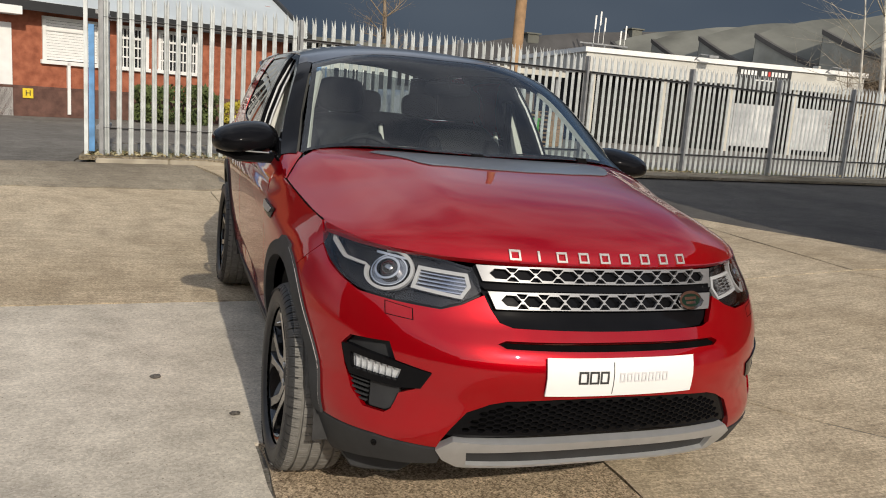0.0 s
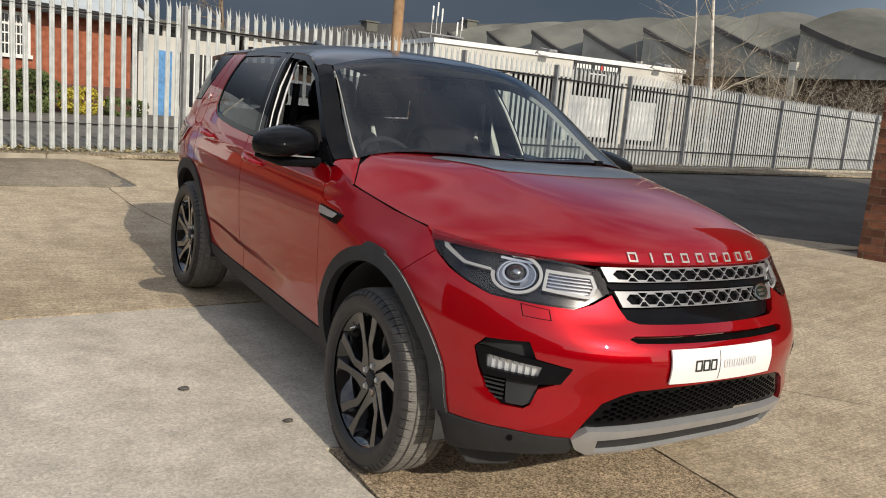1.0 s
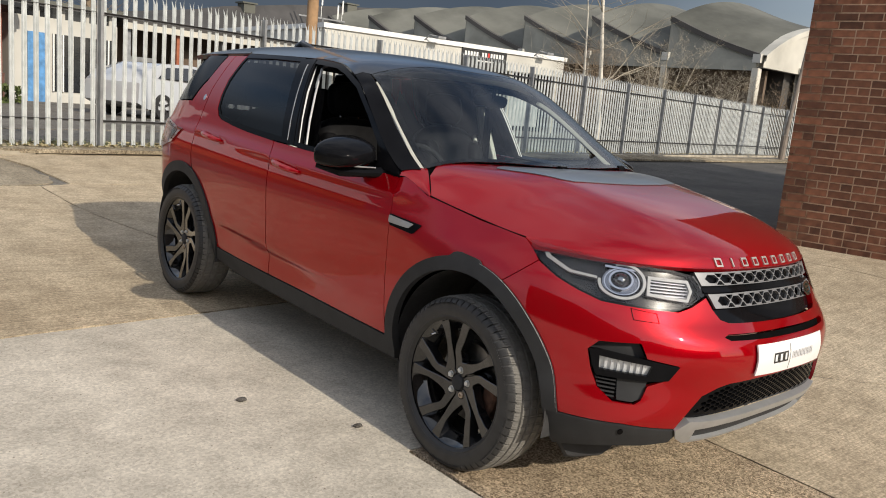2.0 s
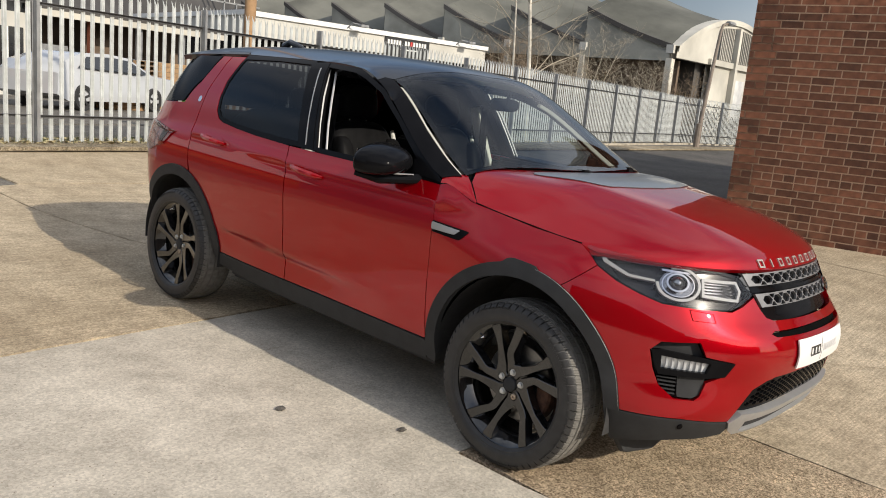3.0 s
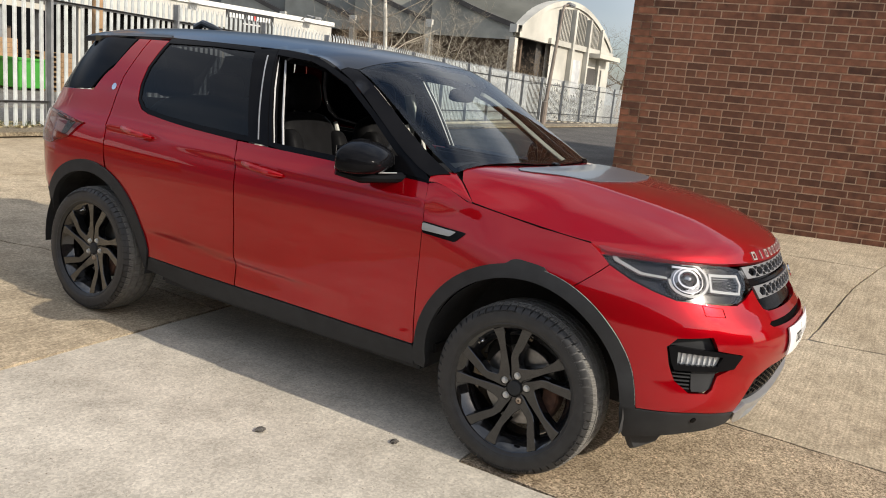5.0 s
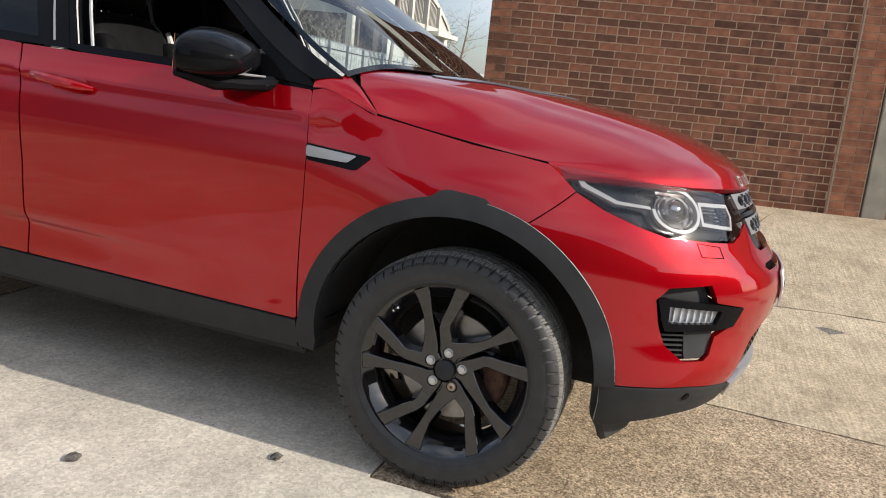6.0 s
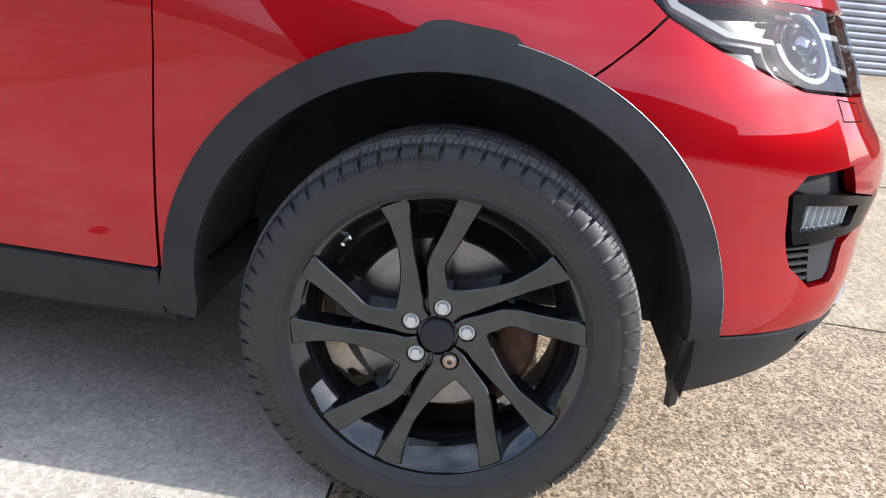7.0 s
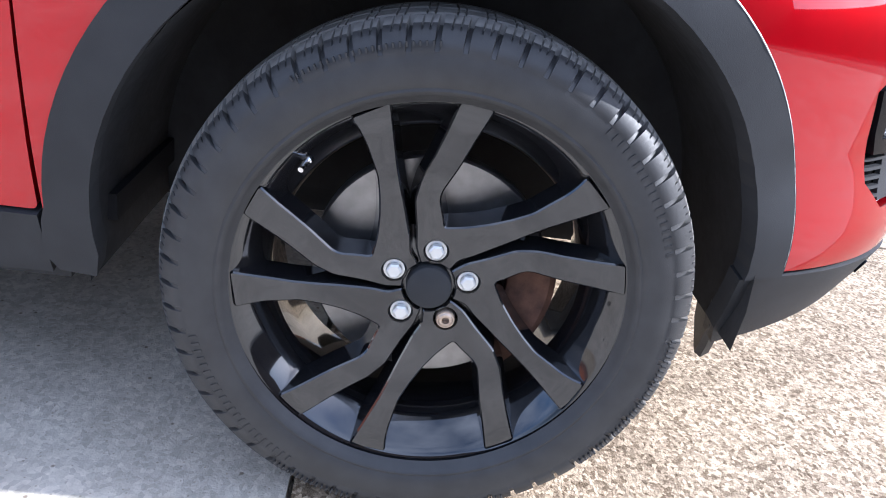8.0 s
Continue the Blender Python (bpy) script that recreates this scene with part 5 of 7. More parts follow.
GREY_CONCRETE = concrete("smooth_grey_concrete", (.48, .445, .38), (.62, .58, .505), 110, .0016, .29, .45, .10, .33)
BEIGE_CONCRETE = concrete("beige_brushed_concrete", (.44, .368, .263), (.60, .523, .40), 110, .0025, .45, .5, .55, .6)
STONY = concrete("exposed_stone_concrete", (.385, .32, .242), (.57, .49, .375), 150, .004, 1.0, .45, 0, .85)
ASPHALT = concrete("worn_asphalt", (.085, .082, .078), (.14, .135, .128), 130, .003, .6, .5)
PALE_ASPHALT = concrete("pale_worn_asphalt", (.25, .22, .17), (.40, .36, .285), 110, .003, .5, .6, .3)
FAR_GROUND = concrete("far_hardstanding", (.16, .155, .145), (.24, .235, .22), 60, .004, .4, .6, .8)
DIRT = concrete("dirt_and_litter", (.24, .21, .15), (.50, .455, .36), 60, .01, .8, .8)


def laid(name, loop, mat, lift=0.0, step=.4, thick=.05, label="", kind="structure"):
    s = sheet([loop], lambda u, v: (u, v, ground_z(u, v) + lift), step, thick)
    if s[2][0].z < 0:
        s = sheet([loop], lambda u, v: (u, v, ground_z(u, v) + lift), step, thick, 0, 0, True)
    ob = link(name, mesh_of(name, s), mat, None, label)
    return tagged(ob, kind=kind)


def base_z(x, y):
    return ground_z(x, y) - .016


bm = bmesh.new()
xs = sorted(set([-900, -300, -120, -60, -40] + list(np.arange(-30, 61, 1.5)) + [80, 120, 300, 900]))
ys = sorted(set([-900, -300, -120, -60, -40] + list(np.arange(-30, 61, 1.5)) + [80, 120, 300, 900]))
vs = [[bm.verts.new((x, y, base_z(x, y))) for y in ys] for x in xs]
for i in range(len(xs) - 1):
    for j in range(len(ys) - 1):
        bm.faces.new((vs[i][j], vs[i + 1][j], vs[i + 1][j + 1], vs[i][j + 1]))
ground = tagged(part("ground", bm, FAR_GROUND, None, "grey hardstanding running out to the distance"), kind="structure")


def ragged(points, amount=.012, step=.12, seed=1):
    rng = random.Random(seed)
    return [(x + rng.uniform(-amount, amount), y + rng.uniform(-amount, amount)) for x, y in dense(points, step)]


pavement = tagged(new("pavement"), "worn concrete yard slabs with cracked joints", kind="structure")


def slab(loop, mat, seed, label="", amount=.008):
    s = sheet([ragged(loop, amount, .15, seed)], lambda u, v: (u, v, ground_z(u, v)), .35, .04)
    if s[2][0].z < 0:
        s = sheet([ragged(loop, amount, .15, seed)], lambda u, v: (u, v, ground_z(u, v)), .35, .04, 0, 0, True)
    return link("slab", mesh_of("slab", s), mat, pavement, label)


J = lambda x: 2.33 + .085 * x  # noqa: E731
E1 = [(-.965, .172), (-.955, -.20), (-.90, -1.2), (-.82, -4), (-.7, -9)]
slab([(-9, J(-9) - .012), (.44, J(.44) - .012), (.448, .172), *E1, (-9, -9)], GREY_CONCRETE, 2, "smooth grey concrete slab", .005)
slab([(-.945, .160), (.448, .160), (.455, -.5), (.455, -1.2), (.49, -4), (.54, -9)] + [(x + .016, y) for x, y in reversed(E1[1:])], STONY, 3, "exposed stone concrete slab")
WEST_JOINT = [(1.40, 2.42), (1.45, .70), (1.60, .35), (1.85, 0), (2.10, -.30), (2.35, -.60), (2.52, -.81)]
EAST_JOINT = [(4.62, 2.48), (4.73, 2.10), (4.99, 1.34), (5.06, .73), (5.01, .20), (4.90, -.39), (4.95, -1.12)]
SOUTH_JOINT = [(2.54, -.82), (3.3, -.895), (4.1, -.985), (4.95, -1.13), (5.56, -1.245), (7.9, -1.70)]
WEST_END = [(2.53, -.95), (2.66, -1.6), (2.70, -2.2), (2.76, -4), (2.91, -9)]


def moved(points, dx, dy=0.0):
    return [(x + dx, y + dy) for x, y in points]


slab([(.456, J(.456) - .012)] + moved(WEST_JOINT + WEST_END, -.009) + [(.556, -9), (.506, -4), (.471, -1.2), (.471, -.5)], BEIGE_CONCRETE, 4, "beige brushed concrete slab", .005)
slab(moved(WEST_JOINT, .009) + moved(SOUTH_JOINT[1:3], 0, .009) + list(reversed(moved(EAST_JOINT, -.009))) + [(3.65, 2.494), (2.0, 2.43)], BEIGE_CONCRETE, 5, "beige brushed concrete slab", .005)
slab(moved(SOUTH_JOINT, .003, -.009) + [(8.6, -9)] + list(reversed(moved(WEST_END, .009))), BEIGE_CONCRETE, 13, "beige brushed concrete slab", .005)
slab(moved(EAST_JOINT, .009) + moved(SOUTH_JOINT[4:], 0, .009) + [(6.55, -.75), (6.4, -.3), (6.15, 1.2), (6.1, 2.36), (4.71, 2.476)], BEIGE_CONCRETE, 14, "beige brushed concrete slab", .005)
slab([(-9, J(-9) + .012), (-.32, J(-.32) + .012), (-.31, 4.1), (-.42, 4.36), (-.69, 5.73), (-.77, 6.58), (-1.0, 6.55), (-3.0, 6.28), (-9, 5.3)], BEIGE_CONCRETE, 6, "beige brushed concrete slab")
slab([(-.30, J(-.3) + .012), (.376, J(.376) + .012), (2.0, 2.455), (3.65, 2.52), (4.7, 2.50), (4.9, 5.9), (4.1, 6.9), (-.45, 6.70), (-.755, 6.59), (-.675, 5.73), (-.405, 4.36), (-.295, 4.1)], BEIGE_CONCRETE, 15, "beige brushed concrete slab")
slab([(4.73, 2.52), (6.9, 2.30), (6.15, 3.15), (5.35, 4.85), (4.93, 5.9)], BEIGE_CONCRETE, 7, "beige brushed concrete slab")
slab([(-.43, 6.72), (4.1, 6.92), (3.6, 9.4), (.2, 8.72), (-.9, 8.5), (-.60, 7.6)], BEIGE_CONCRETE, 8, "beige concrete slab by the fence")
slab([(-9, 5.33), (-3.0, 6.31), (-1.0, 6.58), (-.55, 6.78), (-.62, 7.5), (-.93, 8.48), (-9, 6.9)], PALE_ASPHALT, 9, "worn grey-brown asphalt patch", .03)
slab([(4.13, 6.93), (4.92, 5.93), (5.37, 4.87), (6.17, 3.17), (6.95, 2.32), (60, 12.9), (60, 20.0), (3.63, 8.95)], ASPHALT, 10, "grey asphalt roadway", .02)
slab([(-40, .5), (-9.02, 5.3), (-9.02, 6.9), (-2.35, 8.2), (-2.4, 12), (4, 14), (60, 24), (60, 60), (-40, 60)], FAR_GROUND, 11, "", .02)

# kerb and verge along the fence
def fence_y(x):
    return 9.0 + .2 * min(x, 31.5)


KERB = material("weathered_kerb", (.36, .32, .25), .9, 0, .3, 3, .002, 90)
x = -2.1
while x < 50:
    length = .915
    bm = bmesh.new()
    box(bm, 0, length - .012, -.065, .065, -.10, .055, .012)
    y = fence_y(x) - .34
    bmesh.ops.transform(bm, matrix=Matrix.Translation((x, y, ground_z(x, y))) @ Matrix.Rotation(SITE, 4, "Z"), verts=bm.verts)
    if x == -2.1:
        kerb = tagged(part("kerb", bm, KERB, None, "weathered concrete kerb below the fence"), kind="structure")
    else:
        part("kerb_stone", bm, KERB, kerb)
    x += length * math.cos(SITE)
laid("verge", [(-2.3, fence_y(-2.3) - .28), (50, fence_y(50) - .28), (50, fence_y(50) + .55), (-2.3, fence_y(-2.3) + .55)], DIRT, .072, .5, .05, "dirt verge with dead leaves and weeds")

rng = random.Random(5)
bm = bmesh.new()
for _ in range(3400):
    x = rng.uniform(-2.2, 9) if rng.random() < .75 else rng.uniform(9, 30)
    y = fence_y(x) + rng.uniform(-.26, .5)
    z = ground_z(x, y) + .085
    s = rng.uniform(.018, .05)
    m = Matrix.Translation((x, y, z)) @ Euler((rng.uniform(-.6, .6), rng.uniform(-.6, .6), rng.uniform(0, 6.3))).to_matrix().to_4x4()
    bm.faces.new([bm.verts.new(m @ Vector(p)) for p in ((-s, 0, 0), (0, -s * .5, s * .2), (s, 0, 0), (0, s * .5, s * .2))])
LEAF = material("dead_leaves", (.30, .22, .10), .8, 0, .4, 6, second=(.55, .48, .28))
tagged(part("leaf_litter", bm, LEAF, None, "dry leaves and litter under the fence"), category="litter", kind="stuff")
bm = bmesh.new()
for _ in range(1500):
    x = rng.uniform(-2.2, 12)
    y = fence_y(x) + rng.uniform(-.2, .45)
    z = ground_z(x, y) + .05
    h, a, w = rng.uniform(.05, .16), rng.uniform(0, 6.3), .004
    d = Vector((math.cos(a), math.sin(a), 0))
    top = Vector((x, y, z + h)) + d * h * .5
    bm.faces.new([bm.verts.new(Vector((x, y, z)) + d.orthogonal() * w), bm.verts.new(Vector((x, y, z)) - d.orthogonal() * w), bm.verts.new(top)])
GRASS = material("verge_grass", (.07, .10, .03), .7, 0, .3, 4)
tagged(part("grass", bm, GRASS, None, "weedy grass tufts along the fence"), category="grass", kind="stuff")

# two crumbs of dark grit lying on the slab
for x, y, r in ((-1.353, .93, .020), (-1.02, .458, .018)):
    bm = bmesh.new()
    bmesh.ops.create_icosphere(bm, subdivisions=2, radius=r)
    for v in bm.verts:
        v.co = Vector((v.co.x * 1.3, v.co.y, v.co.z * .45)) * (1 + rng.uniform(-.18, .18))
    bmesh.ops.translate(bm, vec=(x, y, ground_z(x, y) + r * .35), verts=bm.verts)
    tagged(part("stone", bm, ASPHALT, None, "dark crumb of grit on the concrete"), category="stone", group="grit crumbs")

# plain walls added to close the yard on its unseen sides
CLOSING = material("plain_brown_wall", (.13, .085, .06), .9, 0, .3, .4, .003, 20, second=(.19, .14, .10))
# tall enough to give the doors' upper halves a dark reflection
tagged(part("wall_west", boxes((-14.3, -14, -24, 3, -.4, 7.0)), CLOSING, None, "plain brown wall added on an unseen side", True), kind="structure")
tagged(part("wall_south", boxes((-14, 9, -24.3, -24, -.4, 5.5)), CLOSING, None, "plain brown wall added on an unseen side", True), kind="structure")

# ---- palisade fence ----
GALV = material("galvanised_steel", (.52, .545, .54), .5, .15, .2, 5, .0002, 160, spread=.10)
GALV_DARK = material("weathered_galvanised_post", (.28, .285, .29), .55, .4, .2, 6)
RAIL = material("dark_fence_rail", (.10, .10, .105), .6, .3, .2, 6)
PALE_H = 2.15


def pale_mesh():
    """A corrugated pale with a splayed three-point head; its face looks to -y."""
    prof = [(-.034, .010), (-.024, -.006), (-.010, -.006), (0, .006), (.010, -.006), (.024, -.006), (.034, .010)]
    verts, faces = [], []
    zs = [0, PALE_H - .13]
    for z in zs:
        verts += [(u, v, z) for u, v in prof]
    n = len(prof)
    faces += [(k, k + 1, n + k + 1, n + k) for k in range(n - 1)]
    tips = [(-.030, .045), (0, -.02), (.030, .045)]
    for k, (i0, i1, i2) in enumerate(((0, 1, 2), (2, 3, 4), (4, 5, 6))):
        verts.append((tips[k][0], tips[k][1] - .01, PALE_H - (.02 if k != 1 else 0)))
        t = len(verts) - 1
        faces += [(n + i0, n + i1, t), (n + i1, n + i2, t)]
    mesh = bpy.data.meshes.new("pale")
    mesh.from_pydata(verts, [], faces)
    mesh.materials.append(GALV)
    return mesh


fence = tagged(new("fence"), "galvanised steel palisade fence with pointed pales", "fence", kind="structure")
PALE = pale_mesh()
x, count, rest = -1.98, 0, []
while x < 52:
    y = fence_y(x)
    z = ground_z(x, y - .34) + .06
    if count < 300:
        ob = new("pale", PALE)
        ob.parent = fence
        ob.matrix_local = Matrix.Translation((x, y, z)) @ Matrix.Rotation(SITE + rng.uniform(-.05, .05), 4, "Z") @ Matrix.Rotation(rng.uniform(-.006, .006), 4, "Y")
    else:
        rest.append(Matrix.Translation((x, y, z)) @ Matrix.Rotation(SITE, 4, "Z"))
    count += 1
    x += .152 * math.cos(SITE)
verts, faces = [], []
src_v, src_f = [v.co.copy() for v in PALE.vertices], [list(p.vertices) for p in PALE.polygons]
for m in rest:
    b = len(verts)
    verts += [tuple(m @ v) for v in src_v]
    faces += [[b + k for k in f] for f in src_f]
mesh = bpy.data.meshes.new("far_pales")
mesh.from_pydata(verts, [], faces)
tagged(link("far_pales", mesh, GALV, fence), kind="stuff")
xp, k = .62, 0
posts = [-2.05]
while xp < 51:
    posts.append(xp)
    xp += 2.70
for xp in posts:
    y = fence_y(xp) - .035
    z = ground_z(xp, y - .4)
    bm = bmesh.new()
    box(bm, -.004, .004, -.050, .050, -.3, PALE_H - .02)
    box(bm, -.022, .022, -.056, -.049, -.3, PALE_H - .02)
    box(bm, -.022, .022, .049, .056, -.3, PALE_H - .02)
    bmesh.ops.transform(bm, matrix=Matrix.Translation((xp, y - .03, z)) @ Matrix.Rotation(SITE, 4, "Z"), verts=bm.verts)
    part("post", bm, GALV_DARK, fence, "", True)
for h in (.36, PALE_H - .36):
    for a, b in zip(posts, posts[1:]):
        bm = bmesh.new()
        off = .03 if a < .5 else -.022
        p0 = Vector((a, fence_y(a) + off, ground_z(a, fence_y(a) - .34) + .06 + h))
        p1 = Vector((b, fence_y(b) + off, ground_z(b, fence_y(b) - .34) + .06 + h))
        box(bm, 0, (p1 - p0).length, -.004, .004, -.018, .018)
        box(bm, 0, (p1 - p0).length, -.040, .004, .013, .018)
        q = (p1 - p0).to_track_quat("X", "Z").to_matrix().to_4x4()
        bmesh.ops.transform(bm, matrix=Matrix.Translation(p0) @ q, verts=bm.verts)
        part("rail", bm, RAIL, fence, "", True)

# open gate leaf and its blue post at the fence's end
BLUE = material("blue_gate_paint", (.10, .26, .50), .5, 0, .25, 6)
gx, gy = -2.18, fence_y(-2.18)
gz = ground_z(gx, gy - .3)
gate = tagged(new("gate"), "galvanised palisade gate leaf folded back from a blue post", "gate")
part("gate_post", boxes((gx - .075, gx - .025, gy - .05, gy + .0, gz - .2, gz + 2.35), bevel=.006), GALV, gate)
part("blue_stile", boxes((gx - .015, gx + .055, gy - .08, gy - .01, gz + .12, gz + 1.75), bevel=.004), BLUE, gate, "blue painted stile")
for k in range(7):
    ob = new("pale", PALE)
    ob.parent = gate
    ob.matrix_local = Matrix.Translation((gx + .10 + .012 * k, gy + .22 + .15 * k, gz + .1)) @ Matrix.Rotation(radians(84), 4, "Z")
for h in (.4, 1.9):
    part("gate_rail", boxes((gx + .06, gx + .20, gy + .1, gy + 1.25, gz + h, gz + h + .05)), GALV_DARK, gate, "", True)

# ---- the brick workshop ----
CORNER = Vector((5.87, 1.97, .0))
WALL_ROT = Matrix.Translation(CORNER) @ Matrix.Rotation(SITE, 4, "Z")
MORTAR = material("sandy_mortar", (.50, .365, .255), .95, 0, .15, 30, .002, 200)
BRICK = material("red_brown_brick", (.125, .045, .022), .9, 0, .3, 9, .0015, 120, second=(.215, .088, .048), spread=.45)
BRICK_STUFF = material("red_brown_brick_wall", (.125, .045, .022), .9, 0, .3, 9, .0015, 120, second=(.215, .088, .048), spread=.45, island=True)
COURSE, LONG = .0862, .2385
workshop = tagged(new("workshop_wall"), "red-brown brick workshop wall in garden-wall bond", kind="structure")
workshop.matrix_world = WALL_ROT
Z0, WALL_H, WALL_L = .16, 4.75, 3.95


def wall_part(name, bm, mat, label="", flat=True):
    return part(name, bm, mat, workshop, label, flat)


wall_part("wall_core", boxes((.0, .30, -WALL_L, .0, Z0 - .4, WALL_H), (.0, 14, -.30, .0, Z0 - .4, WALL_H)), MORTAR)
stretcher = [bpy.data.meshes.new("brick") for _ in range(2)]
for mesh, w in zip(stretcher, (LONG - .013, LONG / 2 - .013)):
    bm = bmesh.new()
    box(bm, -.004, .09, -w, 0, 0, COURSE - .0135)
    bm.to_mesh(mesh)
    bm.free()
    mesh.materials.append(BRICK)
near_count, extra = 0, []
rows = int((WALL_H - Z0) / COURSE)
for r in range(rows):
    z = Z0 + r * COURSE
    header = r % 6 == 3
    w = LONG / 2 if header else LONG
    y = 0.0 if header else (-LONG * .25 if r % 2 else 0.0)
    first = True
    while y > -WALL_L + w:
        big = not header
        if first and not header and r % 2:
            extra.append((0.0, LONG * .25, z))
        first = False
        if .55 < z < 2.65 and -2.4 < y and near_count < 300:
            ob = new("brick", stretcher[0 if big else 1])
            ob.parent = workshop
            ob.matrix_local = Matrix.Translation((rng.uniform(-.0015, .001), y, z)) @ Matrix.Rotation(rng.uniform(-.006, .006), 4, "X")
            near_count += 1
        else:
            extra.append((y, w, z))
        y -= w
    if y + WALL_L > .05:
        extra.append((y, y + WALL_L, z))
bm = bmesh.new()
for y, w, z in extra:
    d = rng.uniform(-.0055, -.003)
    box(bm, d, .09, y - w + .013, y, z, z + COURSE - .0135)
for r in range(rows):
    z = Z0 + r * COURSE
    x = 0.0 if r % 2 else LONG * .5
    while x < 6:
        box(bm, x + .09 if x == 0 else x, x + LONG - .013, -.09, rng.uniform(.003, .005), z, z + COURSE - .0135)
        x += LONG
tagged(wall_part("brickwork", bm, BRICK_STUFF), kind="stuff")
PLINTH = material("stained_concrete_plinth", (.30, .26, .20), .9, 0, .3, 4, .002, 80)
wall_part("coping", boxes((-.06, .36, -WALL_L, .06, WALL_H, WALL_H + .10), (.36, 14, -.30, .06, WALL_H, WALL_H + .10), bevel=.01), PLINTH)
ORANGE = material("orange_brick_pier", (.22, .078, .038), .9, 0, .3, 8, .0015, 110, second=(.32, .13, .068), spread=.2, island=True)
bm = bmesh.new()
for r in range(rows):
    z = Z0 + r * COURSE
    for k in range(2):
        y = -WALL_L - .02 - k * .17 - (.085 if r % 2 else 0) * (1 - k)
        box(bm, -.035, .2, -WALL_L - .02 - (k + 1) * .165 + .010, -WALL_L - .02 - k * .165, z, z + COURSE - .0135)
wall_part("brick_pier", bm, ORANGE, "orange brick pier beside the shutter")
wall_part("pier_core", boxes((-.027, .2, -WALL_L - .355, -WALL_L - .002, Z0 - .3, WALL_H)), MORTAR)
GREY_POST = material("grey_door_post", (.27, .25, .20), .7, 0, .2, 5, .001, 60)
wall_part("door_post", boxes((-.045, .25, -WALL_L - .62, -WALL_L - .37, Z0 - .3, 3.6), bevel=.008), GREY_POST, "grey painted door post")
wall_part("brick_return", boxes((.02, .30, -WALL_L - .72, -WALL_L - .63, Z0 - .3, 3.6)), ORANGE)
SHUTTER = material("grey_roller_shutter", (.33, .35, .38), .45, .6, .15, 3, .0003, 60)
bm = bmesh.new()
zc = Z0 - .05
prev = None
while zc < 3.4:
    for dx, dz in ((0, 0), (-.014, .012), (-.018, .037), (-.010, .062), (0, .074)):
        a, b = bm.verts.new((.22 + dx, -WALL_L - .70, zc + dz)), bm.verts.new((.22 + dx, -WALL_L - 4.6, zc + dz))
        if prev:
            bm.faces.new((prev[0], prev[1], b, a))
        prev = (a, b)
    zc += .076
shutter = tagged(part("roller_shutter", bm, SHUTTER, None, "grey steel roller shutter door, closed"), category="shutter")
shutter.matrix_world = WALL_ROT
wall_part("lintel", boxes((-.02, .30, -WALL_L - 4.7, -WALL_L - .36, 3.4, WALL_H + .1), (.0, .30, -WALL_L - 9, -WALL_L - 4.6, Z0 - .4, WALL_H + .1)), BRICK_STUFF)
wall_part("wall_back", boxes((13.7, 14, -16, -.3, Z0 - .4, WALL_H), (.3, 13.7, -16, -15.7, Z0 - .4, WALL_H)), BRICK_STUFF)
wall_part("flat_roof", boxes((.1, 14, -16, -.1, WALL_H - .05, WALL_H)), PLINTH)

# ---- beyond the fence ----
ROOF_GREY = material("weathered_asbestos_roof", (.085, .086, .072), .9, 0, .3, .25, .01, 3, second=(.165, .165, .14))
GABLE_GREY = material("grey_rendered_gable", (.27, .27, .235), .9, 0, .25, .6, .004, 6, second=(.36, .355, .31))
# brown with the dimness of the shed and factory bays mixed into it
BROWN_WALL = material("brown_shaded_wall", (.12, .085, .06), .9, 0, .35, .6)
END_WHITE = material("weathered_white_render", (.52, .50, .44), .85, 0, .22, .5)
# near-black holds the shade below the gym's fascia in its colour
BLACK_WALL = material("shade_dark_wall", (.018, .017, .016), .95, 0, .3, .5, Specular_IOR_Level=.1)
SLATE = material("dark_slate", (.055, .052, .05), .75, 0, .25, .8)
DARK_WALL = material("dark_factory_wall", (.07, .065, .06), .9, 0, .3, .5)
RENDER_WHITE = material("white_render", (.54, .525, .475), .8, 0, .12, .6)
PALE_CLAD = material("pale_cladding", (.52, .49, .42), .75, 0, .2, .4)
HOUSE_BRICK = material("orange_red_brick", (.30, .085, .040), .9, 0, .25, 5, .004, 24, second=(.39, .13, .068))
DARK_BRICK = material("dark_brick_plinth", (.12, .06, .045), .9, 0, .3, 5, .003, 24)
PALE_ROOF = material("pale_blue_grey_roof", (.50, .54, .55), .5, .2, .08, .8)
WINDOW = material("dark_window_glass", (.02, .022, .025), .08, 0, .2, 3, coat=.5)
FRAME_WHITE = material("white_window_paint", (.78, .77, .74), .5, 0, .05, 5)
SIGN_BLACK = material("black_sign_board", (.02, .02, .02), .45, 0, .1, 4)
SIGN_RED = material("red_sign_paint", (.55, .04, .03), .5, 0, .1, 8)


def house_frame(x, y, z, deg):
    return Matrix.Translation((x, y, z)) @ Matrix.Rotation(radians(deg), 4, "Z")


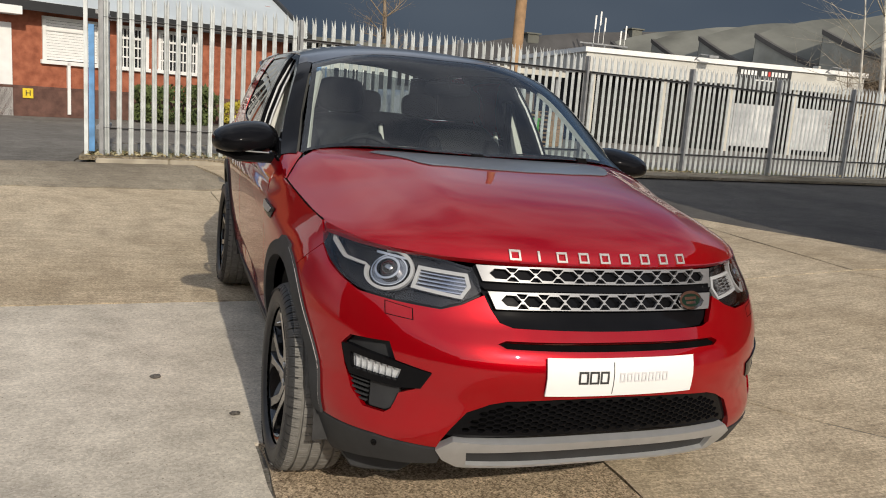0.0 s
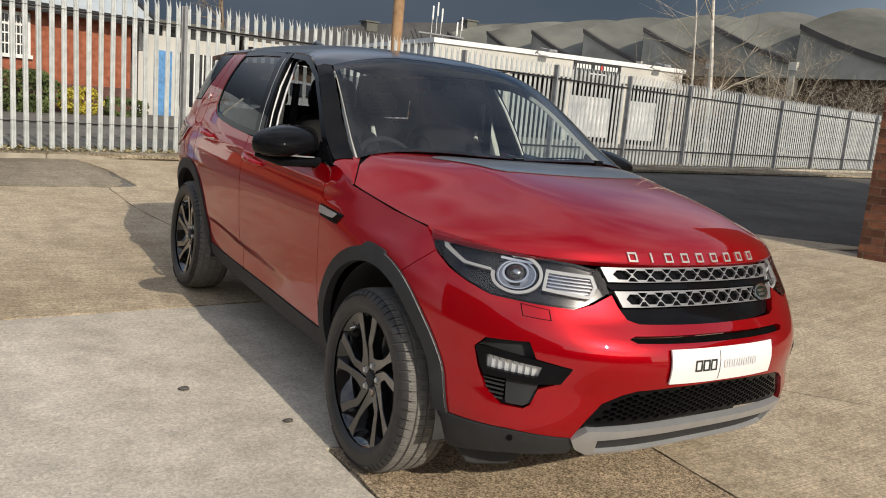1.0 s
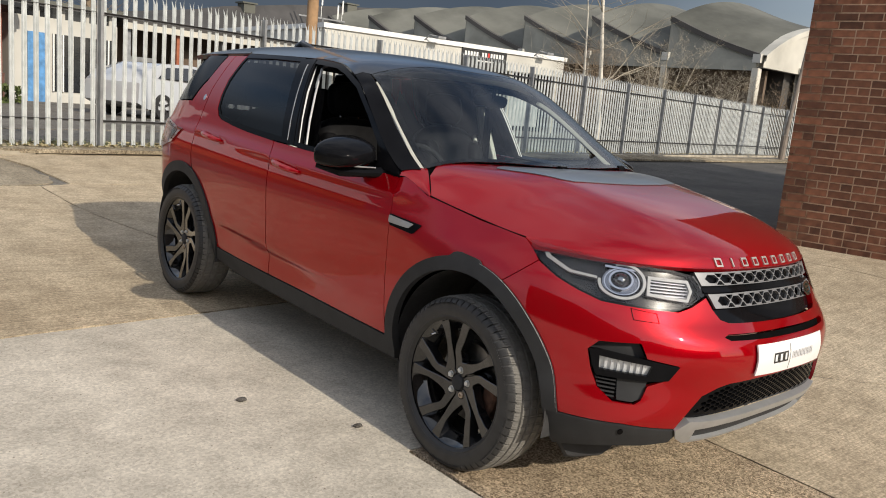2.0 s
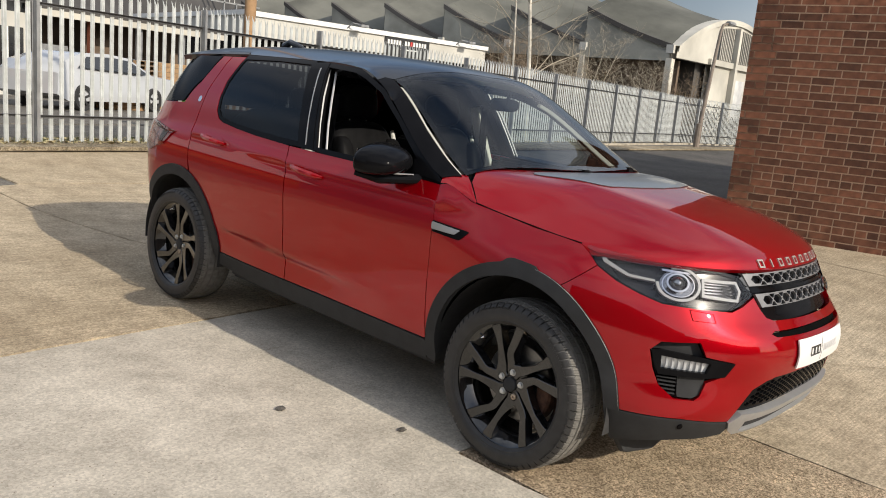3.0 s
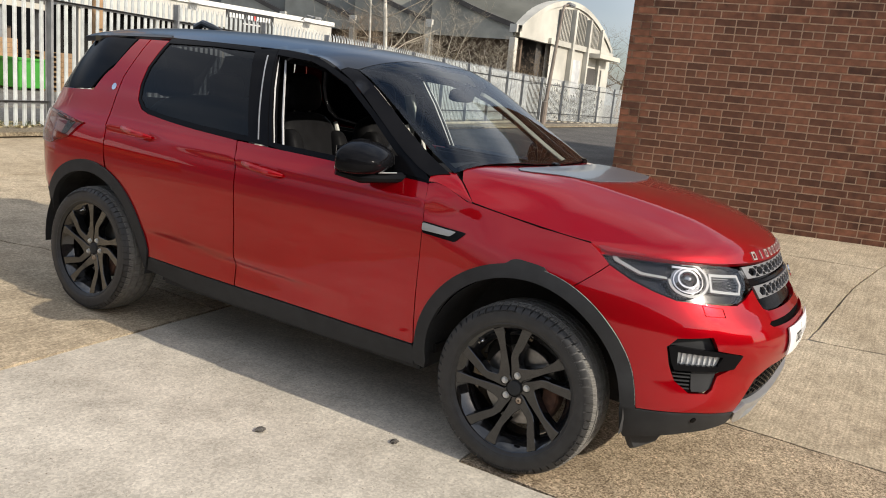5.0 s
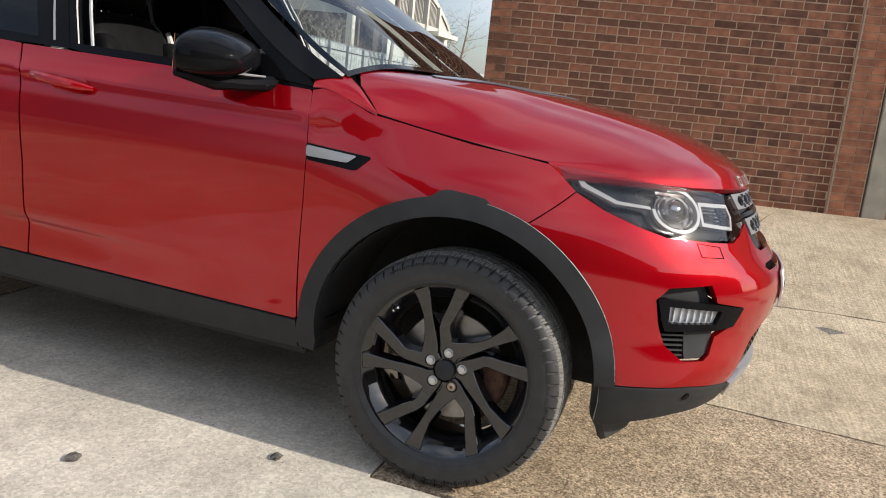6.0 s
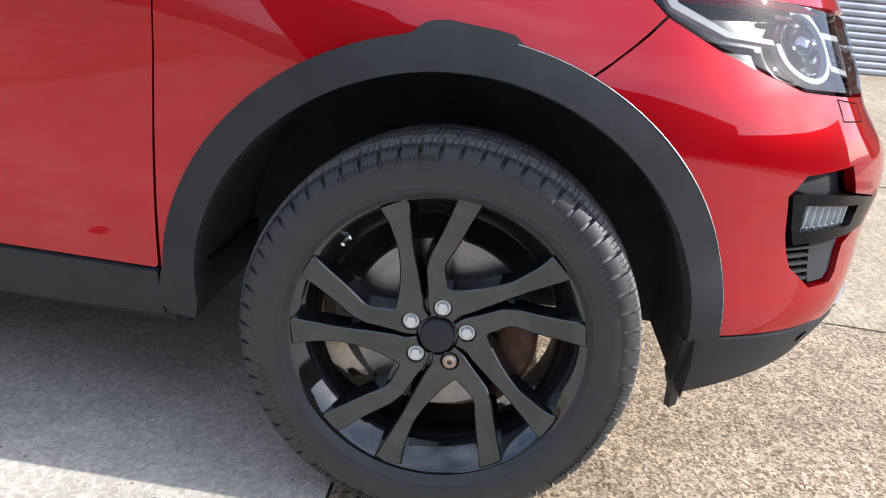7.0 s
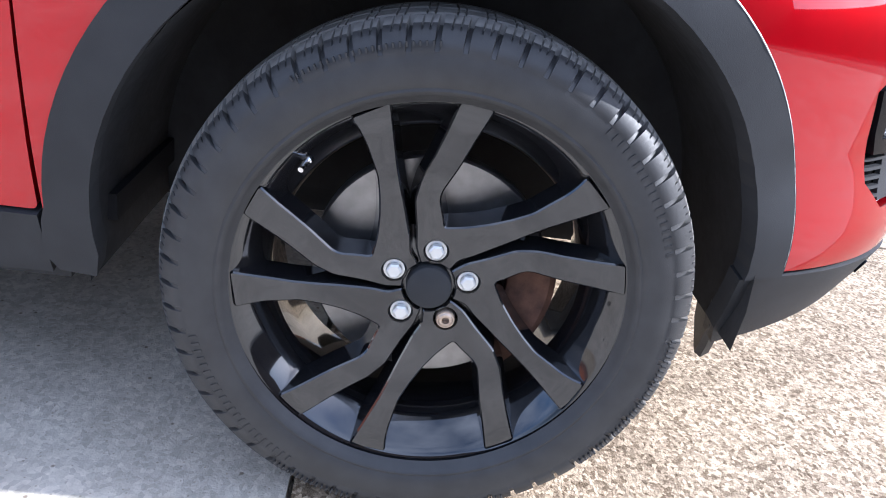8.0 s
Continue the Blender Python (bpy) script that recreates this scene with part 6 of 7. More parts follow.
# brick office with a pale roof; local x runs along its front, local y goes back
office = tagged(new("office_building"), "orange brick office with barred white windows and pale roof", "building")
office.matrix_world = house_frame(-.26, 22.5, 0, 24)
part("wall", boxes((-14, 3.2, 0, 8, 1.16, 3.3)), HOUSE_BRICK, office, "orange brick wall", True)
part("plinth", boxes((-14.03, 3.23, -.05, 8, .2, 1.16)), DARK_BRICK, office, "dark brick plinth", True)
bm = bmesh.new()
v = [bm.verts.new(p) for p in ((-14.4, -.5, 3.22), (3.6, -.5, 3.22), (3.6, 4, 5.7), (-14.4, 4, 5.7), (-14.4, 8.5, 3.22), (3.6, 8.5, 3.22), (-14.4, -.5, 3.34), (3.6, -.5, 3.34), (3.6, 4, 5.85), (-14.4, 4, 5.85), (-14.4, 8.5, 3.34), (3.6, 8.5, 3.34))]
for f in ((0, 3, 2, 1), (3, 4, 5, 2), (6, 7, 8, 9), (9, 8, 11, 10), (0, 1, 7, 6), (1, 2, 8, 7), (2, 5, 11, 8), (5, 4, 10, 11), (4, 3, 9, 10), (3, 0, 6, 9)):
    bm.faces.new([v[k] for k in f])
part("roof", bm, PALE_ROOF, office, "pale sheet roof", True)
bm = bmesh.new()
v = [bm.verts.new(p) for p in ((3.61, -.56, 3.16), (3.72, -.56, 3.16), (3.72, 4, 5.72), (3.61, 4, 5.72), (3.61, -.56, 3.42), (3.72, -.56, 3.42), (3.72, 4, 5.98), (3.61, 4, 5.98))]
for f in ((0, 1, 2, 3), (4, 7, 6, 5), (0, 4, 5, 1), (1, 5, 6, 2), (2, 6, 7, 3), (3, 7, 4, 0)):
    bm.faces.new([v[k] for k in f])
part("verge_board", bm, SIGN_BLACK, office, "dark verge board", True)
part("gable_wall", boxes((3.0, 3.2, 1.2, 6.8, 3.3, 4.3), (3.0, 3.2, 2.4, 5.6, 4.3, 5.0)), HOUSE_BRICK, office, "", True)
part("fascia", boxes((-14.45, 3.62, -.56, -.46, 3.08, 3.32)), SIGN_BLACK, office, "dark eaves board", True)
for x0, w, bars in ((-4.25, 1.35, False), (-2.27, .72, True), (-1.13, 1.10, True)):
    win = part("window", boxes((x0, x0 + w, -.02, .05, 1.90, 2.95)), WINDOW, office, "barred window in white frame" if bars else "window with a drawn white blind", True)
    bm = bmesh.new()
    for p, q in ((x0 - .07, x0 + .02), (x0 + w - .02, x0 + w + .07)):
        box(bm, p, q, -.07, .02, 1.86, 3.0)
    box(bm, x0 - .07, x0 + w + .07, -.07, .02, 2.93, 3.02)
    box(bm, x0 - .12, x0 + w + .12, -.10, .02, 1.80, 1.90)
    box(bm, x0, x0 + w, -.06, .02, 2.66, 2.72)
    part("window_frame", bm, FRAME_WHITE, win, "", True)
    if bars:
        k = x0 + .05
        while k < x0 + w:
            part("security_bar", boxes((k, k + .025, -.05, -.03, 1.9, 2.95)), FRAME_WHITE, win, "", True)
            k += .105
        for zb in (2.15, 2.42):
            part("cross_bar", boxes((x0, x0 + w, -.052, -.032, zb, zb + .04)), FRAME_WHITE, win, "", True)
    else:
        k = 1.92
        while k < 2.92:
            part("blind_slat", boxes((x0 + .03, x0 + w - .03, -.036, -.026, k, k + .066)), FRAME_WHITE, win, "", True)
            k += .072
part("downpipe", boxes((-3.72, -3.64, -.10, -.02, .5, 1.86)), FRAME_WHITE, office, "", True)
part("stringcourse", boxes((-14.03, 3.23, -.06, .0, 1.13, 1.20)), DARK_BRICK, office, "", True)
door = part("door", boxes((-6.5, -5.06, -.05, .05, .4, 2.75)), FRAME_WHITE, office, "white door", True)
part("door_canopy", boxes((-6.7, -4.95, -.6, 0, 2.95, 3.15)), FRAME_WHITE, office, "", True)
YELLOW = material("yellow_sign_plate", (.75, .55, .03), .5, 0, .08, 8)
hyd = part("hydrant_plate", boxes((-4.83, -4.58, -.08, -.052, .88, 1.13)), YELLOW, office, "yellow hydrant plate", True)
txt = bpy.data.curves.new("letter", "FONT")
txt.body, txt.size, txt.align_x, txt.align_y, txt.extrude = "H", .20, "CENTER", "CENTER", .004
txt.materials.append(SIGN_BLACK)
letter = new("letter", txt)
letter.parent = hyd
letter.matrix_local = Matrix.Translation((-4.705, -.086, 1.005)) @ Matrix.Rotation(radians(90), 4, "X")

HEDGE = material("dark_green_hedge", (.055, .085, .02), .8, 0, .4, 5, second=(.12, .15, .045))
GORSE = material("yellow_blossom", (.55, .42, .02), .7, 0, .3, 8, second=(.40, .36, .05))


def leafy(name, label, cx, cy, cz, sx, sy, sz, count, size, mat, category, seed, rot=0.0):
    """A bush of many small leaves round an uneven body."""
    r = random.Random(seed)
    bm = bmesh.new()
    for _ in range(count):
        d = Vector((r.gauss(0, 1), r.gauss(0, 1), r.gauss(0, 1))).normalized()
        k = r.uniform(.72, 1.02) * (1 + .12 * math.sin(5 * d.x + seed) * math.cos(4 * d.z))
        p = Vector((math.copysign(abs(d.x) ** .6, d.x) * sx, math.copysign(abs(d.y) ** .6, d.y) * sy, math.copysign(abs(d.z) ** .6, d.z) * sz)) * k
        if p.z < -sz:
            p.z = -sz
        m = Matrix.Translation(p) @ Euler((r.uniform(0, 6), r.uniform(0, 6), r.uniform(0, 6))).to_matrix().to_4x4()
        s = size * r.uniform(.6, 1.3)
        bm.faces.new([bm.verts.new(m @ Vector(q)) for q in ((-s, 0, 0), (0, -s * .55, .0), (s, 0, 0), (0, s * .55, s * .2))])
    bmesh.ops.transform(bm, matrix=house_frame(cx, cy, cz + sz, rot), verts=bm.verts)
    return tagged(part(name, bm, mat, None, label, True), category=category)


def before_office(along, out):
    p = office.matrix_world @ Vector((along, -out, 0))
    return p.x, p.y


leafy("hedge", "clipped dark green hedge before the office", *before_office(-1.15, 1.1), .40, 1.25, .5, .55, 3600, .07, HEDGE, "hedge", 3, 24)
leafy("yellow_bush", "yellow flowering bush before the office", *before_office(.85, 1.1), .42, .55, .4, .36, 1500, .05, GORSE, "bush", 4, 24)
leafy("low_hedge", "low green hedge before the office", *before_office(2.2, 1.2), .40, .7, .4, .26, 1100, .06, HEDGE, "hedge", 6, 24)

# white unit next to the office, behind the parked cars
unit = tagged(new("white_unit"), "white rendered industrial unit with dark strip windows", "building")
unit.matrix_world = house_frame(3.05, 24.6, .4, 11)
part("wall", boxes((0, 3.4, 0, 8, 0, 2.56)), RENDER_WHITE, unit, "", True)
part("strip_window", boxes((.02, 3.38, .06, 7.9, 2.56, 2.90)), WINDOW, unit, "dark strip window under the roof", True)
for k in range(5):
    part("mullion", boxes((.0 + k * .78, .10 + k * .78, .0, .12, 2.56, 2.90)), RENDER_WHITE, unit, "", True)
part("roof", boxes((-.2, 3.6, -.3, 8.2, 2.90, 3.05)), ROOF_GREY, unit, "", True)
part("unit_door", boxes((.5, 1.1, -.04, .02, 0, 2.1)), BLUE, unit, "blue door", True)
for x0, w in ((1.25, 2.05),):
    win = part("unit_window", boxes((x0, x0 + w, -.03, .02, .35, 2.10)), WINDOW, unit, "dark barred window", True)
    bm = bmesh.new()
    for k in range(int(w / .3) + 1):
        box(bm, x0 + k * .3, x0 + k * .3 + .045, -.07, -.035, .35, 2.10)
    part("window_bar", bm, FRAME_WHITE, win, "", True)

dim_shed = tagged(new("open_shed"), "dim open-fronted shed with timber posts and stored panels", "building")
dim_shed.matrix_world = house_frame(6.6, 25.3, .4, 11)
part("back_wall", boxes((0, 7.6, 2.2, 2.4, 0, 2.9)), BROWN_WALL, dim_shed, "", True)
part("roof", boxes((-.1, 7.7, -.3, 2.6, 2.75, 2.92)), DARK_WALL, dim_shed, "", True)
part("fascia", boxes((-.1, 7.7, -.38, -.30, 2.55, 2.75)), PALE_CLAD, dim_shed, "", True)
for k, x0 in enumerate((0, 1.9, 3.8, 5.7, 7.4)):
    part("post", boxes((x0, x0 + .16, -.2, 0, 0, 2.75)), HOUSE_BRICK if k == 1 else GALV_DARK, dim_shed, "", True)
for k, (x0, w, h) in enumerate(((.5, 1.1, 1.7), (2.4, 1.2, 2.1), (4.2, 1.3, 1.5), (6.1, 1.1, 1.9))):
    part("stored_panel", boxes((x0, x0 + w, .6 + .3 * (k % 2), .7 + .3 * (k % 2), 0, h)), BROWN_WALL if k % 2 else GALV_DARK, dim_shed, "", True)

# the gym with white fascia and black sign board
gym = tagged(new("gym_building"), "low gym building with white fascia over dark shaded front", "building")
gym.matrix_world = house_frame(15.4, 26.9, .35, -5.6)
# front wall coloured as dark as the shade it stands in
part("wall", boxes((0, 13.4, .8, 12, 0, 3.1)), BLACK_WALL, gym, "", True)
part("fascia", boxes((-.1, 13.6, -.2, .9, 2.95, 3.75), (-.1, .3, .9, 12, 2.95, 3.75)), RENDER_WHITE, gym, "white fascia", True)
part("roof_edge", boxes((-.2, 13.7, -.3, 12, 3.75, 3.95)), FRAME_WHITE, gym, "", True)
for x0 in (.3, 3.6, 6.9, 10.2, 13.2):
    part("post", boxes((x0, x0 + .18, -.05, .13, 0, 2.95)), PALE_CLAD, gym, "", True)
GRAFFITI = material("pale_painted_panel", (.55, .56, .58), .7, 0, .35, 1.2, second=(.70, .70, .68))
for x0, w in ((7.6, 2.3), (10.6, 2.2)):
    part("painted_panel", boxes((x0, x0 + w, .55, .62, .3, 2.2)), GRAFFITI, gym, "pale painted panel", True)
board = tagged(part("sign_board", boxes((7.0, 9.7, -.27, -.21, 2.85, 3.82)), SIGN_BLACK, None, "black sign board with white and red bars", True), category="sign")
board.matrix_world = gym.matrix_world
for k in range(14):
    x0 = 7.14 + k * .172
    if k == 5:
        continue
    m_ = part("mark", boxes((x0, x0 + .11, -.285, -.272, 3.42, 3.62)), SIGN_RED if k == 8 else FRAME_WHITE, board, "", True)
part("mark", boxes((7.9, 8.9, -.285, -.272, 3.20, 3.25)), FRAME_WHITE, board, "", True)
for x0 in (4.8, 11.4):
    bm = bmesh.new()
    tube(bm, [(x0, -.2, 3.75), (x0 + .1, -.6, 4.05), (x0 + .45, -.8, 4.0)], .03, 6)
    box(bm, x0 + .3, x0 + .75, -.95, -.7, 3.90, 4.02, .02)
    fl = tagged(part("floodlight", bm, GALV_DARK, None, "grey floodlight on a bracket"), category="lamp")
    fl.matrix_world = gym.matrix_world

# factory with a row of shell roofs: each bay falls toward the sun side and arches across the depth
factory = tagged(new("factory"), "factory with grey shell roofs and saw-tooth side gables", "building")
BAY, BAYS, ARCH_MID, LOW, RISE = 4.82, 7, 40.0, 5.0, 1.9


def facade_x(y):
    return 31.2 + .0705 * (46.1 - y)


def shell_z(x, y, k):
    t = (y - (46.1 + BAY - BAY * (k + 1))) / BAY
    edge = LOW + (2.12 - .06 * k) * t - .12 * math.sin(math.pi * t)
    q = (x - ARCH_MID) / (ARCH_MID - facade_x(y))
    return edge + RISE * max(0, 1 - q * q) * (1 - .12 * t)


for k in range(BAYS):
    top = 46.1 + BAY - BAY * k
    bm = bmesh.new()
    grid = []
    for i in range(9):
        y = top - BAY + BAY * i / 8
        x0 = facade_x(y)
        grid.append([bm.verts.new((x0 + (2 * (ARCH_MID - x0)) * j / 20, y, shell_z(x0 + (2 * (ARCH_MID - x0)) * j / 20, y, k))) for j in range(21)])
    for g0, g1 in zip(grid, grid[1:]):
        for j in range(20):
            bm.faces.new((g0[j], g0[j + 1], g1[j + 1], g1[j]))
    bmesh.ops.recalc_face_normals(bm, faces=bm.faces)
    roof = part("shell_roof", bm, ROOF_GREY, factory, "weathered grey shell roof")
    bm = bmesh.new()
    for g0, g1 in zip(grid_y := [top - BAY + BAY * i / 8 for i in range(9)], grid_y[1:]):
        quad = [(facade_x(y) + .02, y, z) for y, z in ((g0, LOW - .6), (g1, LOW - .6), (g1, shell_z(facade_x(g1), g1, k) - .02), (g0, shell_z(facade_x(g0), g0, k) - .02))]
        bm.faces.new([bm.verts.new(p) for p in quad])
    part("gable_wall", bm, GABLE_GREY, factory, "grey rendered side gable", True)
    bm = bmesh.new()
    for g0, g1 in zip(grid_y, grid_y[1:]):
        a4 = [bm.verts.new((facade_x(y) - .10 + dx, y, shell_z(facade_x(y), y, k) + dz)) for y, dx, dz in ((g0, 0, -.16), (g1, 0, -.16), (g1, 0, .10), (g0, 0, .10), (g1, .3, .10), (g0, .3, .10))]
        bm.faces.new(a4[:4])
        bm.faces.new((a4[3], a4[2], a4[4], a4[5]))
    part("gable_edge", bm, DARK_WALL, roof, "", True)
    bm = bmesh.new()
    vs7 = [(x, top, shell_z(x, top, k)) for x in [facade_x(top) + 2 * (ARCH_MID - facade_x(top)) * j / 20 for j in range(21)]]
    for p0, p1 in zip(vs7, vs7[1:]):
        bm.faces.new([bm.verts.new(p) for p in (p0, p1, (p1[0], top, 4.6), (p0[0], top, 4.6))])
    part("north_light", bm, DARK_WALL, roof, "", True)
    y = top - BAY
    part("column", boxes((facade_x(y) - .15, facade_x(y) + .2, y - .17, y + .17, 0, LOW - .6), bevel=.02), PALE_CLAD, factory, "", True)
    part("eaves_block", boxes((facade_x(y) - .16, facade_x(y) + .1, y - .2, y + .2, LOW - .35, LOW + .05)), RENDER_WHITE, factory, "", True)
bm = bmesh.new()
for k in range(BAYS * 2):
    y1 = 46.1 + BAY - k * BAY / 2
    y0 = y1 - BAY / 2
    quad = [(facade_x(y) - .12, y, z) for y, z in ((y0, LOW - .72), (y1, LOW - .72), (y1, LOW - .22), (y0, LOW - .22))]
    bm.faces.new([bm.verts.new(p) for p in quad])
    bm.faces.new([bm.verts.new((facade_x(y) + dx, y, LOW - .22)) for y, dx in ((y0, -.12), (y1, -.12), (y1, .1), (y0, .1))])
part("eaves_beam", bm, GABLE_GREY, factory, "pale concrete eaves beam", True)
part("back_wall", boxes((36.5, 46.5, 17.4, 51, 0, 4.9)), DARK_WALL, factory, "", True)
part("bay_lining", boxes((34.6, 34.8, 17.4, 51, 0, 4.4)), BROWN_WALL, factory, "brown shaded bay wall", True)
END_Y = 46.1 + BAY - BAY * BAYS
x_lo = facade_x(END_Y)


def arch_z(x):
    q = (x - ARCH_MID) / (ARCH_MID - x_lo)
    return LOW - .15 + (RISE + .1) * max(0, 1 - q * q)


bm = bmesh.new()
for j in range(24):
    xa, xb = (x_lo + 2 * (ARCH_MID - x_lo) * (j + d) / 24 for d in (0, 1))
    lo_a, lo_b = (4.62 if x < 37 else 0.0 for x in (xa, xb))
    lo = 4.45 if xa < 36.8 else 0.0
    for y in (END_Y - .02, END_Y - .32):
        bm.faces.new([bm.verts.new(p) for p in ((xa, y, lo), (xb, y, lo), (xb, y, arch_z(xb)), (xa, y, arch_z(xa)))])
    bm.faces.new([bm.verts.new(p) for p in ((xa, END_Y - .42, arch_z(xa) + .16), (xb, END_Y - .42, arch_z(xb) + .16), (xb, END_Y + .25, arch_z(xb) + .16), (xa, END_Y + .25, arch_z(xa) + .16))])
    bm.faces.new([bm.verts.new(p) for p in ((xa, END_Y - .42, arch_z(xa) - .12), (xb, END_Y - .42, arch_z(xb) - .12), (xb, END_Y - .42, arch_z(xb) + .16), (xa, END_Y - .42, arch_z(xa) + .16))])
part("arched_end", bm, END_WHITE, factory, "pale arched end wall", True)
for j, (xa, xb) in enumerate(((37.75, 39.6), (39.95, 42.0), (42.3, 44.2))):
    bm = bmesh.new()
    n = 6
    pts = [(xa + (xb - xa) * i / n) for i in range(n + 1)]
    for p, q in zip(pts, pts[1:]):
        bm.faces.new([bm.verts.new(c) for c in ((p, END_Y - .345, 4.78), (q, END_Y - .345, 4.78), (q, END_Y - .345, arch_z(q) - .28), (p, END_Y - .345, arch_z(p) - .28))])
    win = part("arch_window", bm, WINDOW, factory, "tall dark window under the arch", True)
    bm = bmesh.new()
    for i in range(1, 9):
        x = xa + (xb - xa) * i / 9
        box(bm, x - .03, x + .03, END_Y - .40, END_Y - .35, 4.78, arch_z(x) - .28)
    part("mullion", bm, PALE_CLAD, win, "", True)
part("end_pier", boxes((39.62, 39.92, END_Y - .62, END_Y - .33, 0, 6.6), (42.03, 42.27, END_Y - .62, END_Y - .33, 0, 6.3), (44.3, 44.6, END_Y - .55, END_Y - .33, 0, 6.0)), END_WHITE, factory, "", True)
part("end_beam", boxes((36.8, 46.8, END_Y - .50, END_Y - .33, 4.45, 4.75)), END_WHITE, factory, "", True)
part("end_doorway", boxes((40.3, 41.7, END_Y - .36, END_Y - .33, 0, 3.9)), GRAFFITI, factory, "pale painted door", True)
part("end_canopy", boxes((42.6, 46.2, END_Y - 1.2, END_Y - .33, 4.2, 4.45)), PALE_CLAD, factory, "", True)
# no hole here: a dark panel paints the opening's shade on the wall
part("end_opening", boxes((43.0, 45.4, END_Y - .36, END_Y - .33, 0, 3.6)), DARK_WALL, factory, "", True)

# dark slate roofed warehouse far behind the gym
warehouse = tagged(new("warehouse"), "long warehouse with a dark slate roof", "building")
part("wall", boxes((2, 45, 50.5, 58, 0, 4.5)), DARK_WALL, warehouse, "", True)
bm = bmesh.new()
ridge_pts = [(14, 4.9), (21.2, 6.1), (23.3, 6.6), (26.4, 7.1), (29.2, 7.55), (38, 8.5), (45, 8.9)]
for (xa, za), (xb, zb) in zip(ridge_pts, ridge_pts[1:]):
    bm.faces.new([bm.verts.new(p) for p in ((xa, 49.9, 3.9), (xb, 49.9, 3.9), (xb, 53, zb + .25), (xa, 53, za + .25))])
    bm.faces.new([bm.verts.new(p) for p in ((xa, 53, za + .25), (xb, 53, zb + .25), (xb, 58.4, 3.9), (xa, 58.4, 3.9))])
part("roof", bm, SLATE, warehouse, "dark slate roof", True)
for x0, z0 in ((24.6, 6.9), (33.5, 8.1)):
    part("roof_vent", boxes((x0, x0 + .9, 52.4, 53.4, z0 - .3, z0 + .35), (x0 - .15, x0 + 1.05, 52.3, 53.5, z0 + .35, z0 + .45)), ROOF_GREY, warehouse, "", True)
mast = tagged(new("antenna_mast"), "rooftop phone antennas on a steel frame", "antenna")
mast.matrix_world = house_frame(29.0, 49.5, 6.75, 0)
for dx, h in ((-.5, 1.9), (-.1, 2.2), (.3, 1.8), (1.7, 1.0), (2.1, 1.4)):
    bm = bmesh.new()
    tube(bm, [(dx, 0, 0), (dx, 0, h)], .022, 6)
    box(bm, dx - .06, dx + .06, -.10, -.05, h - .9, h + .1, .02)
    part("antenna", bm, FRAME_WHITE, mast)
part("frame", boxes((-1.6, 2.4, -.05, .05, -.05, .05), (-.6, -.5, -.05, .05, -1.6, 0), (.4, .5, -.05, .05, -1.6, 0)), GALV_DARK, mast, "", True)

# telegraph pole and leaning street lamp
POLE = material("brown_timber_pole", (.34, .21, .11), .85, 0, .25, 6, .002, 40)
bm = bmesh.new()
tube(bm, [(4.75, 10.55, .2), (4.79, 10.55, 3.5), (4.84, 10.55, 7.2)], [.105, .10, .085], 14)
tagged(part("telegraph_pole", bm, POLE, None, "brown timber telegraph pole behind the fence"), category="pole")
LAMP_POLE = material("brown_grey_lamp_column", (.20, .165, .135), .7, .2, .2, 4)
bm = bmesh.new()
tube(bm, [(28.2, 12.85, .3), (28.25, 12.85, 1.4), (28.3, 12.85, 1.42), (28.95, 12.85, 5.2), (29.10, 12.85, 5.5), (29.5, 12.8, 5.62)], [.13, .13, .085, .065, .055, .05], 10)
lamp_post = tagged(part("street_lamp", bm, LAMP_POLE, None, "leaning brown street lamp column by the kerb"), category="street lamp")
bm = bmesh.new()
box(bm, 29.4, 30.0, 12.68, 12.92, 5.55, 5.70, .04)
part("lantern", bm, GALV_DARK, lamp_post, "grey lantern")

# bare trees
BIRCH = material("white_birch_bark", (.62, .58, .50), .8, 0, .35, 5, .002, 40)
TWIG = material("brown_twigs", (.20, .15, .10), .85, 0, .3, 5)
PALE_TWIG = material("pale_grey_twigs", (.31, .27, .205), .85, 0, .3, 5)


def branch(bm, p, d, length, radius, depth, r, up=.12, spread=.6):
    pts, rad, q, v = [p], [radius], p.copy(), d.copy()
    n = 5
    for k in range(n):
        v = (v + Vector((r.gauss(0, .12), r.gauss(0, .12), r.gauss(0, .10) + up * .4))).normalized()
        q = q + v * length / n
        pts.append(q.copy())
        rad.append(radius * (1 - .75 * (k + 1) / n))
    tube(bm, pts, rad, 6 if radius > .02 else 4 if radius > .008 else 3, False)
    if depth:
        for k in range(3 + depth):
            t = r.uniform(.3, 1.0)
            i = min(n - 1, int(t * n))
            base = pts[i].lerp(pts[i + 1], t * n - i)
            side = Vector((r.gauss(0, 1), r.gauss(0, 1), r.gauss(0, .35) + up)).normalized()
            dd = (v * (1 - spread) + side * spread).normalized()
            branch(bm, base, dd, length * r.uniform(.42, .68), max(.003, radius * (1 - .7 * t) * .55), depth - 1, r, up, spread)


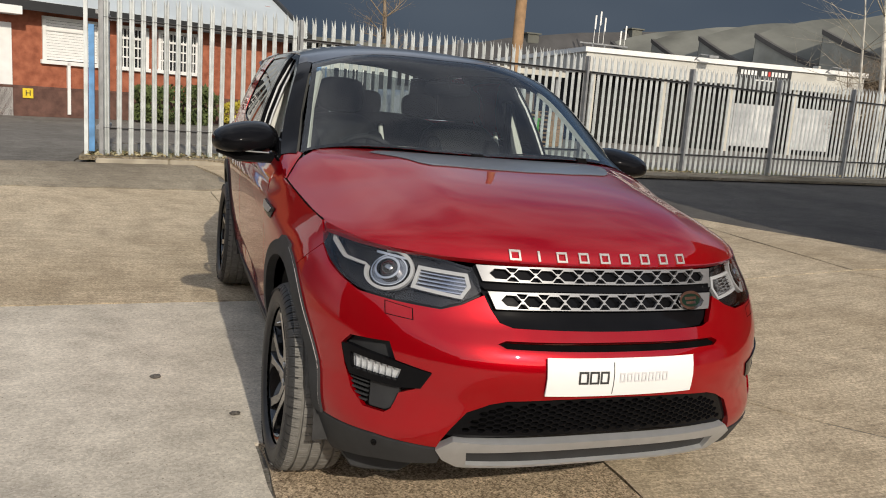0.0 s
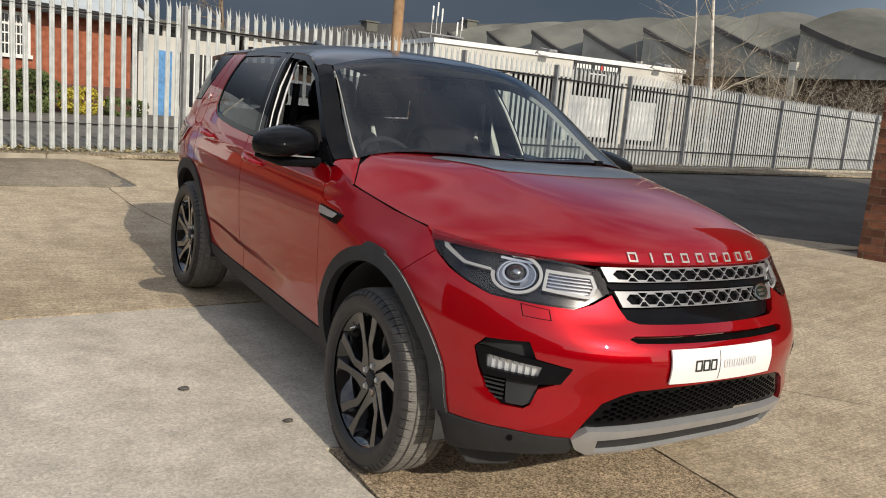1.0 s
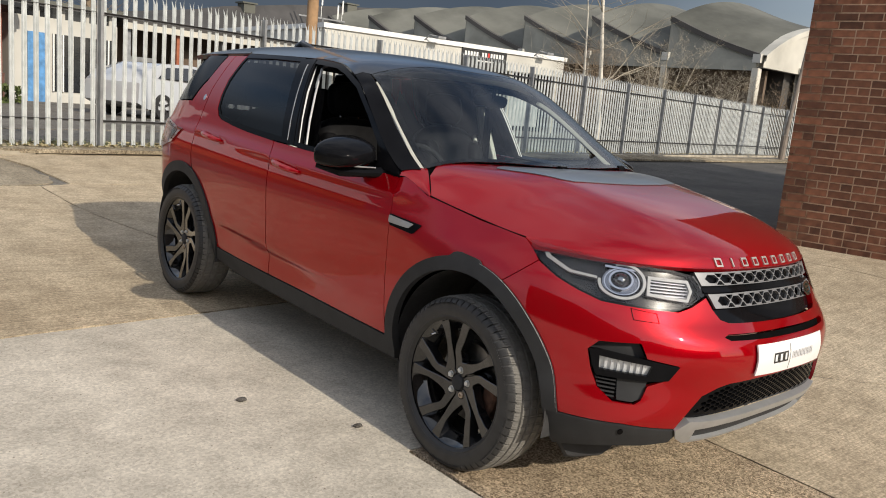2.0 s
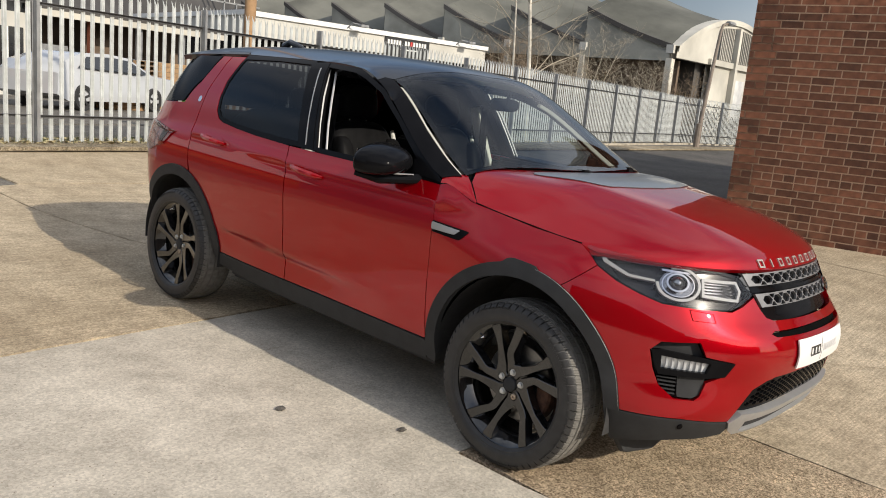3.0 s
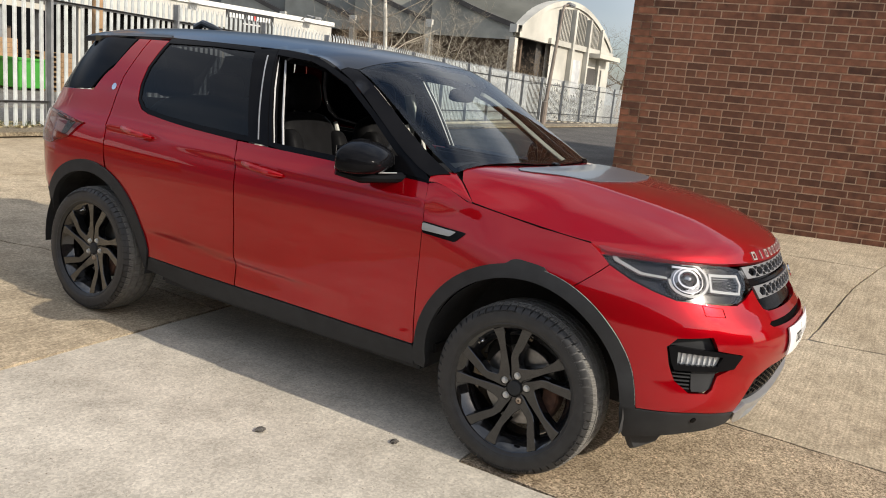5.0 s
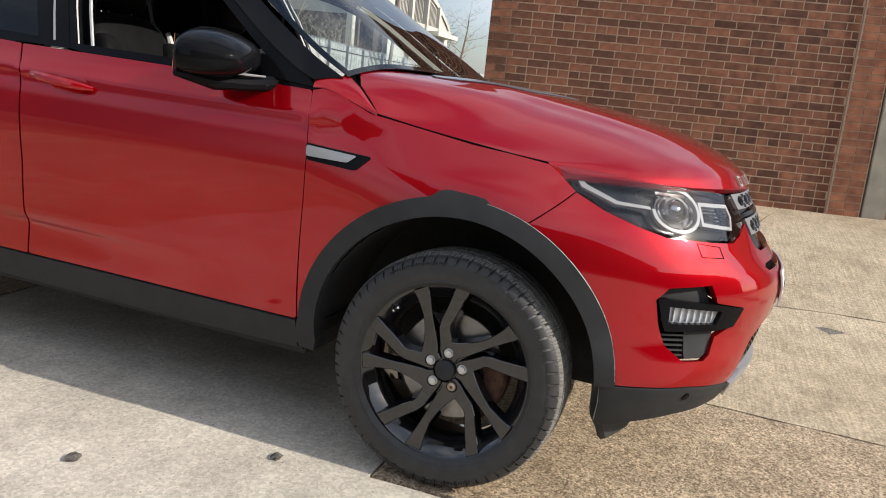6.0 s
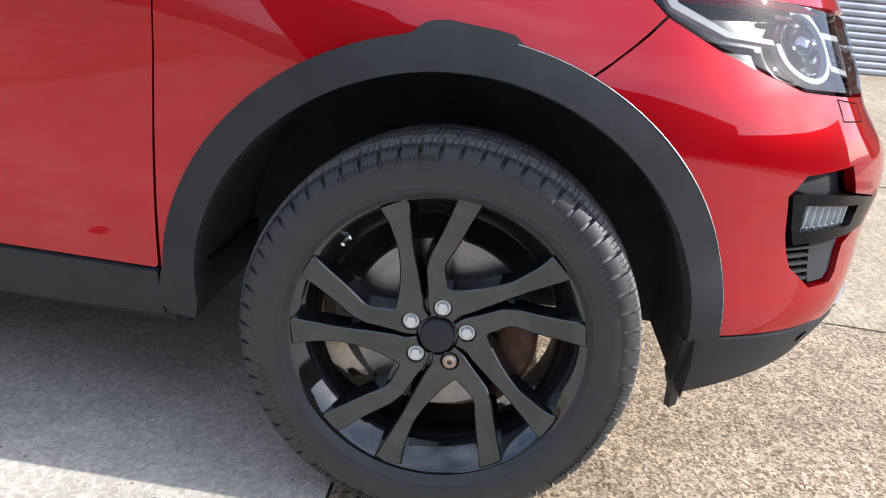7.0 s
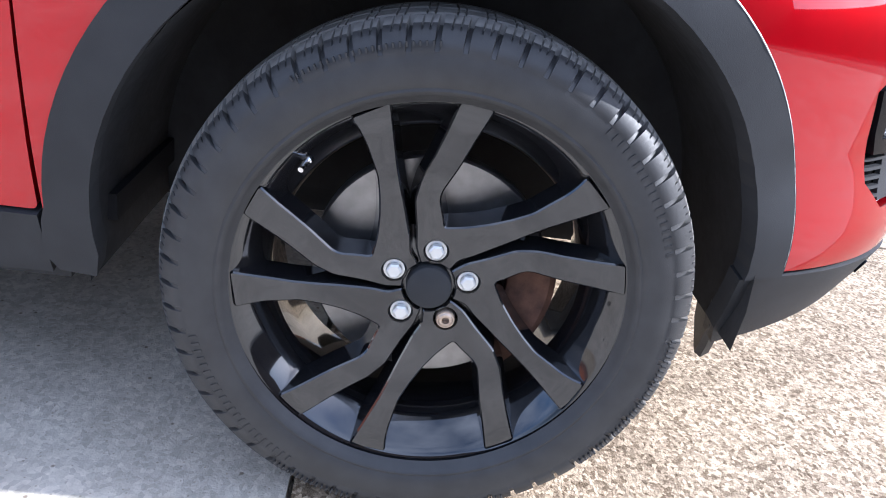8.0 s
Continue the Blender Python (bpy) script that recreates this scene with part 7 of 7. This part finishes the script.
def bare_tree(name, label, x, y, z, height, radius, trunk_mat, twig_mat, seed, stems=1, depth=3, lean=0.0, category="tree"):
    r = random.Random(seed)
    groups = {"birch_tree": "birches behind the fence", "shrub_tree": "bare shrubs behind the fence", "distant_tree": "bare trees in the distance"}
    root = tagged(new(name), label, category, groups[name])
    bm, tw = bmesh.new(), bmesh.new()
    for k in range(stems):
        a = 2 * math.pi * k / max(1, stems) + r.uniform(-.4, .4)
        out = .0 if stems == 1 else .42
        d = Vector((math.cos(a) * out + lean, math.sin(a) * out, 1)).normalized()
        pts, q, v = [], Vector((x, y, z)), d.copy()
        n = 7
        for i in range(n + 1):
            pts.append(q.copy())
            v = (v + Vector((r.gauss(0, .05), r.gauss(0, .05), .06))).normalized()
            q = q + v * height / n
        tube(bm, pts, [radius * (1 - .82 * i / n) for i in range(n + 1)], 8, False)
        for i in range(2, n + 1):
            for _ in range(3):
                side = Vector((r.gauss(0, 1), r.gauss(0, 1), r.uniform(.1, .9))).normalized()
                branch(tw, pts[i].copy(), side, height * .34 * (1.15 - .6 * i / n), radius * (1 - .8 * i / n) * .36, depth - 1, r, .15)
    part("trunk", bm, trunk_mat, root)
    part("crown", tw, twig_mat, root)
    return root


bare_tree("birch_tree", "white-barked bare birch tree behind the fence", 16.65, 13.1, .3, 7.4, .085, BIRCH, PALE_TWIG, 11, 1, 2)
bare_tree("birch_tree", "slim white birch stem leaning behind the fence", 16.35, 13.4, .3, 6.0, .05, BIRCH, PALE_TWIG, 21, 1, 2, -.22)
bare_tree("shrub_tree", "bare pale shrub of many stems behind the fence", 22.8, 15.4, .3, 3.9, .05, PALE_TWIG, PALE_TWIG, 12, 6, 3)
bare_tree("shrub_tree", "bare pale shrub of many stems behind the fence", 28.2, 16.0, .3, 3.2, .045, PALE_TWIG, PALE_TWIG, 13, 6, 3)
bare_tree("shrub_tree", "bare brown shrub behind the fence", 32.5, 16.1, .3, 3.0, .04, TWIG, TWIG, 14, 5, 3)
bare_tree("shrub_tree", "bare brown shrub behind the fence", 18.9, 15.6, .3, 3.0, .04, TWIG, TWIG, 15, 5, 3)
bare_tree("shrub_tree", "bare brown shrub behind the fence", 20.3, 16.8, .3, 3.4, .04, TWIG, TWIG, 16, 5, 3)
bare_tree("shrub_tree", "bare brown shrub behind the fence", 25.6, 17.0, .3, 2.9, .04, TWIG, TWIG, 26, 5, 3)
bare_tree("distant_tree", "bare tree beyond the office roof", 11.4, 45, .3, 8.6, .30, TWIG, TWIG, 17, 1, 3)
bare_tree("distant_tree", "bare tree beyond the factory end", 62, 26, 0, 8, .2, TWIG, TWIG, 18, 1, 3)
bare_tree("distant_tree", "bare tree beyond the factory end", 56, 20.5, 0, 6.5, .16, TWIG, TWIG, 19, 1, 3)
bare_tree("distant_tree", "bare tree beyond the factory end", 70, 24, 0, 8, .2, TWIG, TWIG, 20, 1, 3)

# brown scrub along the far side of the fence
SCRUB = material("brown_scrub", (.035, .028, .016), .9, 0, .4, 3, second=(.085, .068, .04), Specular_IOR_Level=.1)
r_ = random.Random(41)
bm = bmesh.new()
for _ in range(9000):
    x = r_.uniform(17.0, 44.0)
    y = fence_y(x) + r_.uniform(.7, 1.9)
    z = .3 + (1.9 + .35 * math.sin(x * 1.7) + .3 * math.sin(x * .6)) * r_.random() ** .8
    d = Vector((r_.gauss(0, .5), r_.gauss(0, .5), 1)).normalized() * r_.uniform(.10, .32)
    w_ = Vector((r_.gauss(0, 1), r_.gauss(0, 1), 0)).normalized() * r_.uniform(.01, .045)
    c = Vector((x, y, z))
    bm.faces.new([bm.verts.new(p) for p in (c - w_, c + w_, c + d)])
tagged(part("scrub", bm, SCRUB, None, "dense brown scrub behind the palisade fence", True), category="scrub", kind="stuff")

# parked white car behind the fence
CAR_WHITE = material("white_car_paint", (.45, .46, .47), .25, 0, .03, 3, coat=1.0)


def far_car(name, label, m, paint, estate):
    root = tagged(new(name), label, "car")
    root.matrix_world = m
    prof = [(-2.25, .35), (-2.28, .75), (-2.20, .92), (-1.3, 1.0), (-.55, 1.40), (.2, 1.46), (1.2, 1.42 if estate else 1.25), (2.0, 1.05 if not estate else 1.15), (2.22, .9), (2.25, .4), (1.9, .25), (-1.9, .25)]
    bm = bmesh.new()
    rings = []
    for w, k in ((-.90, .96), (-.86, 1.0), (.86, 1.0), (.90, .96)):
        rings.append([bm.verts.new((x, w * (1 if z < 1.0 else 1 - (z - 1.0) * .55), .25 + (z - .25) * k)) for x, z in prof])
    for a, b in zip(rings, rings[1:]):
        for i in range(len(prof)):
            j = (i + 1) % len(prof)
            bm.faces.new((a[i], a[j], b[j], b[i]))
    bm.faces.new(rings[0])
    bm.faces.new(list(reversed(rings[-1])))
    bmesh.ops.recalc_face_normals(bm, faces=bm.faces)
    part("body", bm, paint, root)
    for sg in (-1, 1):
        bm = bmesh.new()
        vs6 = [bm.verts.new((x, sg * (.90 - (z - 1.0) * .50 + .01), z)) for x, z in ((-1.1, 1.02), (-.5, 1.33), (.15, 1.38), (1.1, 1.34), (1.55, 1.06))]
        bm.faces.new(vs6)
        part("side_window", bm, WINDOW, root, "", True)
        for x in (-1.38, 1.38):
            bm = bmesh.new()
            revolve(bm, [(-.1, .2), (-.11, .31), (-.06, .33), (.06, .33), (.11, .31), (.1, .2)], 28)
            bmesh.ops.transform(bm, matrix=Matrix.Translation((x, sg * .82, .33)) @ Matrix.Rotation(radians(90), 4, "Z"), verts=bm.verts)
            wheel = part("wheel", bm, RUBBER, root)
            bm = bmesh.new()
            for k in range(5):
                box(bm, -.03, .03, 0, .2, -.01, .01, 0, Matrix.Translation((x, sg * .90, .33)) @ Matrix.Rotation(2 * math.pi * k / 5, 4, "Y") @ Matrix.Rotation(radians(90), 4, "X"))
            revolve_bm = bm
            part("rim", revolve_bm, RUBBER, wheel, "", True)
    return root


far_car("parked_car", "white saloon car parked beyond the fence", house_frame(6.0, 19.6, .40, 206), CAR_WHITE, True)
BIN_GREEN = material("bright_green_plastic", (.05, .28, .035), .5, 0, .1, 4)
bm = boxes((0, 1.0, 0, .7, .06, .80), (-.03, 1.03, -.03, .73, .80, .88), (.05, .15, .05, .15, 0, .06), (.85, .95, .05, .15, 0, .06), bevel=.02)
green_bin = tagged(part("wheeled_bin", bm, BIN_GREEN, None, "bright green wheeled bin beyond the fence"), category="bin")
green_bin.matrix_world = house_frame(9.3, 20.2, .42, 12)
for k, (x, y, s, h) in enumerate(((6.3, 19.5, 1.2, 1.0), (8.6, 21.0, 1.6, 1.5), (10.6, 20.2, 1.1, 1.2))):
    pal = tagged(new("pallet_stack"), "stack of timber pallets beyond the fence", "pallets", "pallet stacks")
    pal.matrix_world = house_frame(x, y, .42, 20 * k)
    for i in range(int(h / .14)):
        part("pallet", boxes((0, s, 0, 1.0, i * .14, i * .14 + .022), (0, s, 0, .1, i * .14 + .022, i * .14 + .11), (0, s, .45, .55, i * .14 + .022, i * .14 + .11), (0, s, .9, 1.0, i * .14 + .022, i * .14 + .11), (0, s, 0, 1.0, i * .14 + .11, i * .14 + .13)), POLE, pal, "", True)
